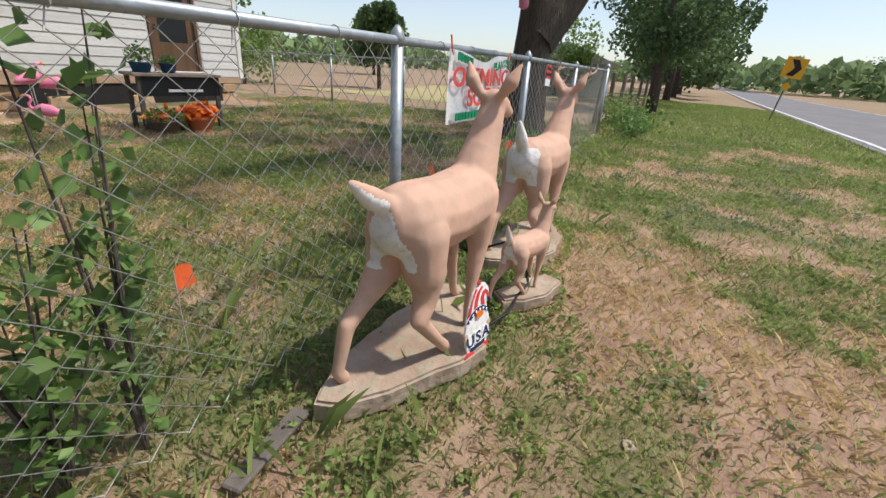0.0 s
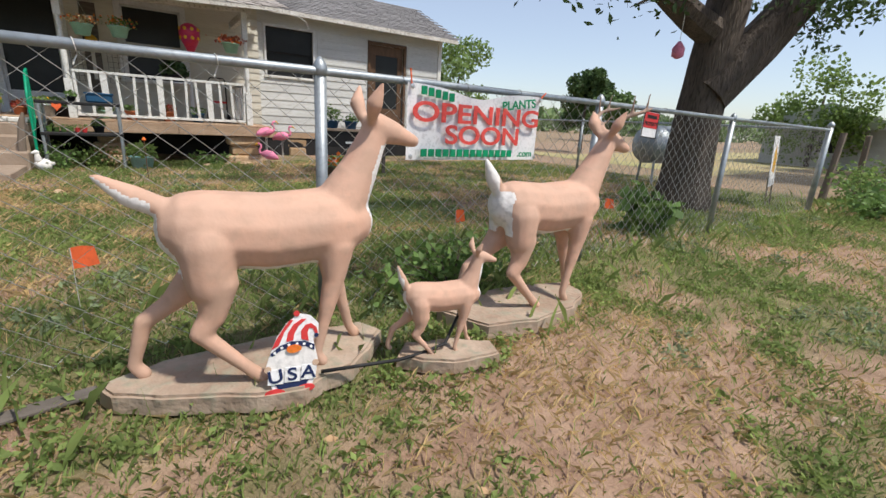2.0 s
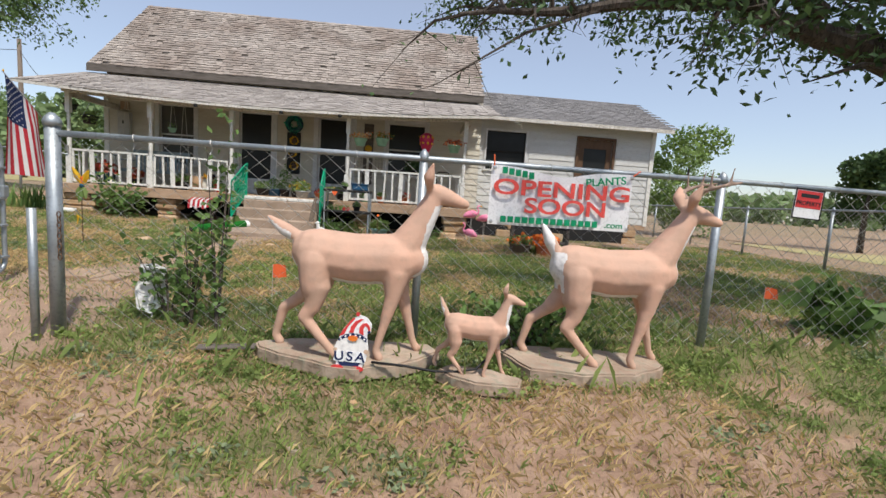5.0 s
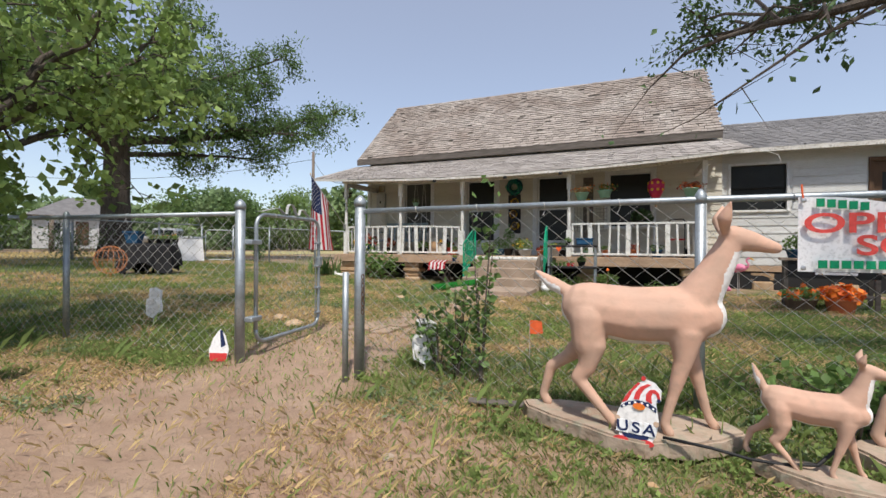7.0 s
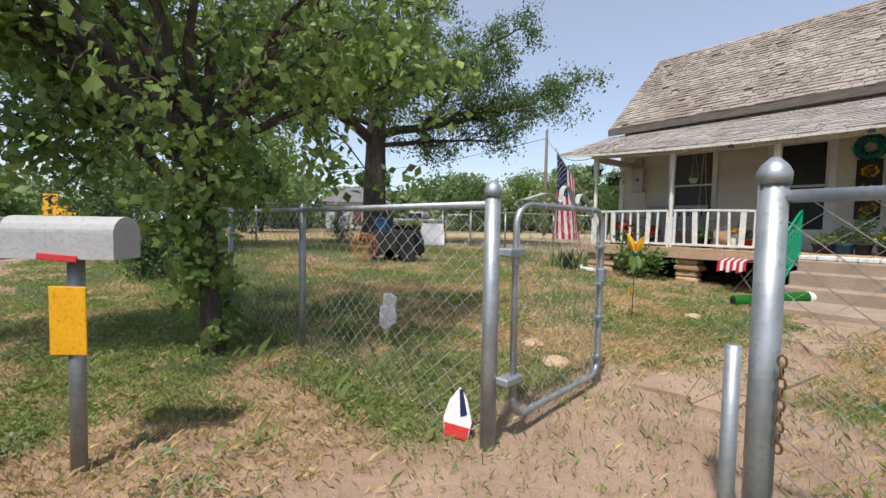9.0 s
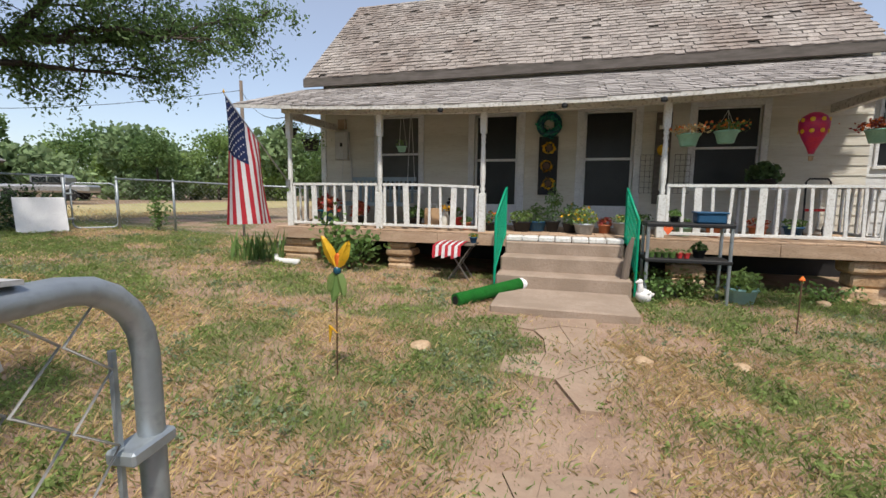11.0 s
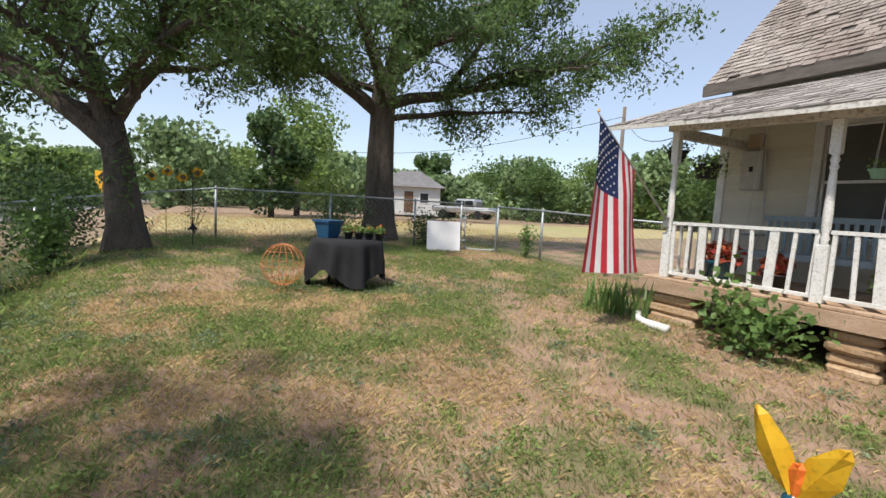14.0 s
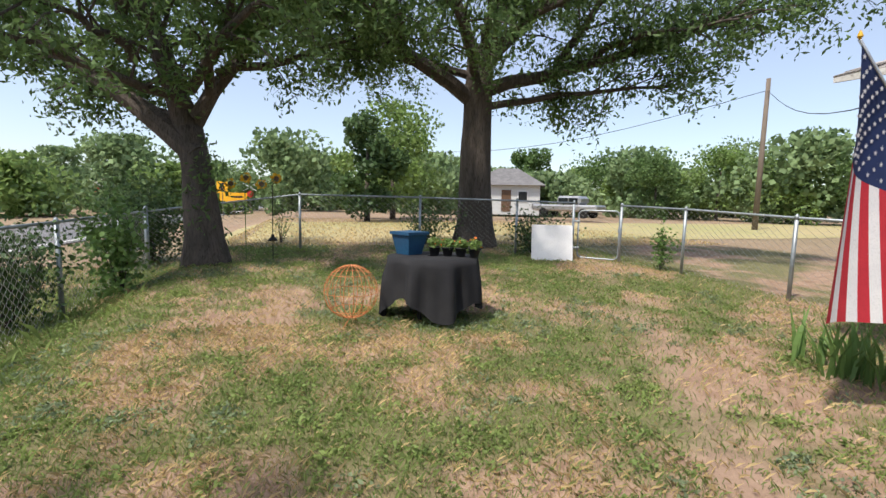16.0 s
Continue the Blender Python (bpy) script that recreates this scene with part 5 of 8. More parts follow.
def far_tree(at, h, w, leaf_mat, seed, trunk_h=None, n=5200, leaf=0.4, label="broad leafy tree in the distance", name="broadleaf_tree"):
    r = random.Random(seed)
    x, y = at
    z = gz(x, y)
    th = trunk_h or h * 0.3
    t = thing(name, label, "tree", (x, y, z), group="distant trees")
    part("trunk", T([(0, 0, -0.3), (0.05 * h * r.uniform(-1, 1), 0, th), (0, 0, h * 0.7)], [0.03 * h, 0.024 * h, 0.008 * h], 9), M["bark"], t, smooth=True)
    leaves = []
    for k in range(int(14 + w)):
        a, u = r.uniform(0, 6.28), r.random()
        cz = th * 0.75 + (h - th * 0.75) * u
        env = w / 2 * math.sin(math.pi * min(1, 0.18 + 0.8 * u)) ** 0.7
        d = env * r.uniform(0.2, 0.95)
        c = Vector((d * math.cos(a), d * math.sin(a), cz))
        cr = w * r.uniform(0.12, 0.22)
        for _ in range(int(n / (14 + w))):
            v = Vector((r.gauss(0, 1), r.gauss(0, 1), r.gauss(0, 0.8))).normalized() * cr * r.random() ** 0.35
            if c.z + v.z < h * 1.05:
                leaves.append(c + v)
    o = new("crown", leaf_mesh("crown", leaves, leaf, leaf_mat, 0.42, 0.7, 0.2, 1.0, seed))
    o.parent = t
    return t


# trees east of the yard and behind the house
for i, (at, h, w, m, th) in enumerate((
    ((16.5, 8.5), 4.6, 4.6, "leaflight", 0.9), ((21, 4.5), 3.6, 2.6, "leafdark", 1.4), ((2.0, 13.5), 7.3, 6.0, "leaflight", 2), ((30, 30), 7, 7, "leaflight", 2), ((44, 22), 6, 7, "leaf", 2),
    ((22.0, -7.6), 7.4, 6.0, "leafdark", 2.8), ((28.0, -7.2), 7.5, 6.5, "leaf", 2.6), ((35.0, -7.4), 8.0, 7.0, "leafdark", 2.6), ((44.0, -7.4), 8.0, 8, "leafdark", 2.0), ((30.0, -1.6), 4.6, 5.0, "leaflight", 1.0), ((56.0, -7.4), 8.5, 9, "leafdark", 2.0), ((70.0, -6.2), 9, 10, "leaf", 2.0),
    ((38, -34), 8.5, 13, "leafdark", 1.0), ((50, -36), 9.0, 14, "leafdark", 1.0), ((64, -40), 9.5, 15, "leaf", 1.0), ((84, -44), 9, 16, "leafdark", 1.0), ((112, -46), 9, 18, "leafdark", 1.0), ((150, -50), 9, 22, "leafdark", 1.0),
)):
    far_tree(at, h, w, M[m], 40 + i, th, 7600 if h > 7 and at[0] < 36 else 4800, 0.17 if abs(at[0]) < 36 else 0.42)
for i, (at, h, w, m, th) in enumerate((
    ((-27, -2.0), 6.4, 4.6, "leafdark", 1.3), ((-31, 0.2), 7.4, 7.0, "leaflight", 1.2), ((-54, 22), 8.0, 8.0, "leaf", 1.2), ((-50, 34), 6.0, 7, "leaflight", 0.8), ((-38, 28), 6.5, 6.5, "leaf", 0.8), ((-36, 34), 7.0, 7, "leaflight", 0.8),
    ((-30, 36), 6.5, 8, "leaflight", 0.8), ((-24, 38), 7.5, 8, "leaf", 1.0), ((-17, 40), 8.0, 8, "leaflight", 1.0), ((-9, 42), 8.0, 9, "leaf", 1.0), ((-3, 40), 7.0, 8, "leaflight", 1.0), ((-60, 10), 7.5, 12, "leafdark", 1.0), ((-62, -6), 7.0, 13, "leaf", 1.0),
    ((-70, -18), 6.5, 14, "leafdark", 0.8), ((-80, -34), 6.5, 16, "leafdark", 0.8), ((-95, -46), 6.5, 18, "leaf", 0.8), ((-100, -62), 7, 20, "leafdark", 0.8), ((-58, 40), 9, 16, "leaf", 1.0), ((-48, 52), 10, 18, "leafdark", 1.0),
)):
    # beyond 40 m dense trees take the leaf with haze in its colour
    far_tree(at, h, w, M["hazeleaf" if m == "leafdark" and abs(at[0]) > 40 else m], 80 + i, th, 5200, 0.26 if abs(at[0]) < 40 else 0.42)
for i in range(26):
    a = radians(100 + i * 5.2)
    d = 62 + 14 * math.sin(i * 2.3)
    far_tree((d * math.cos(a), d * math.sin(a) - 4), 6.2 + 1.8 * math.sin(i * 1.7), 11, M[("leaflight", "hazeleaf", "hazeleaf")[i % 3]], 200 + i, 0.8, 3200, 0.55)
# far woods along the horizon, in the leaf colour paled for haze
wv = []
rw = np.random.default_rng(5)
for k in range(30000):
    a = rw.uniform(0, 2 * np.pi)
    d = rw.uniform(150, 210) + 30 * math.sin(a * 5)
    hgt = (6.5 + 3.0 * noise.noise((math.cos(a) * 9, math.sin(a) * 9, 0)) + 1.5 * noise.noise((math.cos(a) * 30, math.sin(a) * 30, 3))) * rw.random() ** 0.6
    wv.append((d * math.cos(a), d * math.sin(a), hgt))
tagged(new("far_woods", leaf_mesh("far_woods", wv, 2.6, M["hazeleaf"], 0.42, 0.6, 0.1, 1.0, 9)), "belt of trees on the horizon, haze put into the leaf colour", "woods", kind="stuff")

# bushes at the fences
bush("fence_shrub", "dense dark green shrub at the fence corner", (-8.0, -8.75), (0.9, 0.45, 1.25), 2600, M["leafdark"], 0.07, 3, 16)
bush("fence_shrub", "leafy shrub growing through the fence", (-9.3, -8.0), (0.6, 0.4, 1.45), 1500, M["vine"], 0.09, 4, 10)
bush("round_shrub", "dark rounded evergreen shrub by the lane", (-14.0, -8.9), (1.3, 1.1, 1.9), 5200, M["leafdark"], 0.09, 5, 22)
bush("side_shrub", "dark shrub behind the tree at the side fence", (-11.2, 0.1), (0.7, 0.7, 0.95), 1600, M["leafdark"], 0.07, 6, 12)
bush("side_shrub", "shrub at the far side fence", (-12.9, -2.2), (0.6, 0.6, 1.2), 1500, M["leaf"], 0.07, 16, 12)
bush("sapling", "slender leafy sapling in the lawn", (-8.75, 1.75), (0.22, 0.22, 0.85), 420, M["vine"], 0.075, 7, 5)
bush("sapling", "thin bare-stemmed sapling beyond the fence", (-13.6, -5.9), (0.35, 0.35, 1.5), 320, M["leaf"], 0.06, 8, 6)
bush("hibiscus_bush", "leafy green bush growing against the porch", (-2.2, -0.45), (0.5, 0.35, 0.75), 620, M["vine"], 0.10, 9, 9)
bush("vine", "leafy vine climbing the fence by the gate", (2.8, fence_y(2.8) + 0.12), (0.2, 0.10, 0.75), 300, M["vine"], 0.055, 10, 9)
bush("vine", "leafy vine climbing the chain-link fence", (2.62, fence_y(2.6) + 0.2), (0.22, 0.12, 0.5), 200, M["vine"], 0.055, 17, 7)
bush("vine", "flowering weed vine hanging on the fence", (3.0, fence_y(3.0) + 0.08), (0.12, 0.06, 1.25), 190, M["vine"], 0.06, 11, 5)
bush("tall_weed", "tall spiky green weed at the fence foot", (8.1, fence_y(8.1) + 0.3), (0.28, 0.25, 0.42), 180, M["vine"], 0.2, 12, 12)
bush("fence_weeds", "tangle of green weeds past the fence corner", (13.5, -7.9), (0.9, 0.5, 0.55), 900, M["vine"], 0.08, 13, 14)
bush("fence_weeds", "tangle of green weeds past the fence corner", (15.2, -7.4), (0.9, 0.6, 0.75), 900, M["leaflight"], 0.08, 14, 14)
bush("fence_weeds", "low green weeds between the statues and the fence", (5.25, -7.75), (0.5, 0.12, 0.35), 500, M["vine"], 0.06, 15, 12)

# ---------------- grass ----------------


LAWN = (-30.5, 36.5, -13.5, 8.5)
LSTEP = 0.12
lx, ly = np.arange(LAWN[0], LAWN[1], LSTEP), np.arange(LAWN[2], LAWN[3], LSTEP)
LV = np.array([[lushness(a, b) for a in lx] for b in ly])
LZ = np.array([[gz(a, b) for a in lx] for b in ly])
LW = np.array([[trodden(a, b) for a in lx] for b in ly])


def lawn(table, x, y):
    """Looks up a lawn table at places, blending between its cells."""
    fx, fy = (x - LAWN[0]) / LSTEP, (y - LAWN[2]) / LSTEP
    i, j = np.clip(fx.astype(int), 0, len(lx) - 2), np.clip(fy.astype(int), 0, len(ly) - 2)
    u, v = fx - i, fy - j
    return (table[j, i] * (1 - u) + table[j, i + 1] * u) * (1 - v) + (table[j + 1, i] * (1 - u) + table[j + 1, i + 1] * u) * v


def blades(name, n, area, material, label, h, w, bias, seed, lean=0.5):
    """Many thin tapering blades in tufts, thick where the noise is on the given side."""
    r = np.random.default_rng(seed)
    x, y = r.uniform(area[0], area[1], n), r.uniform(area[2], area[3], n)
    near_fence = np.exp(-((y - (FENCE_Y + 0.05 * (x - 2.04))) / 0.6) ** 2)
    k = bias(lawn(LV, x, y), near_fence, x, y)
    bare = ((x > -3.8) & (x < 11.2) & (y > 0.25)) | ((x > 0.5) & (x < 2.2) & (y > -2.3) & (y < 0.1))
    keep = (~bare) & (r.random(n) < (1 - 0.84 * lawn(LW, x, y)) * k)
    zs = lawn(LZ, x, y)
    x, y, z = x[keep], y[keep], zs[keep]
    m = len(x)
    hh = h * r.uniform(0.4, 1.4, m)
    yaw = r.uniform(0, 2 * np.pi, m)
    dx, dy = np.cos(yaw), np.sin(yaw)
    ln = hh * r.uniform(0.1, lean * 2, m)
    ww = w * r.uniform(0.6, 1.4, m)
    p0 = np.stack([x - dy * ww, y + dx * ww, z - 0.005], 1)
    p1 = np.stack([x + dy * ww, y - dx * ww, z - 0.005], 1)
    p2 = np.stack([x + dx * ln * 0.35 - dy * ww * 0.7, y + dy * ln * 0.35 + dx * ww * 0.7, z + hh * 0.6], 1)
    p3 = np.stack([x + dx * ln, y + dy * ln, z + hh * 0.95], 1)
    v = np.stack([p0, p1, p2, p3], 1).reshape(-1, 3)
    i = np.arange(m)[:, None] * 4
    f = np.concatenate([i + [0, 1, 2], i + [1, 3, 2]], 1).reshape(-1, 3)
    return tagged(new(name, raw_mesh(name, v, f, material)), label, "grass", kind="stuff")


AREA = (-13, 14, -12.6, 2.2)
NEAR = (-6.5, 6.5, -10.8, -3.0)
GREEN = lambda v, nf, a, b: np.clip(0.50 + v * 2.0, 0.14, 1)
DRY = lambda v, nf, a, b: np.clip(0.55 - v * 1.2, 0.10, 1) * np.where(b < -8.4, 0.45, 0.75)
blades("green_grass", 360000, AREA, M["grass"], "short uneven green grass and weeds", 0.045, 0.0028, GREEN, 1)
blades("dry_grass", 360000, AREA, M["straw"], "short dry straw-coloured grass", 0.045, 0.0017, DRY, 2, 0.9)
blades("green_grass", 200000, NEAR, M["grass"], "fine green grass and weeds beside the path", 0.03, 0.0024, GREEN, 31, 0.8)
blades("dry_grass", 260000, NEAR, M["straw"], "fine matted dry grass beside the path", 0.038, 0.0013, DRY, 32, 1.0)
blades("green_grass", 90000, (14, 36, -13.2, -6.9), M["grass"], "green verge grass further along the road", 0.075, 0.013, lambda v, nf, a, b: 0.75 + 0 * a, 6)
blades("dry_grass", 60000, (-30, -12.5, -8.5, 8), M["straw"], "dry grass on the far side of the yard", 0.07, 0.012, lambda v, nf, a, b: 0.6 + 0 * a, 8)
blades("tall_grass", 24000, AREA, M["grass"], "taller green grass along the fence foot", 0.17, 0.004, lambda v, nf, a, b: nf * np.where((a > 0.7) & (a < 2.2), 0.05, 0.9), 3)
rg = np.random.default_rng(21)
wc, wgrey = [], []
for _ in range(15000):
    a, b = rg.uniform(-13, 13), rg.uniform(-12.4, 1.0)
    if rg.random() < min(0.8, 0.24 + 0.9 * lushness(a, b)) * (1 - trodden(a, b)) and not (-3.8 < a < 11.2 and b > 0.0) and not (0.4 < a < 2.3 and b > -2.4):
        reach = rg.uniform(0.04, 0.15)
        bed = wgrey if noise.noise((a * 0.9, b * 0.9, 12)) > 0.12 else wc
        for _ in range(int(8 + 230 * reach)):
            q, d = rg.uniform(0, 6.28), reach * rg.random() ** 0.7
            bed.append((a + d * math.cos(q), b + d * math.sin(q), gz(a, b) + rg.uniform(0.005, 0.075) * (1.15 - d / reach)))
for (cx, cy, rx, ry) in ((3.95, -8.2, 0.62, 0.28), (4.78, -8.42, 0.3, 0.17), (5.5, -8.15, 0.6, 0.27)):
    for _ in range(330):
        q = rg.uniform(0, 6.28)
        e = 1.0 + rg.uniform(0.02, 0.22)
        wc.append((cx + rx * e * math.cos(q), cy + ry * e * math.sin(q), gz(cx, cy) + rg.uniform(0.0, 0.075)))
tagged(new("broadleaf_weeds", leaf_mesh("broadleaf_weeds", wc, 0.036, M["grass"], 0.27, 0.5, -0.2, 1.0, 4)), "low broadleaf weeds in rosettes across the lawn", "weeds", kind="stuff")
tagged(new("broadleaf_weeds", leaf_mesh("broadleaf_weeds", wgrey, 0.036, M["greyweed"], 0.25, 0.5, -0.2, 1.0, 14)), "low grey-green weeds in rosettes across the lawn", "weeds", kind="stuff")
dl = [(a, b, gz(a, b) + 0.008) for a, b in zip(rg.uniform(-9, 12, 1500), rg.uniform(-12, -0.6, 1500)) if not (abs(a - 1.4) < 0.9 and b > -2.4)]
tagged(new("fallen_leaves", leaf_mesh("fallen_leaves", dl, 0.045, M["cardboard"], 0.25, 0.15, 0, 1.0, 5)), "scattered dry fallen leaves and bits on the ground", "fallen leaves", kind="stuff")

# ---------------- things: verge ----------------
bx0, bx1, bz0, bz1 = 4.86, 5.91, 0.90, 1.315
ban = thing("banner", "white vinyl banner with red and green lettering tied to the fence", "banner", ((bx0 + bx1) / 2, fence_y(5.4) - 0.055, (bz0 + bz1) / 2), math.degrees(math.atan(0.05)))
BW, BH = (bx1 - bx0), (bz1 - bz0)


def sag(u):
    """How far the banner's upper edge droops, u from 0 to 1 along it."""
    return 0.055 * math.exp(-((u - 0.48) / 0.2) ** 2)


sheet = bmesh.new()
rows, cols = 9, 25
grid = [[sheet.verts.new(((i / (cols - 1) - 0.5) * BW, 0.006 * math.sin(9 * i / cols) - 0.012 * (j / (rows - 1)) * math.exp(-((i / (cols - 1) - 0.48) / 0.2) ** 2), -BH / 2 + j / (rows - 1) * (BH - sag(i / (cols - 1))))) for i in range(cols)] for j in range(rows)]
for j in range(rows - 1):
    for i in range(cols - 1):
        sheet.faces.new((grid[j][i], grid[j][i + 1], grid[j + 1][i + 1], grid[j + 1][i]))
part("vinyl_sheet", sheet, M["banner"], ban, smooth=True)
up = pose(0, -0.022, 0, 90, 0, 0)
text_mesh("OPENING", 0.15, M["signred"], "lettering", ban, pose(-0.0, -0.024, 0.055, 90, 0, 0), 0.0015, "red capital lettering", 1.55)
text_mesh("SOON", 0.15, M["signred"], "lettering", ban, pose(0.03, -0.024, -0.065, 90, 0, 0), 0.0015, "red capital lettering", 1.42)
text_mesh("PLANTS", 0.075, M["signgreen"], "lettering", ban, pose(0.31, -0.024, 0.142, 90, -7, 0), 0.0015, "green capital lettering", 1.15)
text_mesh(".com", 0.062, M["signgreen"], "lettering", ban, pose(0.4, -0.024, -0.165, 90, 0, 0), 0.0015, "green lettering", 1.15)
for i in range(5):
    part("letter_bar", B((-0.45 + 0.048 * i, -0.45 + 0.048 * i + 0.036, -0.026, -0.021, 0.15 - 0.006 * i, 0.195 - 0.006 * i, 0)), M["signgreen"], ban)
for i in range(14):
    part("letter_bar", B((-0.44 + 0.052 * i, -0.44 + 0.052 * i + 0.04, -0.026, -0.021, -0.187, -0.143, 0)), M["signgreen"], ban)
for sx in (-1, 1):
    for sz in (-1, 1):
        part("grommet", L([(0.012, 0), (0.014, 0.004), (0.006, 0.006)], 10, at=(0, 0, 0)), M["silver"], ban).matrix_local = pose(sx * (BW / 2 - 0.02), -0.014, sz * (BH / 2 - 0.02), 90, 0, 0)
part("cord", T([(-BW / 2 + 0.02, -0.01, BH / 2 - 0.02), (-BW / 2 + 0.015, 0.0, BH / 2 + 0.07)], 0.005, 6), M["orange"], ban, "orange tie cord")
part("cord", T([(BW / 2 - 0.02, -0.01, BH / 2 - 0.02), (BW / 2 + 0.05, 0.0, BH / 2 + 0.03)], 0.005, 6), M["orange"], ban, "orange tie cord")

sg = thing("warning_sign", "small red and white warning sign hung on the fence", "sign", (7.36, fence_y(7.36) - 0.035, 1.2), 3, ry=3)
part("panel", B((-0.125, 0.125, -0.003, 0.003, -0.115, 0.115)), M["banner"], sg)
part("panel_red", B((-0.11, 0.11, -0.006, -0.003, -0.03, 0.10)), M["red"], sg)
part("border", B((-0.125, 0.125, -0.006, -0.003, 0.105, 0.115), (-0.125, 0.125, -0.006, -0.003, -0.115, -0.105), (-0.125, -0.115, -0.006, -0.003, -0.115, 0.115), (0.115, 0.125, -0.006, -0.003, -0.115, 0.115)), M["black"], sg)
part("letter_bar", B((-0.075, 0.08, -0.008, -0.006, 0.05, 0.078, 0)), M["black"], sg)
text_mesh("PROPERTY", 0.045, M["black"], "lettering", sg, pose(0, -0.007, 0.005, 90, 0, 0), 0.001, "black capital lettering")

# flat gnome yard sign
gn = thing("gnome_yard_sign", "flat painted wooden gnome yard sign in red, white and blue", "yard sign", (4.03, -8.43, 0.055), -8, rx=-8)


def flat(name, pts, y0, y1, material, parent, label=""):
    bm = bmesh.new()
    v = [bm.verts.new((x, y0, z)) for x, z in pts]
    f = bm.faces.new(v)
    r = bmesh.ops.extrude_face_region(bm, geom=[f])
    for q in [g for g in r["geom"] if isinstance(g, bmesh.types.BMVert)]:
        q.co.y = y1
    bmesh.ops.recalc_face_normals(bm, faces=bm.faces)
    return part(name, bm, material, parent, label)


def ell(cx, cz, rx, rz, n=20, a0=0, a1=2 * math.pi):
    return [(cx + rx * math.cos(a0 + (a1 - a0) * i / n), cz + rz * math.sin(a0 + (a1 - a0) * i / n)) for i in range(n)]


GU = 0.333 / 38


def gno(*pts):
    """Turns outline points in small units, x from the middle and z from the foot, into metres."""
    return [(x * GU, z * GU) for x, z in pts]


flat("backing", gno((-10, 7), (-10.5, 14), (-8.8, 20), (-6, 26.5), (-1.5, 32.5), (4, 36.5), (9, 35), (12.3, 31), (12, 25.5), (9.6, 24), (11.2, 14.5), (10, 7), (7, 0.5), (-8, 0.5)), 0.008, 0.0, M["banner"], gn)
for stripe in (((-8.2, 21.8), (-6, 26.2), (-2, 31.8), (0.2, 34.2), (1.5, 34), (-2.5, 29), (-4.8, 24), (-5.2, 23.2)), ((-2, 24.5), (-1, 28.5), (1.5, 32), (5, 34), (7, 33.8), (3.5, 31), (1.5, 27.5), (1, 24.8)), ((4.5, 24.8), (4.5, 28.5), (6.5, 31), (9, 31.5), (11.2, 29.5), (11.8, 26.5), (10.6, 26.2), (9.6, 29), (8, 29.5), (7.2, 27.5), (7.6, 23.5))):
    flat("hat_stripe", gno(*stripe), 0.0, -0.003, M["red"], gn, "curved red stripe")
flat("pompom", [(x + 3 * GU, z + 36.8 * GU) for x, z in ell(0, 0, 1.3 * GU, 1.3 * GU, 12)], 0.0, -0.006, M["red"], gn)
flat("hat_tip", [(x + 11 * GU, z + 25.8 * GU) for x, z in ell(0, 0, GU, GU, 10)], -0.003, -0.006, M["flagblue"], gn)
flat("hat_band", gno((-8.8, 20), (-4.5, 23.2), (0.5, 24.4), (6, 23.8), (10, 21.5), (9.8, 19), (6, 21.4), (0.5, 22), (-4.5, 21), (-8.2, 18.8)), -0.003, -0.006, M["flagblue"], gn, "navy hat band with white stars")
for sx, sz in ((-7, 20.3), (-4, 22.2), (-1, 23.1), (2.5, 23.1), (5.5, 22.6), (8.4, 21)):
    flat("star", ell(sx * GU, sz * GU, 0.75 * GU, 0.75 * GU, 5), -0.006, -0.008, M["banner"], gn)
flat("beard", gno((-11, 14), (-9.5, 18.5), (-4.5, 21), (0.5, 22), (6, 21.4), (10.5, 18), (11.2, 14.5), (7, 11.8), (0, 10.5), (-8, 11.8)), 0.0, -0.004, M["doewhite"], gn, "white beard")
flat("nose", ell(1 * GU, 21.2 * GU, 3.2 * GU, 1.8 * GU, 16), -0.008, -0.014, M["flower"], gn)
for sx in (-10.3, 10):
    flat("hand", ell(sx * GU, 13 * GU, 1.5 * GU, 1.5 * GU, 12), 0.0, -0.007, M["skin"], gn)
for i, ch in enumerate("USA"):
    flat("letter_rim", [(x * GU, z * GU) for x, z in ((-10.8 + 7 * i, 6), (-4.2 + 7 * i, 5.6), (-4 + 7 * i, 12.4), (-10 + 7 * i, 12.8))], -0.004, -0.007, M["banner"], gn)
    text_mesh(ch, 0.072, M["flagblue"], "lettering", gn, pose((-7.3 + 7 * i) * GU, -0.0085, 9.2 * GU, 90, (-6, 0, 6)[i], 0), 0.001, "star-spangled navy block letter", 1.15)
flat("trousers", gno((-8, 6), (7, 6), (5, 2.6), (-0.5, 2), (-6, 2.6)), 0.0, -0.004, M["flagblue"], gn)
for sx in (-8, 5):
    flat("boot", ell(sx * GU, 1.7 * GU, 4.2 * GU, 1.8 * GU, 14), 0.0, -0.006, M["red"], gn, "red boot")

# cable between the statues
cable = thing("garden_hose", "thin black cable lying over the slabs", "cable", (4.2, -8.4, 0.09))
part("tube", T([(-0.05, 0.0, 0.01), (0.15, -0.04, 0.01), (0.3, -0.02, -0.02), (0.42, 0.0, -0.03), (0.55, -0.02, 0.0), (0.68, 0.06, 0.1), (0.78, 0.2, 0.14), (0.85, 0.4, 0.02), (0.9, 0.55, -0.05)], 0.008, 8), M["black"], cable, smooth=True)
hose = thing("garden_hose", "grey strip of edging lying beside the slab", "edging", (3.2, -8.05, 0.015), 10)
part("strip", B((-0.17, 0.19, -0.035, 0.035, 0.0, 0.022, 0.008)), M["fascia"], hose)


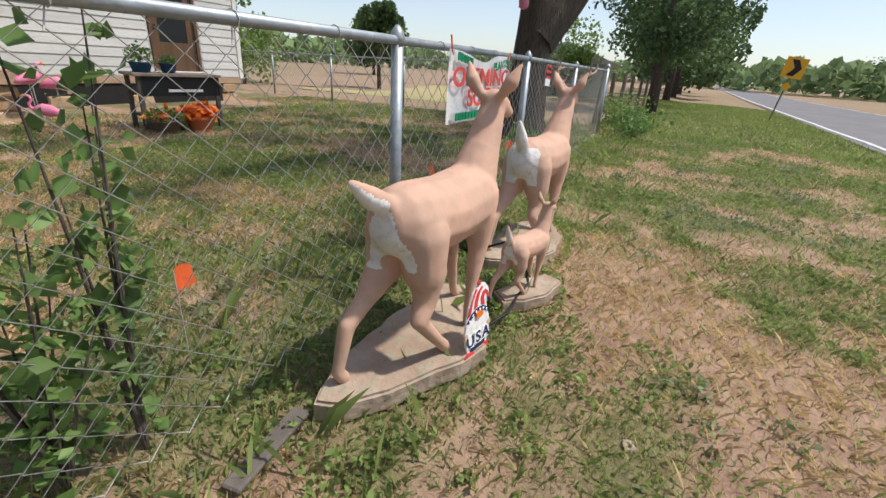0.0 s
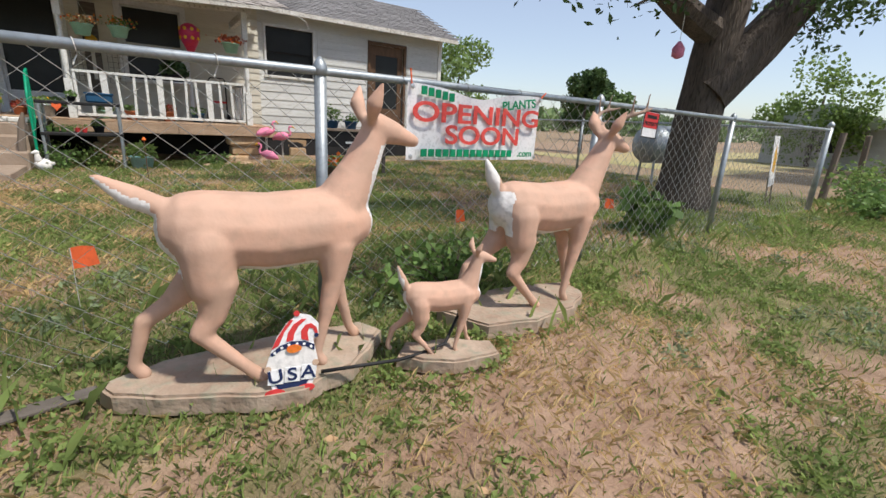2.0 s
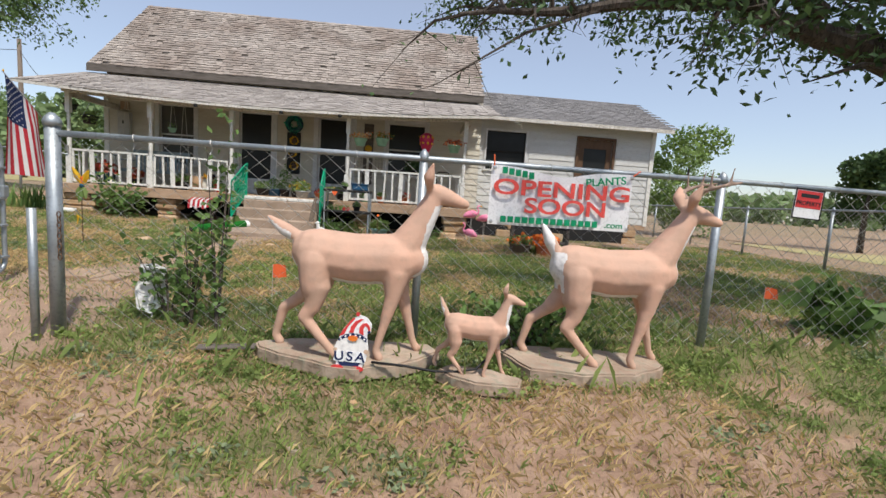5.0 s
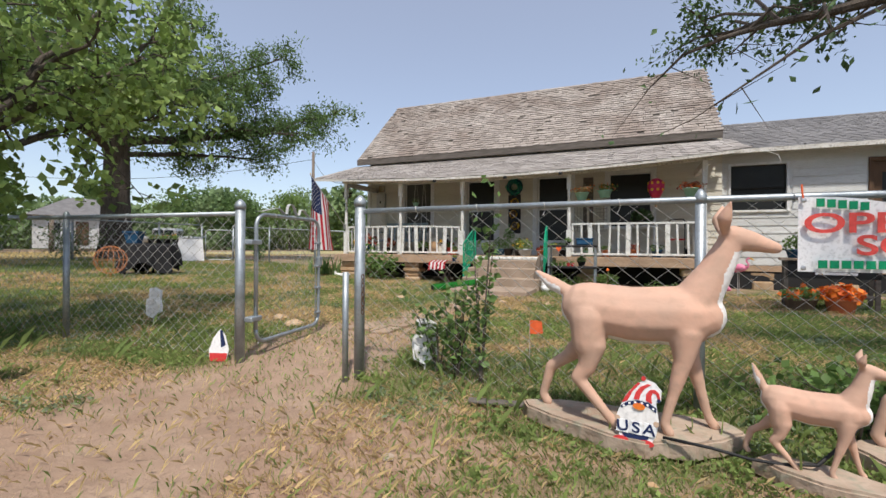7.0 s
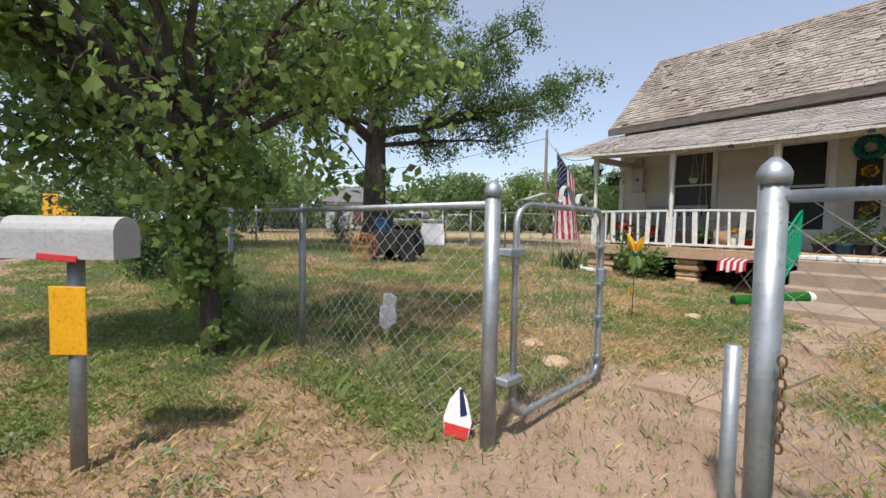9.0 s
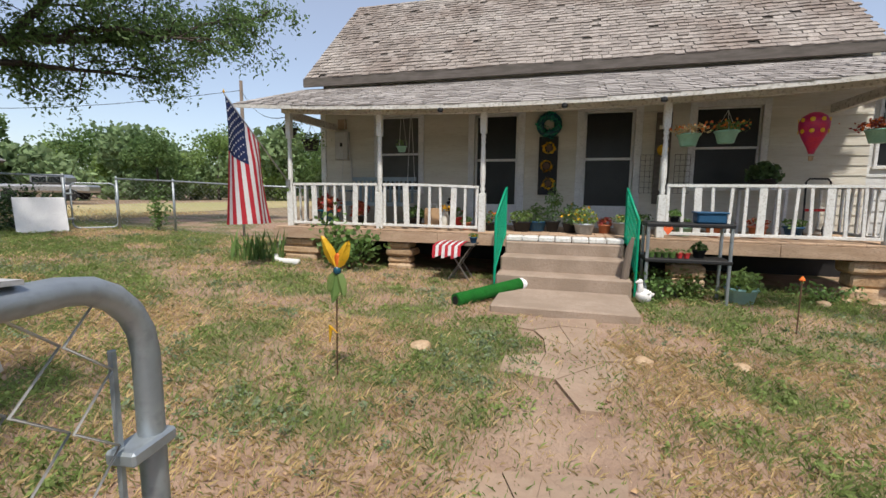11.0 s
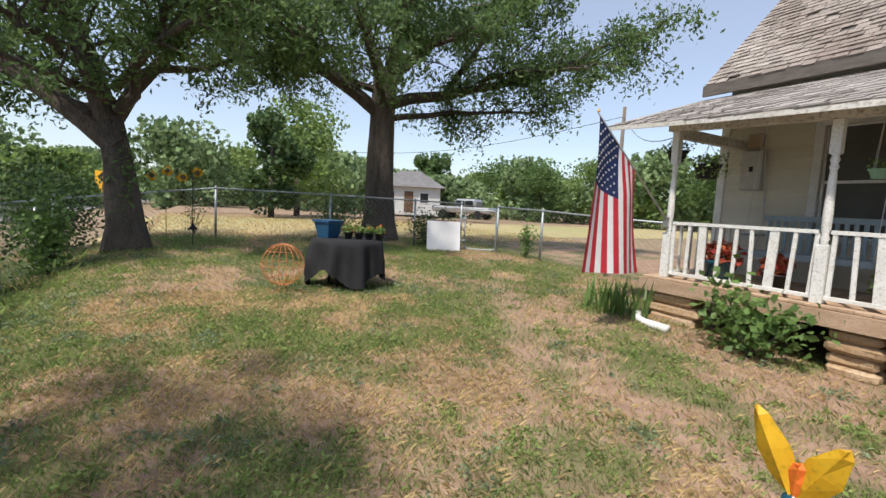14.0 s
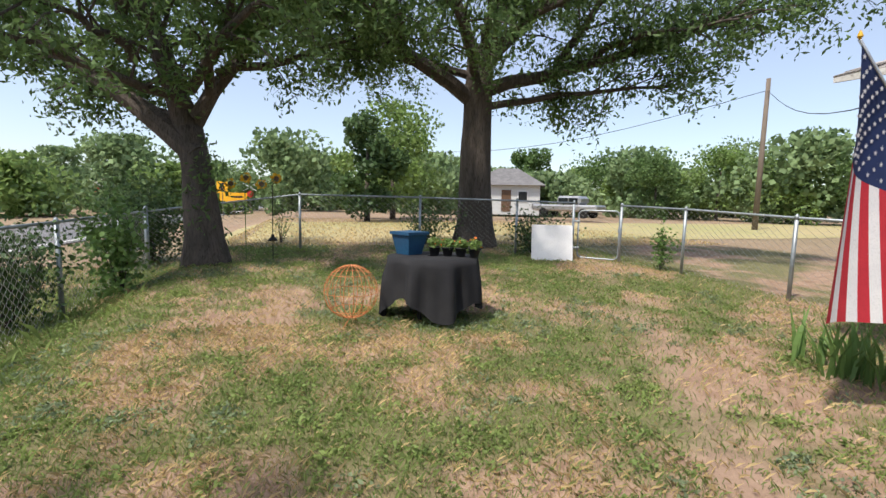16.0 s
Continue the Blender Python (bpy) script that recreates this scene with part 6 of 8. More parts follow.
def marker_flag(x, y, z):
    t = thing("marker_flag", "small fluorescent orange marker flag on a wire", "marker flag", (x, y, gz(x, y)), rng.uniform(-30, 30), group="marker flags")
    part("wire", T([(0, 0, -0.02), (0, 0, z - gz(x, y) + 0.05)], 0.0022, 4), M["wire"], t)
    h = z - gz(x, y)
    bm = bmesh.new()
    v = [bm.verts.new(p) for p in ((0, 0, h - 0.05), (0.05, 0.012, h - 0.055), (0.1, -0.005, h - 0.045), (0.09, 0.005, h + 0.04), (0.045, 0.012, h + 0.05), (0, 0, h + 0.05))]
    bm.faces.new((v[0], v[1], v[4], v[5])), bm.faces.new((v[1], v[2], v[3], v[4]))
    part("pennant", bm, M["orange"], t)


for p in ((3.31, -7.5, 0.43), (7.48, -7.2, 0.42), (5.6, -7.25, 0.42), (-5.5, -7.75, 0.6)):
    marker_flag(*p)


def lion(x, y, rz):
    """White plaster cut-out of a seated animal on a base."""
    t = thing("plaster_ornament", "white painted plaster garden ornament by the gate", "garden ornament", (x, y, gz(x, y) + 0.06), rz, rx=-8, group="gate ornaments")
    edge = [(-0.09, 0.033), (-0.11, 0.15), (-0.11, 0.22), (-0.075, 0.235), (-0.085, 0.35), (-0.005, 0.36), (0.08, 0.325), (0.075, 0.225), (0.105, 0.14), (0.105, 0.08), (0.04, 0.035), (0.0, 0.0)]
    flat("figure", edge, 0.014, -0.014, M["banner"], t)
    for cx, cz, rx, rz_ in ((0.0, 0.29, 0.06, 0.045), (-0.03, 0.18, 0.06, 0.035), (0.04, 0.14, 0.05, 0.05), (-0.04, 0.08, 0.05, 0.035)):
        flat("relief", ell(cx, cz, rx, rz_, 14), -0.014, -0.022, M["doewhite"], t)
    part("stake", T([(0, 0.01, -0.08), (0, 0.01, 0.1)], 0.006, 6), M["white"], t)


lion(2.5, -7.62, 6)
lion(-1.2, -7.3, 12)
gs = thing("gnome_yard_sign", "second red, white and blue yard sign at the gate post", "yard sign", (0.66, -7.98, gz(0.66, -7.98)), 20, rx=-8)
flat("backing", [(-0.07, 0.0), (0.07, 0.0), (0.09, 0.1), (0.05, 0.22), (0.0, 0.28), (-0.06, 0.2), (-0.09, 0.09)], 0.008, 0.0, M["banner"], gs)
flat("skirt", [(-0.07, 0.0), (0.07, 0.0), (0.08, 0.07), (-0.08, 0.07)], 0.0, -0.004, M["red"], gs)
flat("hat_band", [(0.02, 0.12), (0.06, 0.14), (0.02, 0.27), (0.0, 0.27)], 0.0, -0.004, M["flagblue"], gs)

# chain on the gate post
chain = thing("hanging_chain", "rusty chain hanging on the gate post", "chain", (2.1, -7.9, 0.45))
for i in range(9):
    o = part("link", T([(0.012 * math.cos(a), 0, 0.02 * math.sin(a)) for a in np.linspace(0, 2 * math.pi, 9)], 0.004, 5), M["brown"], chain)
    o.matrix_local = pose(0.0, 0, 0.34 - 0.034 * i, 0, 0, 90 * (i % 2))

# mailbox
mb = thing("mailbox", "grey metal mailbox with red flag on a galvanised post", "mailbox", (-0.2, -9.62, gz(-0.2, -9.62)), 52)
part("post", T([(0, 0, -0.05), (0.01, 0, 1.03)], 0.034, 12), M["galv"], mb, smooth=True)
bm = bmesh.new()
prof = [(-0.09, 0), (0.09, 0), (0.09, 0.12)] + [(0.09 * math.cos(a), 0.12 + 0.075 * math.sin(a)) for a in np.linspace(0.2, math.pi - 0.2, 9)] + [(-0.09, 0.12)]
a = [bm.verts.new((-0.27, y, 1.03 + z)) for y, z in prof]
b = [bm.verts.new((0.25, y, 1.03 + z)) for y, z in prof]
for i in range(len(prof)):
    bm.faces.new((a[i], a[(i + 1) % len(prof)], b[(i + 1) % len(prof)], b[i]))
bm.faces.new(a[::-1]), bm.faces.new(b)
part("box", bm, M["mailbox"], mb)
part("door", B((-0.282, -0.268, -0.095, 0.095, 1.02, 1.215)), M["mailbox"], mb)
part("flag", B((-0.16, 0.02, -0.103, -0.095, 1.04, 1.07)), M["red"], mb).matrix_local = pose(0, 0, -0.02, 0, 4, 0)
part("number_plate", B((-0.085, 0.085, -0.046, -0.038, 0.58, 0.9)), M["amber"], mb, "blank amber plate")

# parked car
car = thing("parked_car", "teal compact sport utility car parked on the dirt drive", "car", (-0.75, -11.62, gz(-0.75, -11.6) + 0.02), 4.5)
CW = 0.86
side_prof = [(-2.12, 0.36), (-2.15, 0.75), (-2.05, 1.0), (-1.85, 1.50), (-1.6, 1.60), (-0.6, 1.66), (0.15, 1.62), (0.85, 1.07), (1.6, 0.97), (2.02, 0.84), (2.12, 0.6), (2.08, 0.34), (1.72, 0.32), (1.62, 0.55), (1.38, 0.70), (1.14, 0.66), (1.0, 0.5), (0.96, 0.3), (-0.86, 0.3), (-0.9, 0.5), (-1.08, 0.66), (-1.3, 0.70), (-1.52, 0.6), (-1.64, 0.36)]
bm = bmesh.new()
rings = []
for f, inset in ((-1, 0.06), (-0.96, 0.0), (0.96, 0.0), (1, 0.06)):
    ring = []
    for x, z in side_prof:
        tumble = 0.0 if z < 1.0 else 0.17 * (z - 1.0) / 0.66
        ring.append(bm.verts.new((x * (1 - inset * 0.2), f * CW - math.copysign(tumble, f), z - inset * 0.2 * (z > 1))))
    rings.append(ring)
n = len(side_prof)
for r1, r2 in zip(rings, rings[1:]):
    for i in range(n):
        bm.faces.new((r1[i], r1[(i + 1) % n], r2[(i + 1) % n], r2[i]))
bm.faces.new(rings[0][::-1]), bm.faces.new(rings[-1])
bmesh.ops.recalc_face_normals(bm, faces=bm.faces)
bmesh.ops.bevel(bm, geom=[e for e in bm.edges if len(e.link_faces) == 2 and e.calc_face_angle() > 0.35], offset=0.035, segments=3, affect="EDGES")
part("body", bm, M["carpaint"], car, smooth=True)
for s in (1, -1):
    for pts in ([(-1.75, 1.08), (-1.0, 1.08), (-1.0, 1.5), (-1.6, 1.48)], [(-0.93, 1.08), (-0.12, 1.08), (-0.12, 1.53), (-0.93, 1.52)], [(-0.05, 1.08), (0.72, 1.08), (0.18, 1.5), (-0.05, 1.52)]):
        bm = bmesh.new()
        v = [bm.verts.new((x, s * (CW + 0.006 - 0.17 * max(0, z - 1.0) / 0.66), z)) for x, z in pts]
        bm.faces.new(v)
        bmesh.ops.solidify(bm, geom=bm.faces[:], thickness=0.012)
        part("side_window", bm, M["carglass"], car)
    mr = L([(0.02, -0.1), (0.07, -0.09), (0.085, 0), (0.07, 0.09), (0.02, 0.1)], 12)
    o = part("mirror", mr, M["carpaint"], car, smooth=True)
    o.matrix_local = pose(0.62, s * (CW + 0.13), 1.1, 90, 0, 0) @ Matrix.Diagonal((0.8, 1, 1.1, 1))
    part("mirror_arm", B((0.58, 0.64, min(s * CW, s * (CW + 0.08)), max(s * CW, s * (CW + 0.08)), 1.05, 1.09)), M["black"], car)
    part("door_handle", B((-0.25, -0.08, min(s * (CW - 0.01), s * (CW + 0.03)), max(s * (CW - 0.01), s * (CW + 0.03)), 0.93, 0.97)), M["carpaint"], car)
    part("headlight", B((1.85, 2.06, min(s * 0.5, s * 0.8), max(s * 0.5, s * 0.8), 0.66, 0.8, 0.03)), M["silver"], car)
    part("door_seam", B((-0.1, -0.092, min(s * (CW - 0.008), s * (CW + 0.002)), max(s * (CW - 0.008), s * (CW + 0.002)), 0.36, 1.06, 0)), M["black"], car)
    part("door_seam", B((0.78, 0.788, min(s * (CW - 0.008), s * (CW + 0.002)), max(s * (CW - 0.008), s * (CW + 0.002)), 0.36, 1.0, 0)), M["black"], car)
    for wx in (1.36, -1.27):
        w = part("wheel", L([(0.2, -0.09), (0.31, -0.1), (0.335, -0.06), (0.335, 0.06), (0.31, 0.1), (0.2, 0.09)], 28), M["rubber"], car, smooth=True)
        w.matrix_local = pose(wx, s * 0.77, 0.335, 90, 0, 0)
        part("rim", L([(0.02, -0.092), (0.06, -0.1), (0.19, -0.07), (0.2, 0.08), (0.03, 0.08)], 10), M["silver"], w)
ws = bmesh.new()
v = [ws.verts.new(p) for p in ((0.82, -0.74, 1.1), (0.82, 0.74, 1.1), (0.2, 0.6, 1.58), (0.2, -0.6, 1.58))]
ws.faces.new(v)
bmesh.ops.solidify(ws, geom=ws.faces[:], thickness=-0.015)
bmesh.ops.translate(ws, vec=(0.035, 0, 0.03), verts=ws.verts)
part("windscreen", ws, M["carglass"], car)

# road signs


def post_sign(name, label, x, y, h, parts, rz=0.0, lean=0.0):
    t = thing(name, label, "road sign", (x, y, gz(x, y)), rz, ry=lean, group="road signs")
    part("post", T([(0, 0, -0.1), (0, 0, h)], 0.03, 6), M["postwood"], t)
    for nm, pts, y0, m in parts:
        flat(nm, pts, y0, y0 - 0.012, M[m], t)
    return t


def dia(c, r):
    return [(0, c - r), (r, c), (0, c + r), (-r, c)]


def sq(c, r):
    return [(-r, c - r), (r, c - r), (r, c + r), (-r, c + r)]


post_sign("chevron_sign", "yellow chevron road sign on a leaning post", 25.7, -11.9, 2.4, [("panel", sq(2.05, 0.38), -0.03, "amber"), ("arrow", [(-0.2, 1.75), (0.05, 1.75), (0.25, 2.05), (0.05, 2.35), (-0.2, 2.35), (0.0, 2.05)], -0.045, "black"), ("panel", dia(1.35, 0.18), -0.03, "amber")], -80, 8)
post_sign("chevron_sign", "yellow chevron and round warning signs at the bend", -40, -11.7, 3.0, [("panel", sq(2.5, 0.45), -0.03, "amber"), ("arrow", [(0.25, 2.15), (0.0, 2.15), (-0.25, 2.5), (0.0, 2.85), (0.25, 2.85), (0.0, 2.5)], -0.045, "black"), ("panel_round", ell(0.5, 1.7, 0.42, 0.42), -0.03, "amber")], 68)
post_sign("arrow_sign", "wide yellow arrow sign at the road bend", -42, -11.2, 2.1, [("panel", [(-1.2, 1.4), (1.2, 1.4), (1.2, 2.1), (-1.2, 2.1)], -0.03, "amber"), ("arrow", [(-0.9, 1.75), (-0.5, 1.5), (-0.5, 1.68), (0.8, 1.68), (0.8, 1.82), (-0.5, 1.82), (-0.5, 2.0)], -0.045, "black")], 68)
post_sign("crossing_sign", "white crossed boards on a railway crossing post", -60, -12.0, 3.6, [("panel", [(-0.9, 2.6), (-0.7, 2.6), (0.9, 3.5), (0.7, 3.5)], -0.03, "banner"), ("panel", [(0.9, 2.6), (0.7, 2.6), (-0.9, 3.5), (-0.7, 3.5)], -0.05, "banner"), ("panel_round", ell(0, 2.2, 0.4, 0.4), -0.03, "red")], 75)
post_sign("crossing_sign", "white crossed boards on a railway crossing post", -58, -27.0, 3.6, [("panel", [(-0.9, 2.6), (-0.7, 2.6), (0.9, 3.5), (0.7, 3.5)], -0.03, "banner"), ("panel", [(0.9, 2.6), (0.7, 2.6), (-0.9, 3.5), (-0.7, 3.5)], -0.05, "banner"), ("panel_round", ell(0, 2.2, 0.4, 0.4), -0.03, "red")], 75)
post_sign("back_of_sign", "grey back of a road sign across the road", 44, -24.5, 2.6, [("panel", sq(2.1, 0.45), -0.03, "slab")], -80)


def utility_pole(x, y, h, lean=0):
    t = thing("utility_pole", "grey weathered wooden utility pole", "utility pole", (x, y, gz(x, y)), ry=lean, group="utility poles")
    part("pole", T([(0, 0, -0.2), (0, 0, h)], [0.16, 0.11], 10), M["postwood"], t, smooth=True)
    return t


utility_pole(-20.9, 19.8, 8.6)
utility_pole(-30, 5.6, 2.4)
wr = thing("overhead_wire", "thin overhead wire sagging from the pole to the trees", "wire", (-20.9, 19.8, 8.5))
part("wire", T([(-22 * i / 10, -14 * i / 10, -3.0 * math.sin(math.pi * i / 10) * 0.35 - 0.2 * i) for i in range(11)], 0.018, 5), M["black"], wr)
part("wire", T([(16.8 * i / 10, -17.6 * i / 10, -1.0 * math.sin(math.pi * i / 10) - 0.5 * i) for i in range(11)], 0.014, 5), M["black"], wr)

# far neighbours
fh = thing("far_house", "small white cottage with grey hip roof across the lane", "house", (-43, 14.2, gz(-43, 14.2) + 0.5), 62)
part("wall", B((-3.2, 3.2, -3, 3, -0.3, 2.6, 0)), M["siding"], fh)
rf = bmesh.new()
v = [rf.verts.new(p) for p in ((-3.7, -3.5, 2.5), (3.7, -3.5, 2.5), (3.7, 3.5, 2.5), (-3.7, 3.5, 2.5), (-1, 0, 4.3), (1, 0, 4.3))]
for f in ((0, 1, 5, 4), (1, 2, 5), (2, 3, 4, 5), (3, 0, 4), (3, 2, 1, 0)):
    rf.faces.new([v[i] for i in f])
part("roof", rf, M["wingroof"], fh)
for wx in (-1.8, 1.6):
    w = part("window", B((wx - 0.5, wx + 0.5, -3.05, -3.0, 0.9, 2.0)), M["trim"], fh)
    part("pane", B((wx - 0.4, wx + 0.4, -3.07, -3.04, 1.0, 1.9, 0)), M["glass_dark"], w)
w = part("window", B((3.0, 3.05, -0.9, 0.1, 0.9, 2.0)), M["trim"], fh)
part("pane", B((3.04, 3.07, -0.8, 0.0, 1.0, 1.9, 0)), M["glass_dark"], w)
part("door", B((-0.4, 0.5, -3.05, -3.0, 0.0, 2.05)), M["brown"], fh)
fh2 = thing("far_house", "low white house with pale metal roof past the yard", "house", (33.0, -1.6, gz(33, -1.6)), 8)
part("wall", B((-3, 5, -2.4, 2.4, -0.3, 1.9, 0)), M["siding"], fh2)
rf = bmesh.new()
v = [rf.verts.new(p) for p in ((-3.5, -2.9, 1.8), (5.5, -2.9, 1.8), (5.5, 2.9, 1.8), (-3.5, 2.9, 1.8), (-3.5, 0, 2.9), (5.5, 0, 2.9))]
for f in ((0, 1, 5, 4), (1, 2, 5), (2, 3, 4, 5), (3, 0, 4), (3, 2, 1, 0)):
    rf.faces.new([v[i] for i in f])
part("roof", rf, M["trim"], fh2)
w = part("window", B((-3.05, -3.0, -0.8, 0.3, 0.6, 1.5)), M["trim"], fh2)
part("pane", B((-3.07, -3.04, -0.7, 0.2, 0.7, 1.4, 0)), M["glass_dark"], w)
tk = thing("pickup_truck", "old silver pickup truck parked by the far lane", "truck", (-31, 13.7, gz(-31, 13.7) + 0.25), 32)
part("body", B((-2.6, 2.6, -0.95, 0.95, 0.5, 1.0, 0.12)), M["silver"], tk)
part("cab", B((-0.6, 1.3, -0.85, 0.85, 1.0, 1.65, 0.22)), M["silver"], tk)
part("side_window", B((-0.4, 0.35, -0.875, -0.84, 1.12, 1.5, 0.02)), M["carglass"], tk)
part("side_window", B((0.42, 1.1, -0.875, -0.84, 1.12, 1.5, 0.02)), M["carglass"], tk)
part("tailgate", B((-2.66, -2.58, -0.9, 0.9, 0.55, 1.05, 0.03)), M["silver"], tk)
for wx in (-1.6, 1.6):
    for s in (-1, 1):
        w = part("wheel", L([(0.2, -0.1), (0.36, -0.1), (0.36, 0.1), (0.2, 0.1)], 18), M["rubber"], tk)
        w.matrix_local = pose(wx, s * 0.86, 0.38, 90, 0, 0)
tank = thing("fuel_tank", "horizontal silver steel tank on legs beyond the tree", "tank", (13.2, -4.4, gz(13.2, -4.4)), 70)
o = part("shell", L([(0.1, -0.75), (0.33, -0.66), (0.4, -0.55), (0.4, 0.55), (0.33, 0.66), (0.1, 0.75)], 20), M["galv"], tank, smooth=True)
o.matrix_local = pose(0, 0, 0.85, 90, 0, 0)
for sx in (-0.25, 0.25):
    for sy in (-0.45, 0.45):
        part("leg", T([(sx, sy, -0.05), (sx * 0.8, sy, 0.65)], 0.025, 8), M["galv"], tank)
sheetw = thing("leaning_sign", "white weathered sheet sign with yellow paint by the tree", "sign", (12.2, -6.9, gz(12.2, -6.9)), 14, rx=-5)
part("panel", B((-0.3, 0.3, -0.006, 0.006, 0.35, 1.15)), M["banner"], sheetw)
for sx in (-0.27, 0.27):
    part("leg", T([(sx, 0.01, -0.03), (sx, 0.01, 0.5)], 0.012, 6), M["postwood"], sheetw)
flat("paint_patch", [(-0.15, 0.6), (0.1, 0.55), (0.2, 0.8), (0.05, 1.0), (-0.12, 0.9)], -0.006, -0.009, M["yellow"], sheetw)
for i, fx in enumerate((14.6, 16.4, 18.2, 20.4, 22.8, 25.4)):
    t = thing("old_fence_post", "leaning grey wooden fence post past the corner", "fence post", (fx, -6.9 - 0.02 * i, gz(fx, -7)), ry=8 * (-1) ** i, group="old fence posts")
    part("post", T([(0, 0, -0.1), (0, 0, 1.3)], [0.07, 0.055], 8), M["postwood"], t)

# flag on the porch post
fl = thing("house_flag", "striped national flag hanging from a slanted pole on the porch post", "flag", (-3.6, -0.06, 1.62))
tip = Vector((0.08, -1.62, 1.24))
part("pole", T([(0, 0, 0), tip], [0.014, 0.011], 10), M["silver"], fl, smooth=True)
part("bracket", B((-0.03, 0.03, -0.05, 0.0, -0.08, 0.06)), M["silver"], fl)
part("finial", L([(0.004, 0), (0.018, 0.02), (0.01, 0.045), (0.003, 0.06)], 10, at=tuple(tip)), M["yellow"], fl)
pd = tip.normalized()
FH, FL = 0.95, 2.0
anchor = tip * 0.985


def flag_point(u, v):
    """u runs down the pole along the hoist, v along the hanging fly."""
    p = anchor - pd * (u * FH)
    fold = 0.055 * math.sin(2.0 + u * 7.5 + v * 1.5) * min(1, v * 3)
    gather = 0.30 * u * v
    return p + Vector((fold + 0.12 * v * v, 0.16 * u * v - 0.20 * v * v * (1 - u), -v * FL * (0.94 - 0.27 * u)))


def flag_patch(u0, u1, v0, v1, nu, nv, lift=0.0):
    bm = bmesh.new()
    g = [[bm.verts.new(flag_point(u0 + (u1 - u0) * i / nu, v0 + (v1 - v0) * j / nv) + Vector((lift, 0, 0))) for j in range(nv + 1)] for i in range(nu + 1)]
    for i in range(nu):
        for j in range(nv):
            bm.faces.new((g[i][j], g[i + 1][j], g[i + 1][j + 1], g[i][j + 1]))
    return bm


for i in range(13):
    part("stripe", flag_patch(i / 13, (i + 1) / 13, 0.42 if i < 7 else 0.0, 1.0, 2, 22), M["flagred"] if i % 2 == 0 else M["flagwhite"], fl, smooth=True)
part("canton", flag_patch(0, 7 / 13, 0, 0.42, 8, 12), M["flagblue"], fl, "navy star field", smooth=True)
for side_lift in (0.006, -0.006):
    for i in range(9):
        for j in range(6 if i % 2 == 0 else 5):
            u = (i + 0.7) / 10 * 7 / 13
            v = (j + (0.5 if i % 2 == 0 else 1.0)) / 6 * 0.42
            c = flag_point(u, v) + Vector((side_lift, 0, 0))
            bm = bmesh.new()
            ring = [bm.verts.new(c + Vector((0, (0.022 if k % 2 == 0 else 0.009) * math.sin(k * math.pi / 5), (0.022 if k % 2 == 0 else 0.009) * math.cos(k * math.pi / 5)))) for k in range(10)]
            bm.faces.new(ring)
            part("star", bm, M["flagwhite"], fl)

# ---------------- things: yard ----------------


def cut_leafs(t, name, centres, size, m, seed, spread=0.35, droop=0.1, long=1.0):
    o = new(name, leaf_mesh(name, centres, size, M[m], spread, 0.55, droop, long, seed))
    o.parent = t
    return o


def pot_bm(r0, r1, h, lip=0.012):
    return L([(r0 * 0.96, 0), (r0, 0.004), (r1 * 0.97, h * 0.85), (r1 + lip, h * 0.86), (r1 + lip, h), (r1 - 0.004, h), (r1 - 0.012, h * 0.8)], 20)


def potted(x, y, z, r, h, pot_mat, plant_mat, n, ph, label, size=0.045, flowers=None, fl_n=0, seed=1, spread=1.0, name="potted_plant", group="potted plants"):
    rr = random.Random(seed)
    t = thing(name, label, "potted plant", (x, y, z), rr.uniform(0, 360), group=group)
    part("pot", pot_bm(r * 0.75, r, h), M[pot_mat], t, smooth=True)
    part("soil", L([(r * 0.3, h * 0.80), (r * 0.93, h * 0.84), (r * 0.2, h * 0.86)], 14), M["fascia"], t)
    pts = []
    for _ in range(n):
        a, d = rr.uniform(0, 6.28), r * spread * rr.random() ** 0.6 * 1.25
        pts.append((d * math.cos(a), d * math.sin(a), h * 0.85 + ph * rr.random() ** 0.8 * (1.15 - 0.5 * d / (r * spread * 1.3))))
    cut_leafs(t, "foliage", pts, size, plant_mat, seed)
    st = bmesh.new()
    for k in range(5):
        a = rr.uniform(0, 6.28)
        T([(0, 0, h * 0.8), (r * 0.5 * math.cos(a), r * 0.5 * math.sin(a), h + ph * 0.7)], 0.004, 4, st)
    part("stem", st, M["vine"], t)
    if flowers:
        fp = [(p[0], p[1], p[2] + 0.02) for p in rr.sample(pts, min(fl_n, len(pts)))]
        cut_leafs(t, "blossom", fp, size * 0.9, flowers, seed + 1, 0.5, -0.2)
    return t


# turf roll
tr = thing("turf_roll", "rolled green artificial turf with a white label band", "turf roll", (0.06, -2.0, 0.0), 51)
roll_z = gz(0.3, -1.6) + 0.075
part("roll", T([(0, 0, roll_z), (1.62, 0, roll_z + 0.12)], 0.085, 20), M["turf"], tr)
part("label_band", T([(1.10, 0, roll_z + 0.0815), (1.26, 0, roll_z + 0.0933)], 0.0875, 20), M["banner"], tr, "white paper band")
part("core", T([(-0.004, 0, roll_z), (0.02, 0, roll_z)], 0.055, 16), M["black"], tr)

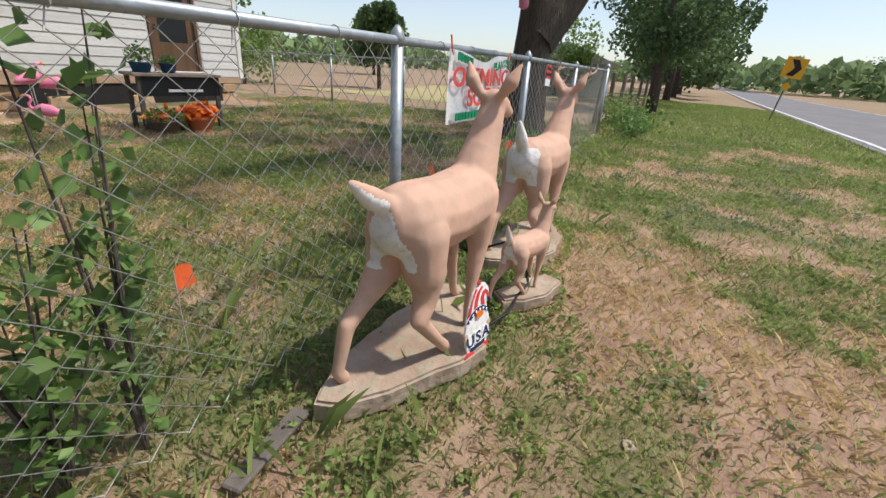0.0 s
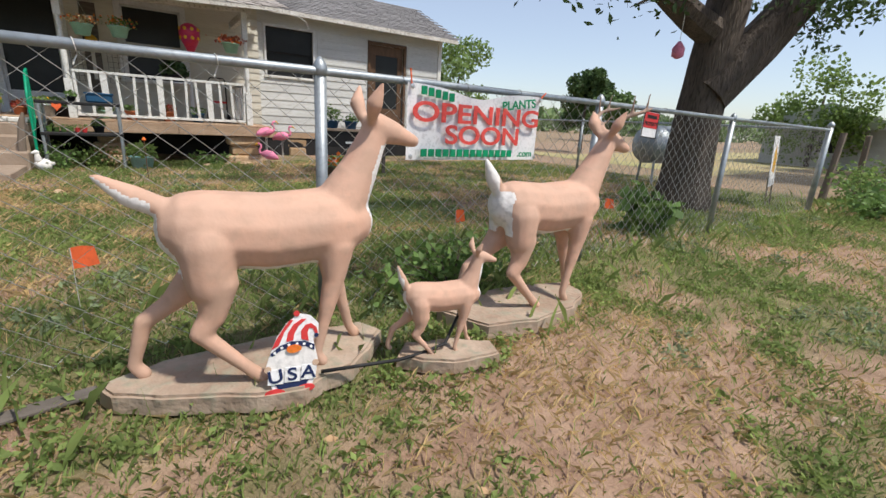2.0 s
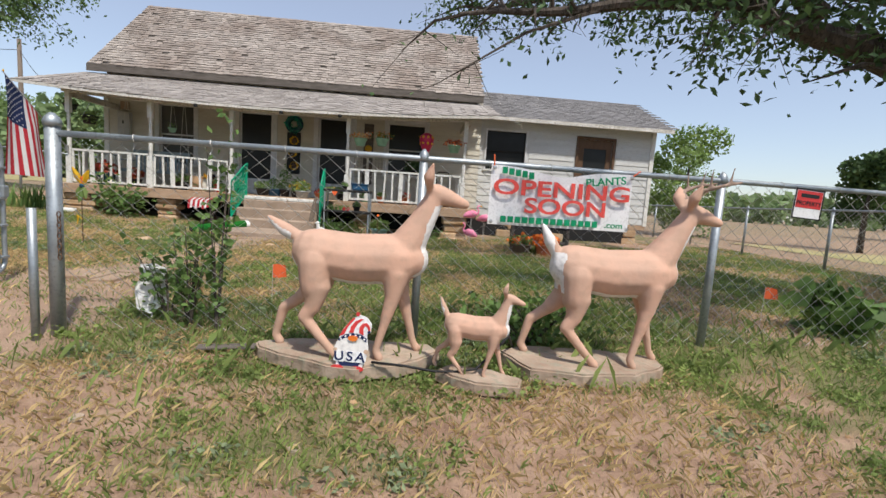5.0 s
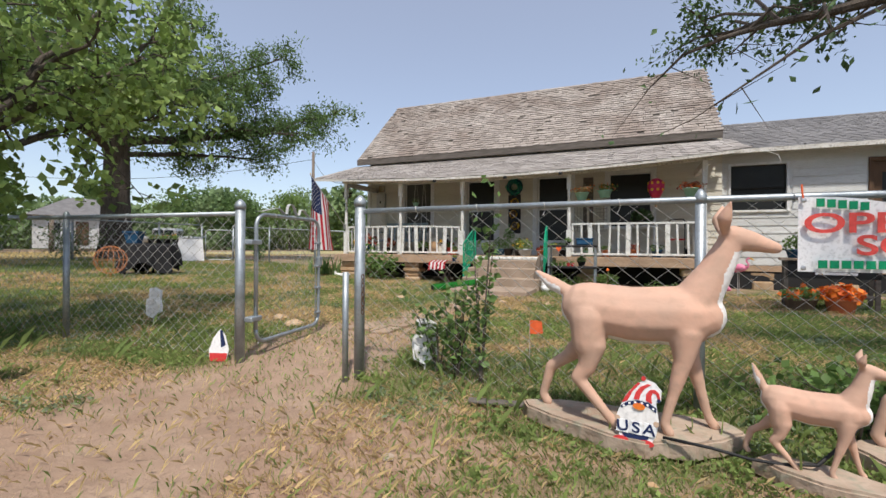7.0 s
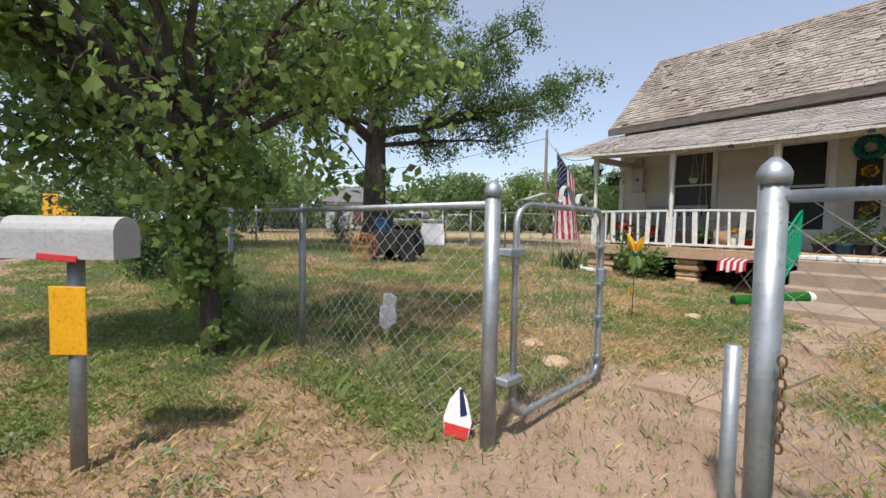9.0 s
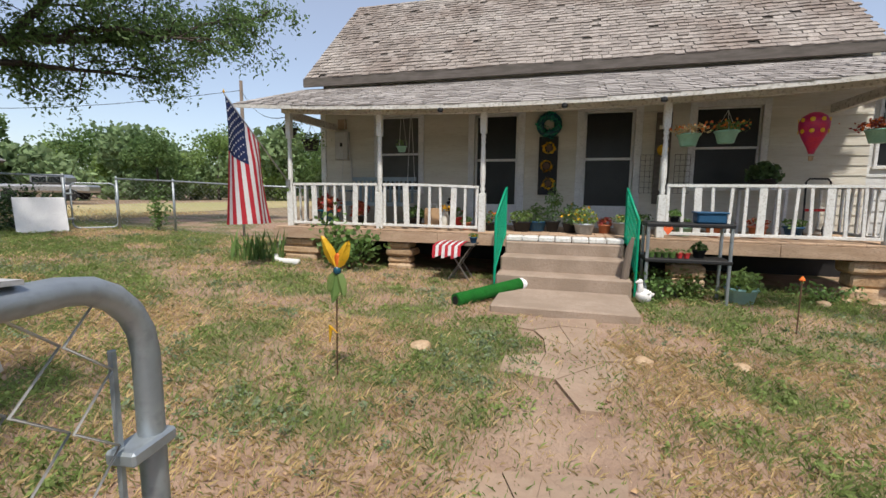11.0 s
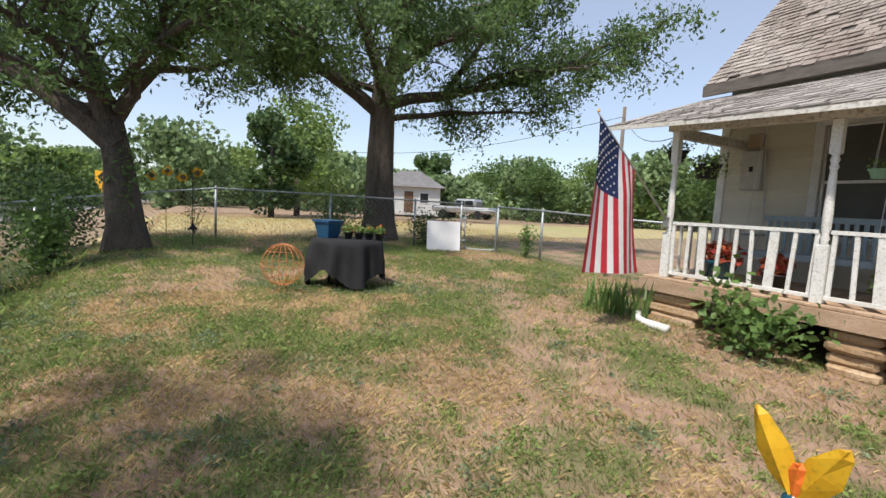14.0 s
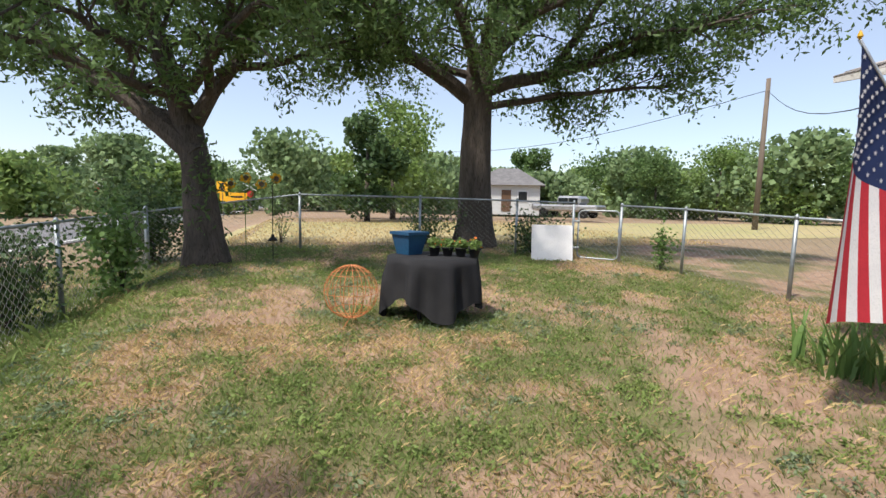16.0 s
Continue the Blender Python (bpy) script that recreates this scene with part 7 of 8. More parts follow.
# flagstones of the walk
rs = random.Random(4)
walkway = tagged(new("pavement_walk"), "cracked sandstone crazy paving leading to the steps", "walkway", kind="structure")
NX, NY = 4, 10
corner = {}
for j in range(NY + 1):
    for i in range(NX + 1):
        fy = -2.24 - 4.2 * j / NY
        wide = 0.98 if j < 6 else 0.9
        corner[i, j] = (1.38 + (i / NX - 0.5) * wide + rs.uniform(-0.10, 0.10), fy + rs.uniform(-0.12, 0.12))
for j in range(NY):
    for i in range(NX):
        quad = [corner[i, j], corner[i + 1, j], corner[i + 1, j + 1], corner[i, j + 1]]
        polys = [quad] if rs.random() < 0.8 else ([quad[:3], [quad[0], quad[2], quad[3]]] if rs.random() < 0.5 else [[quad[0], quad[1], quad[3]], quad[1:]])
        if i in (0, NX - 1) and rs.random() < (0.3 if j < 5 else 0.6):
            polys = polys[:1] if len(polys) > 1 else []
        if j in (5, 6) or (j == 4 and i != 2) or (j > 6 and i == 3):
            continue
        for poly in polys:
            cx, cy = sum(p[0] for p in poly) / len(poly), sum(p[1] for p in poly) / len(poly)
            zt = gz(cx, cy) + 0.009 + rs.uniform(-0.004, 0.004)
            bm = bmesh.new()
            f = bm.faces.new([bm.verts.new((cx + (p[0] - cx) * 0.985, cy + (p[1] - cy) * 0.985, zt)) for p in poly])
            ex = bmesh.ops.extrude_face_region(bm, geom=[f])
            for v in [g for g in ex["geom"] if isinstance(g, bmesh.types.BMVert)]:
                v.co.z -= 0.05
            bmesh.ops.recalc_face_normals(bm, faces=bm.faces)
            part("stone", bm, M["flag"], walkway)
for i, (x, y, s) in enumerate(((0.15, -3.6, 0.1), (2.75, -3.3, 0.07), (5.3, -0.3, 0.12), (4.6, -0.5, 0.09), (2.0, -3.4, 0.08), (-0.2, -6.3, 0.1), (5.0, -0.2, 0.08), (3.9, -9.1, 0.03), (2.9, -8.9, 0.035), (6.0, -9.6, 0.03), (4.9, -9.6, 0.025), (0.3, -6.6, 0.12))):
    bm = bmesh.new()
    bmesh.ops.create_icosphere(bm, subdivisions=2, radius=s)
    for v in bm.verts:
        v.co *= 1 + 0.3 * noise.noise(v.co * (1.5 / s) + Vector((i, 0, 0)))
        v.co.z *= 0.5
    o = obj("stone", bm, M["stone"] if s > 0.05 else M["slab"], smooth=False)
    o.location = (x, y, gz(x, y) + s * 0.15)
    tagged(o, "small pale stone lying in the grass", "stone", "loose stones")

# green metal handrails with net


def handrail(x, tilt):
    t = thing("handrail", "bright green metal handrail wrapped with plastic net", "handrail", (x, 0, 0), group="green handrails")
    top = [(0, -0.12, 1.55), (0, -0.28, 1.50), (tilt, -0.9, 1.12)]
    part("top_rail", T(top, 0.018, 8), M["green"], t, smooth=True)
    part("post", T([(0, -0.14, 0.74), (0, -0.14, 1.56)], 0.018, 8), M["green"], t)
    part("post", T([(tilt, -0.9, 0.10), (tilt, -0.9, 1.13)], 0.018, 8), M["green"], t)
    part("bottom_rail", T([(0, -0.14, 0.85), (tilt, -0.9, 0.36)], 0.014, 8), M["green"], t)
    net = bmesh.new()
    for i in range(14):
        f0 = i / 13
        a = Vector((tilt * f0, -0.14 - 0.76 * f0, 0.85 - 0.49 * f0))
        b = Vector((tilt * f0, -0.14 - 0.76 * f0, 1.53 - 0.41 * f0))
        f1 = min(1, f0 + 0.22)
        c = Vector((tilt * f1, -0.14 - 0.76 * f1, 1.53 - 0.41 * f1))
        f2 = max(0, f0 - 0.22)
        d = Vector((tilt * f2, -0.14 - 0.76 * f2, 1.53 - 0.41 * f2))
        T([a, c], 0.006, 4, net)
        T([a, d], 0.006, 4, net)
    part("net", net, M["green"], t, "green plastic net")
    return t


handrail(0.41, -0.04)
handrail(2.2, 0.07)
stick = thing("driftwood_post", "grey driftwood post leaning at the handrail", "wood post", (2.1, -1.02, 0.12))
part("trunk", T([(0, 0, 0), (0.03, 0.02, 0.35), (0.06, 0.05, 0.62), (0.1, 0.04, 0.78)], [0.055, 0.05, 0.045, 0.02], 9), M["postwood"], stick)

# goose ornament
goose = bmesh.new()
for p0, r0, p1, r1 in (((0, 0, 0.09), 0.09, (0.05, 0, 0.11), 0.075), ((-0.1, 0, 0.12), 0.03, (0, 0, 0.12), 0.08), ((0.06, 0, 0.14), 0.05, (0.07, 0, 0.27), 0.03), ((0.07, 0, 0.29), 0.036, (0.12, 0, 0.28), 0.016)):
    P0, P1 = Vector(p0), Vector(p1)
    d = (P1 - P0).normalized()
    T([P0 - d * r0 * 0.9, P0 - d * r0 * 0.5, P0, P1, P1 + d * r1 * 0.5, P1 + d * r1 * 0.9], [r0 * 0.3, r0 * 0.8, r0, r1, r1 * 0.8, r1 * 0.3], 14, goose)
g = obj("goose_statue", goose, M["doewhite"], smooth=True)
g.matrix_world = pose(2.36, -1.12, gz(2.36, -1.12) - 0.005, 0, 0, 200)
tagged(g, "white concrete goose ornament beside the steps", "statue")

# plant shelf before the porch
sh = thing("plant_shelf", "black plastic two-tier plant shelf with grey legs", "shelf", (2.9, -0.78, gz(2.9, -0.8)))
for zz, m in ((0.52, "black"), (0.98, "black")):
    part("shelf_board", B((-0.55, 0.47, -0.22, 0.22, zz, zz + 0.05, 0.01)), M[m], sh)
for sx in (-0.52, 0.44):
    for sy in (-0.19, 0.19):
        part("leg", T([(sx, sy, -0.02), (sx, sy, 1.0)], 0.022, 8), M["galv"], sh)
for i in range(6):
    tray = thing("seedling_tray", "green seedling pots in a tray on the shelf", "seedlings", (2.45 + 0.085 * i, -0.86, gz(2.9, -0.8) + 0.57), group="seedling pots")
    part("pot", pot_bm(0.03, 0.04, 0.07, 0.004), M["vine" if i < 4 else "red"], tray)
    cut_leafs(tray, "foliage", [(rs.uniform(-0.04, 0.04), rs.uniform(-0.04, 0.04), rs.uniform(0.06, 0.12)) for _ in range(24)], 0.03, "vine", i)
tub = thing("storage_tub", "blue plastic storage tub on the shelf", "tub", (3.12, -0.8, gz(2.9, -0.8) + 1.03))
part("body", B((-0.17, 0.17, -0.12, 0.12, 0, 0.14, 0.02)), M["blue"], tub)
part("rim", B((-0.185, 0.185, -0.135, 0.135, 0.125, 0.15, 0.006)), M["blue"], tub)
gnm = thing("shelf_pennant", "small orange heart ornament hanging from the shelf", "ornament", (2.6, -1.01, gz(2.9, -0.8) + 0.93))
flat("heart", [(0, -0.05), (0.06, 0.03), (0.045, 0.06), (0.0, 0.045), (-0.045, 0.06), (-0.06, 0.03)], 0.0, -0.01, M["orange"], gnm)
potted(3.05, -0.72, gz(2.9, -0.8) + 0.57, 0.08, 0.1, "black", "vine", 160, 0.12, "small green plant in a black pot on the shelf", seed=31)
potted(2.75, -0.62, gz(2.9, -0.8) + 1.03, 0.06, 0.08, "black", "vine", 90, 0.1, "small plant in a black pot on the shelf", seed=32)
bush("ground_plants", "bright green bedding plants below the shelf", (2.85, -0.7), (0.4, 0.2, 0.34), 900, M["leaflight"], 0.05, 33, 16)
bush("ground_plants", "leafy green plants beside the goose", (2.55, -0.95), (0.16, 0.14, 0.3), 260, M["vine"], 0.06, 34, 8)
potted(3.58, -0.72, gz(3.6, -0.7), 0.19, 0.21, "aqua", "leaflight", 260, 0.26, "yellow-green plant in a pale aqua metal tub", 0.07, seed=35)
bush("ground_plants", "small green weeds at the stone pier", (4.7, -0.4), (0.4, 0.2, 0.22), 260, M["vine"], 0.05, 36, 9)

# flamingos
def flamingo(x, y, zb, rz, roll, group="plastic flamingos"):
    t = thing("plastic_flamingo", "pink plastic lawn flamingo on a metal rod", "lawn ornament", (x, y, gz(x, y)), rz, group=group)
    h = zb - gz(x, y)
    P = [(-0.2, 0, h - 0.06), (-0.15, 0, h - 0.03), (-0.06, 0, h), (0.04, 0, h + 0.02), (0.11, 0, h + 0.01), (0.15, 0, h + 0.0)]
    part("body", T(P, [0.015, 0.05, 0.085, 0.085, 0.055, 0.02], 14), M["pink"], t, smooth=True)
    part("neck", T([(0.1, 0, h + 0.02), (0.17, 0, h + 0.04), (0.18, 0, h + 0.1), (0.14, 0, h + 0.15), (0.15, 0, h + 0.2), (0.2, 0, h + 0.215)], [0.03, 0.024, 0.02, 0.018, 0.018, 0.022], 10), M["pink"], t, smooth=True)
    part("beak", T([(0.21, 0, h + 0.215), (0.25, 0, h + 0.195), (0.265, 0, h + 0.17)], [0.017, 0.012, 0.004], 8), M["yellow"], t)
    for s in (-0.03, 0.03):
        part("leg", T([(0, s, -0.02), (0, s, h - 0.03)], 0.005, 5), M["wire"], t)


flamingo(5.72, -0.3, 0.72, 12, 0)
flamingo(6.05, -0.25, 0.64, -35, 0)
flamingo(5.65, -0.75, 0.30, 140, 0)

# yellow metal flower on a stake
fw = thing("garden_stake", "yellow and green metal flower stake in the lawn", "garden stake", (-0.22, -4.45, gz(-0.22, -4.45)))
part("rod", T([(-0.05, 0.1, -0.03), (0.0, 0.02, 0.5), (0.02, 0.0, 0.8)], 0.006, 6), M["brown"], fw)
for a, l, m in ((28, 0.24, "yellow"), (-22, 0.26, "yellow"), (6, 0.12, "flower"), (160, 0.2, "leaflight"), (200, 0.18, "leaflight"), (185, 0.24, "vine")):
    bm = bmesh.new()
    pr = [(0, 0), (0.035, 0.25), (0.045, 0.55), (0.02, 0.9), (0, 1.0)]
    left = [bm.verts.new((-x, 0.006, z * l)) for x, z in pr]
    mid = [bm.verts.new((0, -0.012, z * l)) for x, z in pr]
    right = [bm.verts.new((x, 0.006, z * l)) for x, z in pr]
    for p, q in ((left, mid), (mid, right)):
        for k in range(4):
            try:
                bm.faces.new((p[k], q[k], q[k + 1], p[k + 1]))
            except ValueError:
                pass
    bmesh.ops.remove_doubles(bm, verts=bm.verts, dist=1e-5)
    part("petal", bm, M[m], fw).matrix_local = pose(0.02, 0, 0.82, 8, a, 0)
part("centre", L([(0.01, 0), (0.03, 0.02), (0.025, 0.05), (0.005, 0.07)], 12, at=(0.02, 0, 0.78)), M["teal"], fw, smooth=True)
part("leaf", T([(0.0, 0.02, 0.35), (-0.04, 0.0, 0.4), (-0.05, 0, 0.28)], [0.004, 0.02, 0.004], 6), M["yellow"], fw)
st2 = thing("garden_stake", "dark metal garden stake standing in the lawn", "garden stake", (3.64, -2.06, gz(3.64, -2.06)))
part("rod", T([(0, 0, -0.03), (0, 0, 0.55)], 0.007, 6), M["brown"], st2)
part("ornament", L([(0.004, 0), (0.03, 0.02), (0.012, 0.05), (0.003, 0.06)], 8, at=(0, 0, 0.54)), M["flower"], st2)

# black table with pots
tb = thing("cloth_table", "round table under a draped black cloth in the lawn", "table", (-6.55, -3.75, gz(-6.5, -3.7)), group="")
TOPZ, TR = 0.74, 0.54
part("tabletop", L([(TR, TOPZ - 0.03), (TR, TOPZ)], 24), M["postwood"], tb)
for k in range(4):
    a = math.pi / 4 + k * math.pi / 2
    part("leg", T([(0.3 * math.cos(a), 0.3 * math.sin(a), -0.02), (0.28 * math.cos(a), 0.28 * math.sin(a), TOPZ - 0.03)], 0.025, 8), M["black"], tb)
clo = thing("tablecloth", "black cloth draped unevenly over the table", "tablecloth", (-6.55, -3.75, gz(-6.5, -3.7) + 0.004))
bm = bmesh.new()
SEG, rings = 72, []
for j in range(12):
    ring = []
    for i in range(SEG):
        a = 2 * math.pi * i / SEG
        drop = 0.58 + 0.13 * math.cos(4 * a + 0.6) + 0.05 * math.sin(3 * a)
        if j < 4:
            r, z = TR * (j + 0.4) / 3.4, TOPZ + 0.006
            if j == 3:
                r, z = TR + 0.012, TOPZ - 0.002
        else:
            f = (j - 3) / 8
            fold = 0.05 * math.sin(9 * a + 1.3) + 0.03 * math.sin(17 * a)
            r, z = TR + 0.02 + 0.05 * f + fold * min(1, f * 2), TOPZ - drop * f
        ring.append(bm.verts.new((r * math.cos(a), r * math.sin(a), max(z, 0.02))))
    rings.append(ring)
for r1, r2 in zip(rings, rings[1:]):
    for i in range(SEG):
        bm.faces.new((r1[i], r1[(i + 1) % SEG], r2[(i + 1) % SEG], r2[i]))
bm.faces.new(rings[0])
part("cloth", bm, M["cloth"], clo, smooth=True)
TZ = gz(-6.5, -3.7) + TOPZ + 0.012
pb = thing("plastic_pot", "large square blue plastic planter on the table", "planter", (-6.75, -4.0, TZ), 30)
bm = bmesh.new()
for (w0, z0), (w1, z1) in (((0.11, 0), (0.16, 0.26)), ((0.175, 0.245), (0.175, 0.28))):
    lo = [bm.verts.new((sx * w0, sy * w0, z0)) for sx, sy in ((-1, -1), (1, -1), (1, 1), (-1, 1))]
    hi = [bm.verts.new((sx * w1, sy * w1, z1)) for sx, sy in ((-1, -1), (1, -1), (1, 1), (-1, 1))]
    for k in range(4):
        bm.faces.new((lo[k], lo[(k + 1) % 4], hi[(k + 1) % 4], hi[k]))
    bm.faces.new(lo[::-1]), bm.faces.new(hi)
part("body", bm, M["blue"], pb)
for i in range(4):
    potted(-6.58 + 0.09 * i, -3.72 + 0.14 * i, TZ, 0.07, 0.11, "black", "leaflight", 170, 0.13, "marigold seedling in a black nursery pot on the table", 0.04, "flower", 5, 50 + i)

# wire spheres
hp = thing("wire_sphere", "rusty orange wire sphere ornament on the lawn", "lawn ornament", (-6.35, -4.75, gz(-6.35, -4.75)))
for k in range(9):
    a = math.pi * k / 9
    part("hoop", T([(0.3 * math.cos(q) * math.cos(a), 0.3 * math.cos(q) * math.sin(a), 0.38 + 0.3 * math.sin(q)) for q in np.linspace(0, 2 * math.pi, 25)], 0.004, 4), M["hay"], hp)
for zz in (-0.2, 0.0, 0.2):
    r = math.sqrt(0.09 - zz * zz)
    part("hoop", T([(r * math.cos(q), r * math.sin(q), 0.38 + zz) for q in np.linspace(0, 2 * math.pi, 25)], 0.004, 4), M["hay"], hp)
part("foot", T([(-0.12, 0.1, -0.01), (0, 0, 0.1), (0.14, -0.1, -0.01)], 0.006, 5), M["hay"], hp)

# white board at the side gate
wb = thing("white_board", "white painted panel leaning at the yard gate", "panel", (-10.15, 0.05, gz(-10.1, 0.1)), 68, rx=-14)
part("panel", B((-0.46, 0.46, -0.015, 0.015, 0, 0.82, 0.008)), M["banner"], wb)
part("handle", T([(-0.06, 0, 0.82), (-0.04, 0, 0.86), (0.04, 0, 0.86), (0.06, 0, 0.82)], 0.006, 6), M["black"], wb)

# sunflowers at the corner tree
sf = thing("sunflower_ornament", "yellow metal sunflowers at the fence corner", "garden ornament", (-10.9, -6.4, gz(-10.9, -6.4)))
part("stem", T([(0, 0, -0.02), (0, 0, 1.5)], 0.008, 5), M["vine"], sf)
for k in range(4):
    c = (0.02 * k, -0.25 + 0.28 * k, 1.5 + 0.12 * (k % 2))
    part("stem", T([(0, 0, 1.2), c], 0.005, 4), M["vine"], sf)
    cut_leafs(sf, "petal", [(c[0] + 0.02, c[1] + 0.08 * math.cos(q), c[2] + 0.08 * math.sin(q)) for q in np.linspace(0, 6.2, 16)], 0.09, "yellow", 60 + k)
    part("seed_head", L([(0.05, -0.01), (0.05, 0.01)], 12), M["brown"], sf).matrix_local = pose(*c, 0, 90, 0)
hk = thing("shepherd_hook", "thin black shepherd hook with a bird feeder", "hook", (-10.9, -5.9, gz(-10.9, -5.9)), ry=-3)
part("rod", T([(0, 0, -0.03), (0, 0, 1.5), (0, 0.08, 1.6), (0, 0.16, 1.55)], 0.008, 6), M["black"], hk)
part("feeder", L([(0.09, 0.38), (0.1, 0.4), (0.04, 0.46), (0.02, 0.52)], 14), M["black"], hk)

# iris clump and bush at the porch
ir = thing("iris_clump", "grey-green sword-leaved iris clump at the porch corner", "plant", (-4.0, -0.5, gz(-4.0, -0.5)))
ib = bmesh.new()
for k in range(70):
    x0, y0 = rs.gauss(0, 0.22), rs.gauss(0, 0.14)
    a, l = rs.uniform(0, 6.28), rs.uniform(0.3, 0.62)
    dx, dy, ln = math.cos(a), math.sin(a), rs.uniform(0.05, 0.3)
    q = [((x0 - dy * w + dx * ln * s * s), (y0 + dx * w + dy * ln * s * s), l * s) for s, w in ((0, 0.016), (0.5, 0.02), (1, 0.0))] + [((x0 + dy * w + dx * ln * s * s), (y0 - dx * w + dy * ln * s * s), l * s) for s, w in ((0.5, 0.02), (0, 0.016))]
    ib.faces.new([ib.verts.new(p) for p in q])
part("foliage", ib, M["vine"], ir)
drain = thing("drain_pipe", "white corrugated drain pipe lying at the porch corner", "pipe", (-3.3, -0.55, gz(-3.3, -0.5) + 0.05))
part("pipe", T([(-0.45, 0.25, 0.03), (-0.35, 0.1, 0.0), (-0.15, 0.0, -0.01), (0.2, -0.02, -0.01)], 0.055, 12), M["white"], drain, smooth=True)

# work table by the wing
wt = thing("garden_bench_table", "dark potting table with painted front panel beside the lawn", "table", (6.85, -1.75, gz(6.85, -1.75)), -12)
part("tabletop", B((-0.5, 0.75, -0.3, 0.3, 0.78, 0.82)), M["slab"], wt)
part("front_panel", B((-0.42, 0.72, -0.27, -0.24, 0.5, 0.78)), M["black"], wt)
part("letter_bar", B((-0.05, 0.45, -0.28, -0.272, 0.56, 0.6, 0)), M["banner"], wt)
for sx in (-0.42, 0.68):
    for sy in (-0.24, 0.24):
        part("leg", B((sx - 0.03, sx + 0.03, sy - 0.03, sy + 0.03, -0.03, 0.78)), M["fascia"], wt)
part("shelf_board", B((-0.42, 0.7, -0.25, 0.25, 0.2, 0.23)), M["fascia"], wt)
zt = gz(6.85, -1.75) + 0.82
potted(6.6, -1.65, zt, 0.15, 0.14, "blue", "vine", 260, 0.28, "trailing green plant in a dark blue pot", 0.05, seed=71)
potted(6.95, -1.75, zt, 0.12, 0.14, "blue", "vine", 120, 0.15, "small plant in a dark blue pot", 0.05, seed=72)
potted(6.5, -2.2, gz(6.5, -2.2), 0.22, 0.2, "postwood", "vine", 240, 0.2, "half barrel planter with orange flowers in the grass", 0.07, "flower", 70, 73)
potted(6.95, -2.35, gz(6.95, -2.35), 0.2, 0.22, "terracotta", "flower", 160, 0.24, "orange flowers in a terracotta planter", 0.1, "flower", 60, 74)

# ---------------- things: porch ----------------
P0 = DECK + 0.004
potted(-3.05, 0.35, P0, 0.21, 0.30, "teal", "redleaf", 170, 0.3, "red coleus in a glazed teal pot on the porch", 0.10, seed=81)
potted(-2.45, 0.5, P0, 0.14, 0.2, "black", "redleaf", 140, 0.28, "dark red coleus in a black pot on the porch", 0.09, seed=82)
potted(-1.35, 0.45, P0, 0.16, 0.2, "black", "vine", 170, 0.22, "green plant in a black pot on the porch", 0.07, seed=83)
potted(-0.33, 0.3, P0, 0.08, 0.13, "terracotta", "vine", 60, 0.12, "small plant in a terracotta pot on the porch", 0.05, seed=84)
potted(-0.55, 0.55, P0, 0.09, 0.2, "red", "vine", 60, 0.2, "plant in a red pot on the porch", 0.06, "flower", 8, 85)
for i, (x, y, r, h, pm, lm, n, ph, fl_, nf, lab) in enumerate((
    (0.62, 0.35, 0.16, 0.17, "black", "leaflight", 240, 0.22, None, 0, "yellow-green plant in a black pot at the doors"), (0.85, 0.5, 0.17, 0.17, "blue", "vine", 240, 0.3, None, 0, "green plant in a blue pot at the doors"), (1.12, 0.45, 0.12, 0.18, "black", "vine", 260, 0.62, None, 0, "tall leafy plant in a black pot at the doors"),
    (1.42, 0.4, 0.14, 0.16, "black", "vine", 260, 0.35, "yellow", 26, "yellow-flowered plant in a dark pot at the doors"), (1.62, 0.15, 0.16, 0.17, "galv", "leaflight", 260, 0.28, "yellow", 30, "yellow flowers in a grey metal pot at the doors"), (1.95, 0.45, 0.1, 0.14, "terracotta", "redleaf", 90, 0.14, None, 0, "small red plant in a terracotta pot"),
    (2.25, 0.3, 0.2, 0.2, "galv", "leaflight", 160, 0.16, "yellow", 12, "plants in a galvanised tub by the steps"), (2.5, 0.5, 0.14, 0.16, "black", "vine", 140, 0.22, None, 0, "green plant in a black pot by the post"), (0.1, 0.25, 0.1, 0.14, "black", "vine", 90, 0.2, "flower", 10, "flowering plant in a black pot behind the post"),
    (3.1, 0.4, 0.12, 0.14, "mint", "vine", 80, 0.15, None, 0, "plant in a pale green pot behind the railing"), (3.5, 0.35, 0.1, 0.16, "terracotta", "vine", 70, 0.14, None, 0, "plant in a terracotta pot behind the railing"), (4.1, 0.4, 0.12, 0.18, "terracotta", "redleaf", 90, 0.16, None, 0, "plant in a terracotta pot behind the railing"), (4.6, 0.5, 0.12, 0.18, "blue", "vine", 90, 0.16, None, 0, "plant in a blue pot behind the railing"))):
    potted(x, y, P0, r, h, pm, lm, n, ph, lab, 0.05, fl_, nf, 90 + i)
bag = thing("paper_bag", "brown paper shopping bag standing on the porch", "bag", (-0.95, 0.4, P0), 10)
part("bag_body", B((-0.16, 0.16, -0.08, 0.08, 0, 0.36, 0.01)), M["cardboard"], bag)
part("handle", T([(-0.06, -0.08, 0.36), (-0.05, -0.08, 0.43), (0.05, -0.08, 0.43), (0.06, -0.08, 0.36)], 0.006, 6), M["banner"], bag)
can = thing("watering_jug", "cream jug with flowers on the porch", "jug", (-0.72, 0.3, P0))
part("body", L([(0.07, 0), (0.09, 0.08), (0.075, 0.2), (0.05, 0.26), (0.06, 0.29)], 16), M["cream"], can, smooth=True)
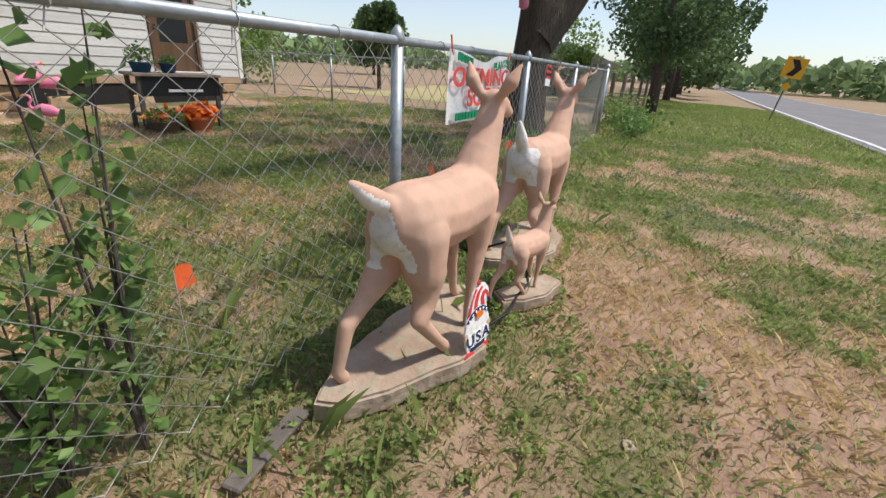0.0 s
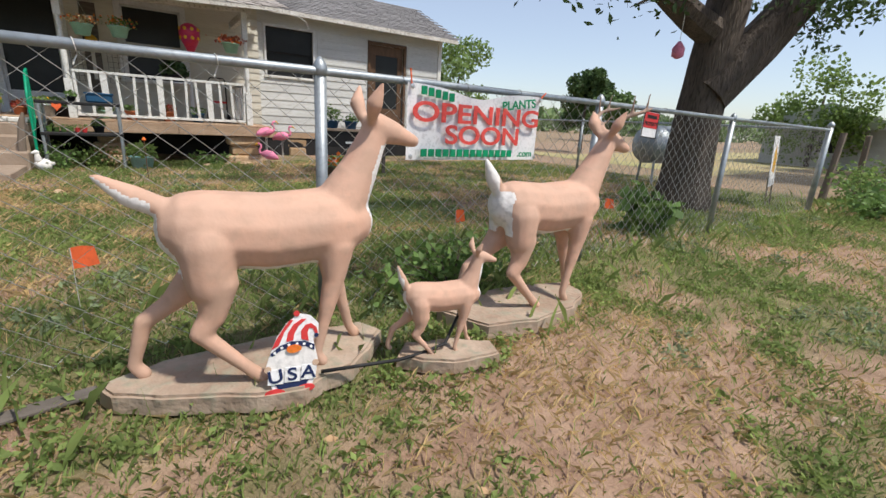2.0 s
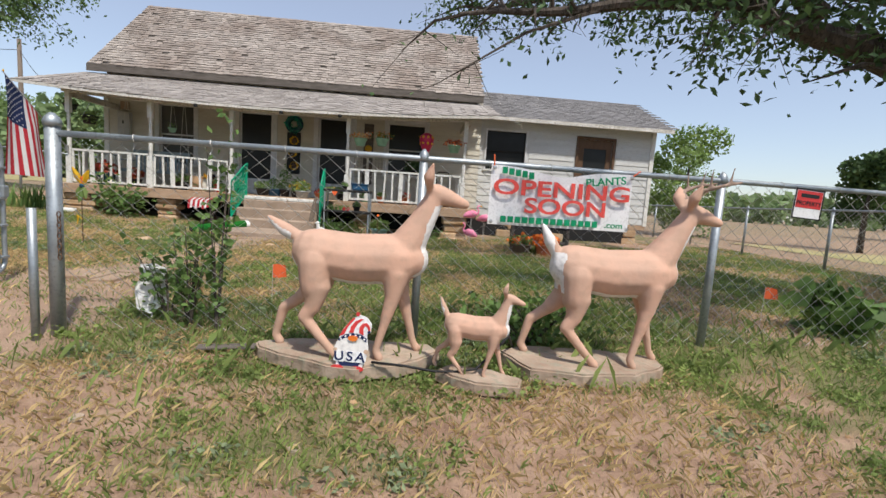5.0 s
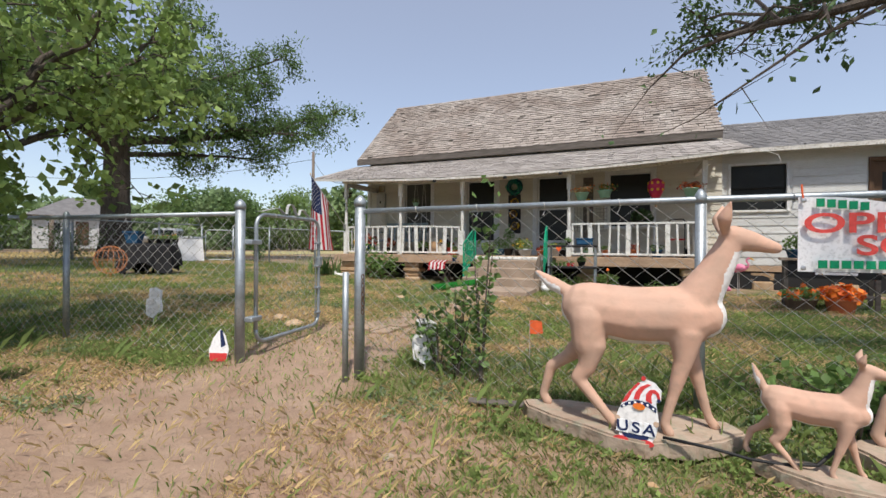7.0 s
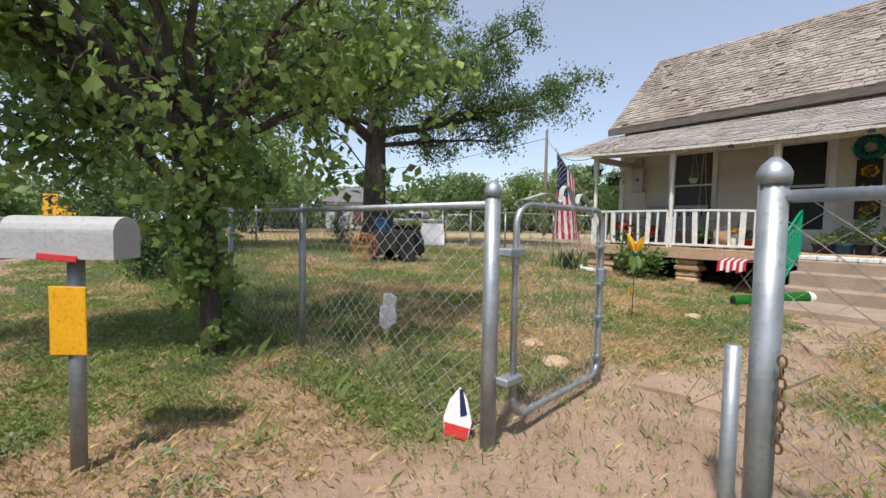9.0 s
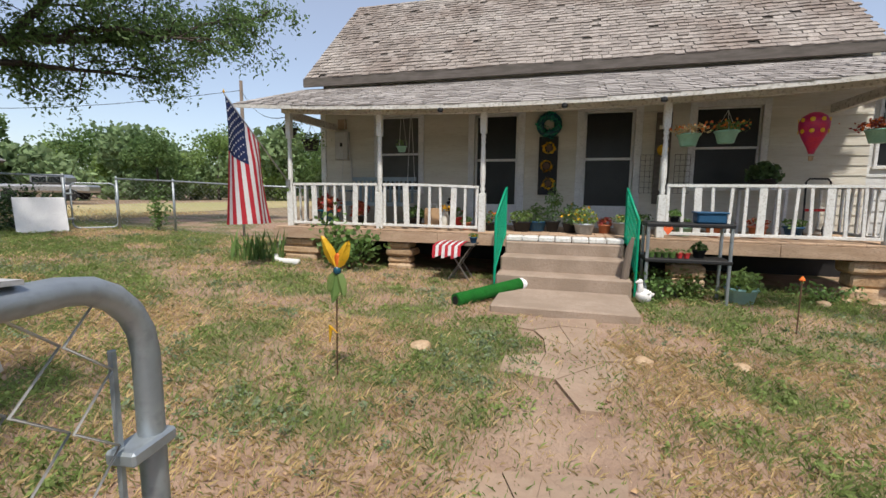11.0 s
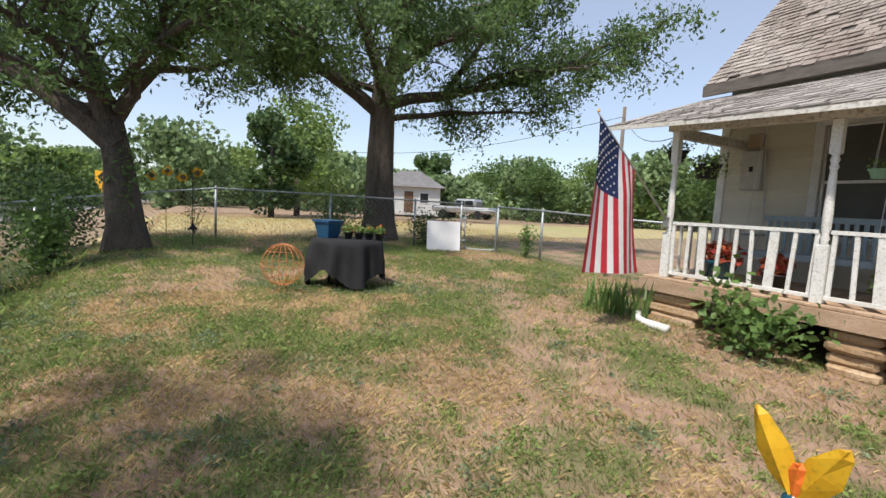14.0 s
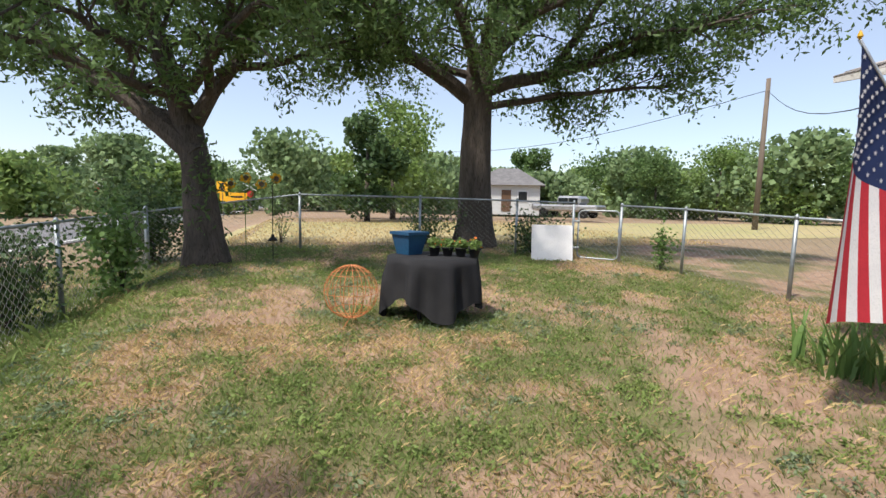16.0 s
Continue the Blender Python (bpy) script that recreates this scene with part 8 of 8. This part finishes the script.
cut_leafs(can, "blossom", [(rs.gauss(0, 0.05), rs.gauss(0, 0.05), 0.32 + rs.uniform(0, 0.1)) for _ in range(30)], 0.05, "yellow", 99)
crow = bmesh.new()
for p0, r0, p1, r1 in (((0, 0, 0.05), 0.05, (0, 0, 0.3), 0.06), ((0, 0, 0.3), 0.06, (0.02, 0, 0.42), 0.05), ((0.0, 0, 0.5), 0.07, (0.0, 0, 0.54), 0.07), ((0.05, 0, 0.46), 0.03, (0.11, 0, 0.45), 0.01)):
    T([p0, Vector(p0).lerp(Vector(p1), 0.5), p1], [r0, max(r0, r1), r1], 10, crow)
c = obj("crow_statue", crow, M["black"], smooth=True)
c.matrix_world = pose(-0.68, 0.62, P0 - 0.0, 0, 0, 160)
tagged(c, "black crow figure on the porch", "statue")


def hanging(x, y, z, pot_mat, leaf_m, label, flowers=None, top=2.66, n=260, seed=1, r=0.15, trail=0.0):
    t = thing("hanging_basket", label, "hanging basket", (x, y, z), group="hanging baskets")
    part("pot", pot_bm(r * 0.68, r, r * 1.15, 0.01), M[pot_mat], t, smooth=True)
    rr = random.Random(seed)
    pts = [(rr.gauss(0, 0.6) * r * 1.2, rr.gauss(0, 0.6) * r * 1.2, r * 1.1 + rr.uniform(-trail, 1) * 0.13) for _ in range(n)]
    cut_leafs(t, "foliage", pts, 0.045, leaf_m, seed)
    if flowers:
        cut_leafs(t, "blossom", [(p[0], p[1], p[2] + 0.02) for p in rr.sample(pts, 60)], 0.04, flowers, seed + 3, 0.5)
    for k in range(3):
        a = 2.1 * k + 0.4
        part("cord", T([(r * math.cos(a), r * math.sin(a), r * 1.1), (0, 0, top - z)], 0.003, 4), M["wire"], t)


hanging(2.98, -0.02, 2.16, "mint", "straw", "mint green hanging pot with dry orange blooms", "flower", seed=3)
hanging(3.48, 0.06, 2.2, "mint", "vine", "mint green hanging pot with red blooms", "flower", seed=4, n=160)
hanging(5.22, -0.02, 2.16, "mint", "redleaf", "mint green hanging pot with reddish plants", "flower", seed=5)
hanging(-3.85, 0.4, 2.5, "black", "vine", "black hanging pot with trailing green plant", None, 3.05, 200, 6, 0.14)
hanging(-3.15, 0.0, 2.2, "black", "leaflight", "bushy yellow-green hanging basket", None, 2.66, 520, 7, 0.16, 1.2)
hanging(-1.62, 0.55, 2.2, "mint", "vine", "small square green hanging planter", None, 3.0, 30, 8, 0.09)
bl = thing("balloon_ornament", "red and yellow hot-air balloon ornament hanging on the porch", "hanging ornament", (4.55, 0.12, 2.04))
BP = [(0.03, 0), (0.06, 0.08), (0.13, 0.22), (0.17, 0.33), (0.175, 0.42), (0.14, 0.50), (0.07, 0.55), (0.01, 0.565)]
part("envelope", L(BP, 20), M["balloonred"], bl, smooth=True)
for k in range(9):
    a = 2 * math.pi * k / 9
    for z0, r0 in ((0.30, 0.163), (0.45, 0.168)):
        part("emblem", L([(0.028, 0), (0.03, 0.006), (0.01, 0.01)], 10), M["yellow"], bl).matrix_local = pose(r0 * math.cos(a), r0 * math.sin(a), z0, 0, 90, math.degrees(a))
part("basket", L([(0.025, -0.09), (0.032, -0.03)], 10), M["cardboard"], bl)
part("cord", T([(0, 0, 0.56), (0, 0, 0.64)], 0.003, 4), M["wire"], bl)

sw = thing("porch_swing", "slate blue slatted wooden swing seat hung on chains", "swing", (-2.4, 1.25, P0 + 0.42))
for i in range(5):
    part("seat_slat", B((-0.7, 0.7, -0.28 + 0.11 * i, -0.19 + 0.11 * i, 0, 0.02)), M["swing"], sw)
part("back_rail", B((-0.72, 0.72, 0.27, 0.3, 0.45, 0.53)), M["swing"], sw)
part("front_rail", B((-0.72, 0.72, -0.31, -0.285, -0.06, 0.02)), M["swing"], sw)
for i in range(14):
    part("back_slat", B((-0.66 + 0.098 * i, -0.61 + 0.098 * i, 0.275, 0.295, 0.02, 0.45)), M["swing"], sw)
for s in (-0.71, 0.71):
    part("armrest", B((s - 0.03, s + 0.03, -0.3, 0.28, 0.22, 0.25)), M["swing"], sw)
    part("chain", T([(s, -0.26, 0), (s, 0.0, 1.95)], 0.006, 5), M["wire"], sw)
    part("chain", T([(s, 0.26, 0.2), (s, 0.0, 1.95)], 0.006, 5), M["wire"], sw)

mt = thing("meter_box", "grey metal electric panel box on the porch wall", "electric panel", (-3.46, WALL_Y - 0.09, 2.17))
part("box", B((-0.15, 0.15, -0.06, 0.06, 0, 0.6, 0.01)), M["mailbox"], mt)
part("label_plate", B((-0.03, 0.03, -0.064, -0.06, 0.28, 0.36)), M["black"], mt)
part("conduit", T([(0.2, 0.02, 0.05), (0.22, 0.02, -0.5), (0.1, 0.02, -1.2)], 0.012, 6), M["mailbox"], mt)
part("meter", B((-0.08, 0.1, -0.05, 0.06, 0.66, 0.86)), M["slab"], mt)
wreath = thing("wreath", "teal ring wreath above a sunflower panel", "wreath", (0.95, WALL_Y - 0.06, 2.79))
part("ring", T([(0.17 * math.cos(a), 0, 0.17 * math.sin(a)) for a in np.linspace(0, 2 * math.pi, 28)], 0.075, 10), M["teal"], wreath, smooth=True)
cut_leafs(wreath, "foliage", [((0.17 + rs.gauss(0, 0.05)) * math.cos(a), -0.05 + rs.gauss(0, 0.03), (0.17 + rs.gauss(0, 0.05)) * math.sin(a)) for a in np.linspace(0, 6.28, 420)], 0.045, "green", 77)
pn = thing("wall_art", "black vertical panel painted with three sunflowers", "wall panel", (0.95, WALL_Y - 0.045, 1.45))
part("panel", B((-0.18, 0.18, -0.012, 0.012, 0, 1.12)), M["black"], pn)
for k, zc in enumerate((0.22, 0.56, 0.9)):
    cut_leafs(pn, "petal", [(0.1 * math.cos(a) + (0.02, -0.03, 0.01)[k], -0.02, zc + 0.1 * math.sin(a)) for a in np.linspace(0, 6.28, 34)], 0.085, "yellow", 70 + k, 0.3)
    part("seed_head", L([(0.06, 0), (0.055, 0.012)], 14), M["brown"], pn).matrix_local = pose((0.02, -0.03, 0.01)[k], -0.022, zc, 90, 0, 0)
sgn = thing("porch_sign", "tall dark wooden sign board on the porch wall", "wall sign", (2.98, WALL_Y - 0.05, 1.3))
part("board", B((-0.13, 0.13, -0.015, 0.015, 0, 1.65)), M["fascia"], sgn)
part("letter_bar", B((-0.03, 0.03, -0.02, -0.015, 0.25, 0.85, 0)), M["cream"], sgn)
part("letter_bar", B((-0.08, 0.08, -0.02, -0.015, 1.35, 1.42, 0)), M["cream"], sgn)
part("round_face", L([(0.10, 0), (0.08, 0.02)], 16), M["yellow"], sgn).matrix_local = pose(0, -0.02, 0.98, 90, 0, 0)
for gx0 in (2.72, 3.3):
    tl = thing("wire_trellis", "black wire grid panel standing at the porch wall", "trellis", (gx0, WALL_Y - 0.04, 1.5), group="wire trellises")
    tb_ = bmesh.new()
    for i in range(4):
        T([(-0.1 + 0.085 * i, 0, 0), (-0.1 + 0.085 * i, 0, 0.7)], 0.004, 4, tb_)
    for j in range(8):
        T([(-0.1, 0, 0.1 * j), (0.155, 0, 0.1 * j)], 0.004, 4, tb_)
    part("grid", tb_, M["black"], tl)
ft = thing("plant_table", "white side table with a potted dark plant on the porch", "table", (4.3, 0.9, P0))
part("tabletop", B((-0.3, 0.3, -0.2, 0.2, 0.72, 0.75)), M["trim"], ft)
for sx in (-0.26, 0.26):
    for sy in (-0.16, 0.16):
        part("leg", B((sx - 0.02, sx + 0.02, sy - 0.02, sy + 0.02, 0, 0.72)), M["trim"], ft)
potted(4.3, 0.9, P0 + 0.755, 0.2, 0.13, "black", "leafdark", 420, 0.28, "dark leafy plant in a black planter on the side table", 0.08, seed=121)
crt = thing("hand_cart", "dark metal hand cart parked on the porch", "cart", (5.05, 0.9, P0))
part("frame", T([(-0.16, 0, 0.02), (-0.16, 0.05, 0.85), (-0.12, 0.05, 0.9), (0.12, 0.05, 0.9), (0.16, 0.05, 0.85), (0.16, 0, 0.02)], 0.014, 8), M["black"], crt)
part("plate", B((-0.2, 0.2, -0.2, 0.0, 0.0, 0.02)), M["black"], crt)
part("crossbar", B((-0.16, 0.16, 0.01, 0.04, 0.4, 0.44)), M["red"], crt)
for s in (-0.19, 0.19):
    part("wheel", L([(0.1, -0.025), (0.1, 0.025)], 16), M["rubber"], crt).matrix_local = pose(s, 0.08, 0.1, 0, 90, 0)

# small table with a striped cloth beside the steps
ts = thing("folding_table", "small folding table with crossed legs beside the porch", "table", (-0.25, -0.42, gz(-0.25, -0.4)))
part("tabletop", B((-0.3, 0.25, -0.2, 0.2, 0.58, 0.61)), M["postwood"], ts)
for s in (-0.15, 0.15):
    part("leg", T([(-0.2, s, -0.02), (0.2, s, 0.58)], 0.012, 6), M["fascia"], ts)
    part("leg", T([(0.2, s, -0.02), (-0.2, s, 0.58)], 0.012, 6), M["fascia"], ts)
fc = thing("striped_cloth", "red and white striped cloth draped over the small table", "cloth", (-0.36, -0.42, gz(-0.25, -0.4) + 0.625))
for i in range(9):
    bm = bmesh.new()
    x0, x1 = -0.22 + 0.05 * i, -0.22 + 0.05 * (i + 1)
    prev = None
    for y, z in ((0.15, 0.0), (0.0, 0.01), (-0.21, 0.005), (-0.26, -0.05), (-0.29, -0.16), (-0.3, -0.24 + 0.02 * (i % 3))):
        row = [bm.verts.new((x0 - (z < -0.02) * 0.06, y, z)), bm.verts.new((x1 - (z < -0.02) * 0.06, y, z + 0.008))]
        if prev:
            bm.faces.new((prev[0], prev[1], row[1], row[0]))
        prev = row
    part("stripe", bm, M["flagred"] if i % 2 == 0 else M["flagwhite"], fc)
potted(-0.05, -0.42, gz(-0.25, -0.4) + 0.612, 0.06, 0.09, "blue", "vine", 50, 0.08, "small blue pot with a plant on the folding table", 0.04, "yellow", 6, 131)

# floodlights under the porch eave
for x in (1.25, 2.55, -0.6):
    t = thing("flood_light", "small dark floodlight under the porch eave", "lamp", (x, -0.46, eave(x) - 0.12), group="eave floodlights")
    part("housing", L([(0.03, 0), (0.045, 0.02), (0.04, 0.06), (0.02, 0.07)], 12), M["black"], t)
    part("lens", L([(0.03, -0.004), (0.03, 0.002)], 12), M["silver"], t)
lw = thing("loose_cable", "loose pale cable hanging from the eave", "cable", (6.9, 1.5, 3.3))
part("wire", T([(-0.2, 0.05, 0.05), (0, 0.0, 0.02), (0.25, 0.0, -0.1), (0.3, 0, -0.25)], 0.006, 5), M["white"], lw)
hum = thing("hanging_feeder", "purple glass feeder hanging from a limb", "bird feeder", (9.35, -6.55, 2.05))
part("bottle", L([(0.02, 0), (0.07, 0.03), (0.075, 0.12), (0.04, 0.17), (0.02, 0.2)], 14), M["pink"], hum, smooth=True)
part("cord", T([(0, 0, 0.2), (0, 0, 0.62)], 0.003, 4), M["wire"], hum)

# ---------------- shingles last ----------------
shingles(roof_main, "shingle_field", -4.27, 6.04, 1.60, 3.905, 4.305, 6.40, 0.17, 29, M["shingle"], 1.15, 0.02, (-0.2, 2.8), 3)
shingles(roof_porch, "shingle_field", PR0, PR1, -0.44, 2.80, 1.80, 3.705, 0.3, 17, M["shingle2"], 0.7, 0.0, (-1.0, 3.6), 4, lambda x: eave(x) + 0.006)
shingles(roof_wing, "shingle_field", 6.2, 11.6, 1.58, 3.405, 4.3, 4.665, 0.3, 20, M["wingroof"], 0.4, 0.0, (7.0, 11.2), 5)
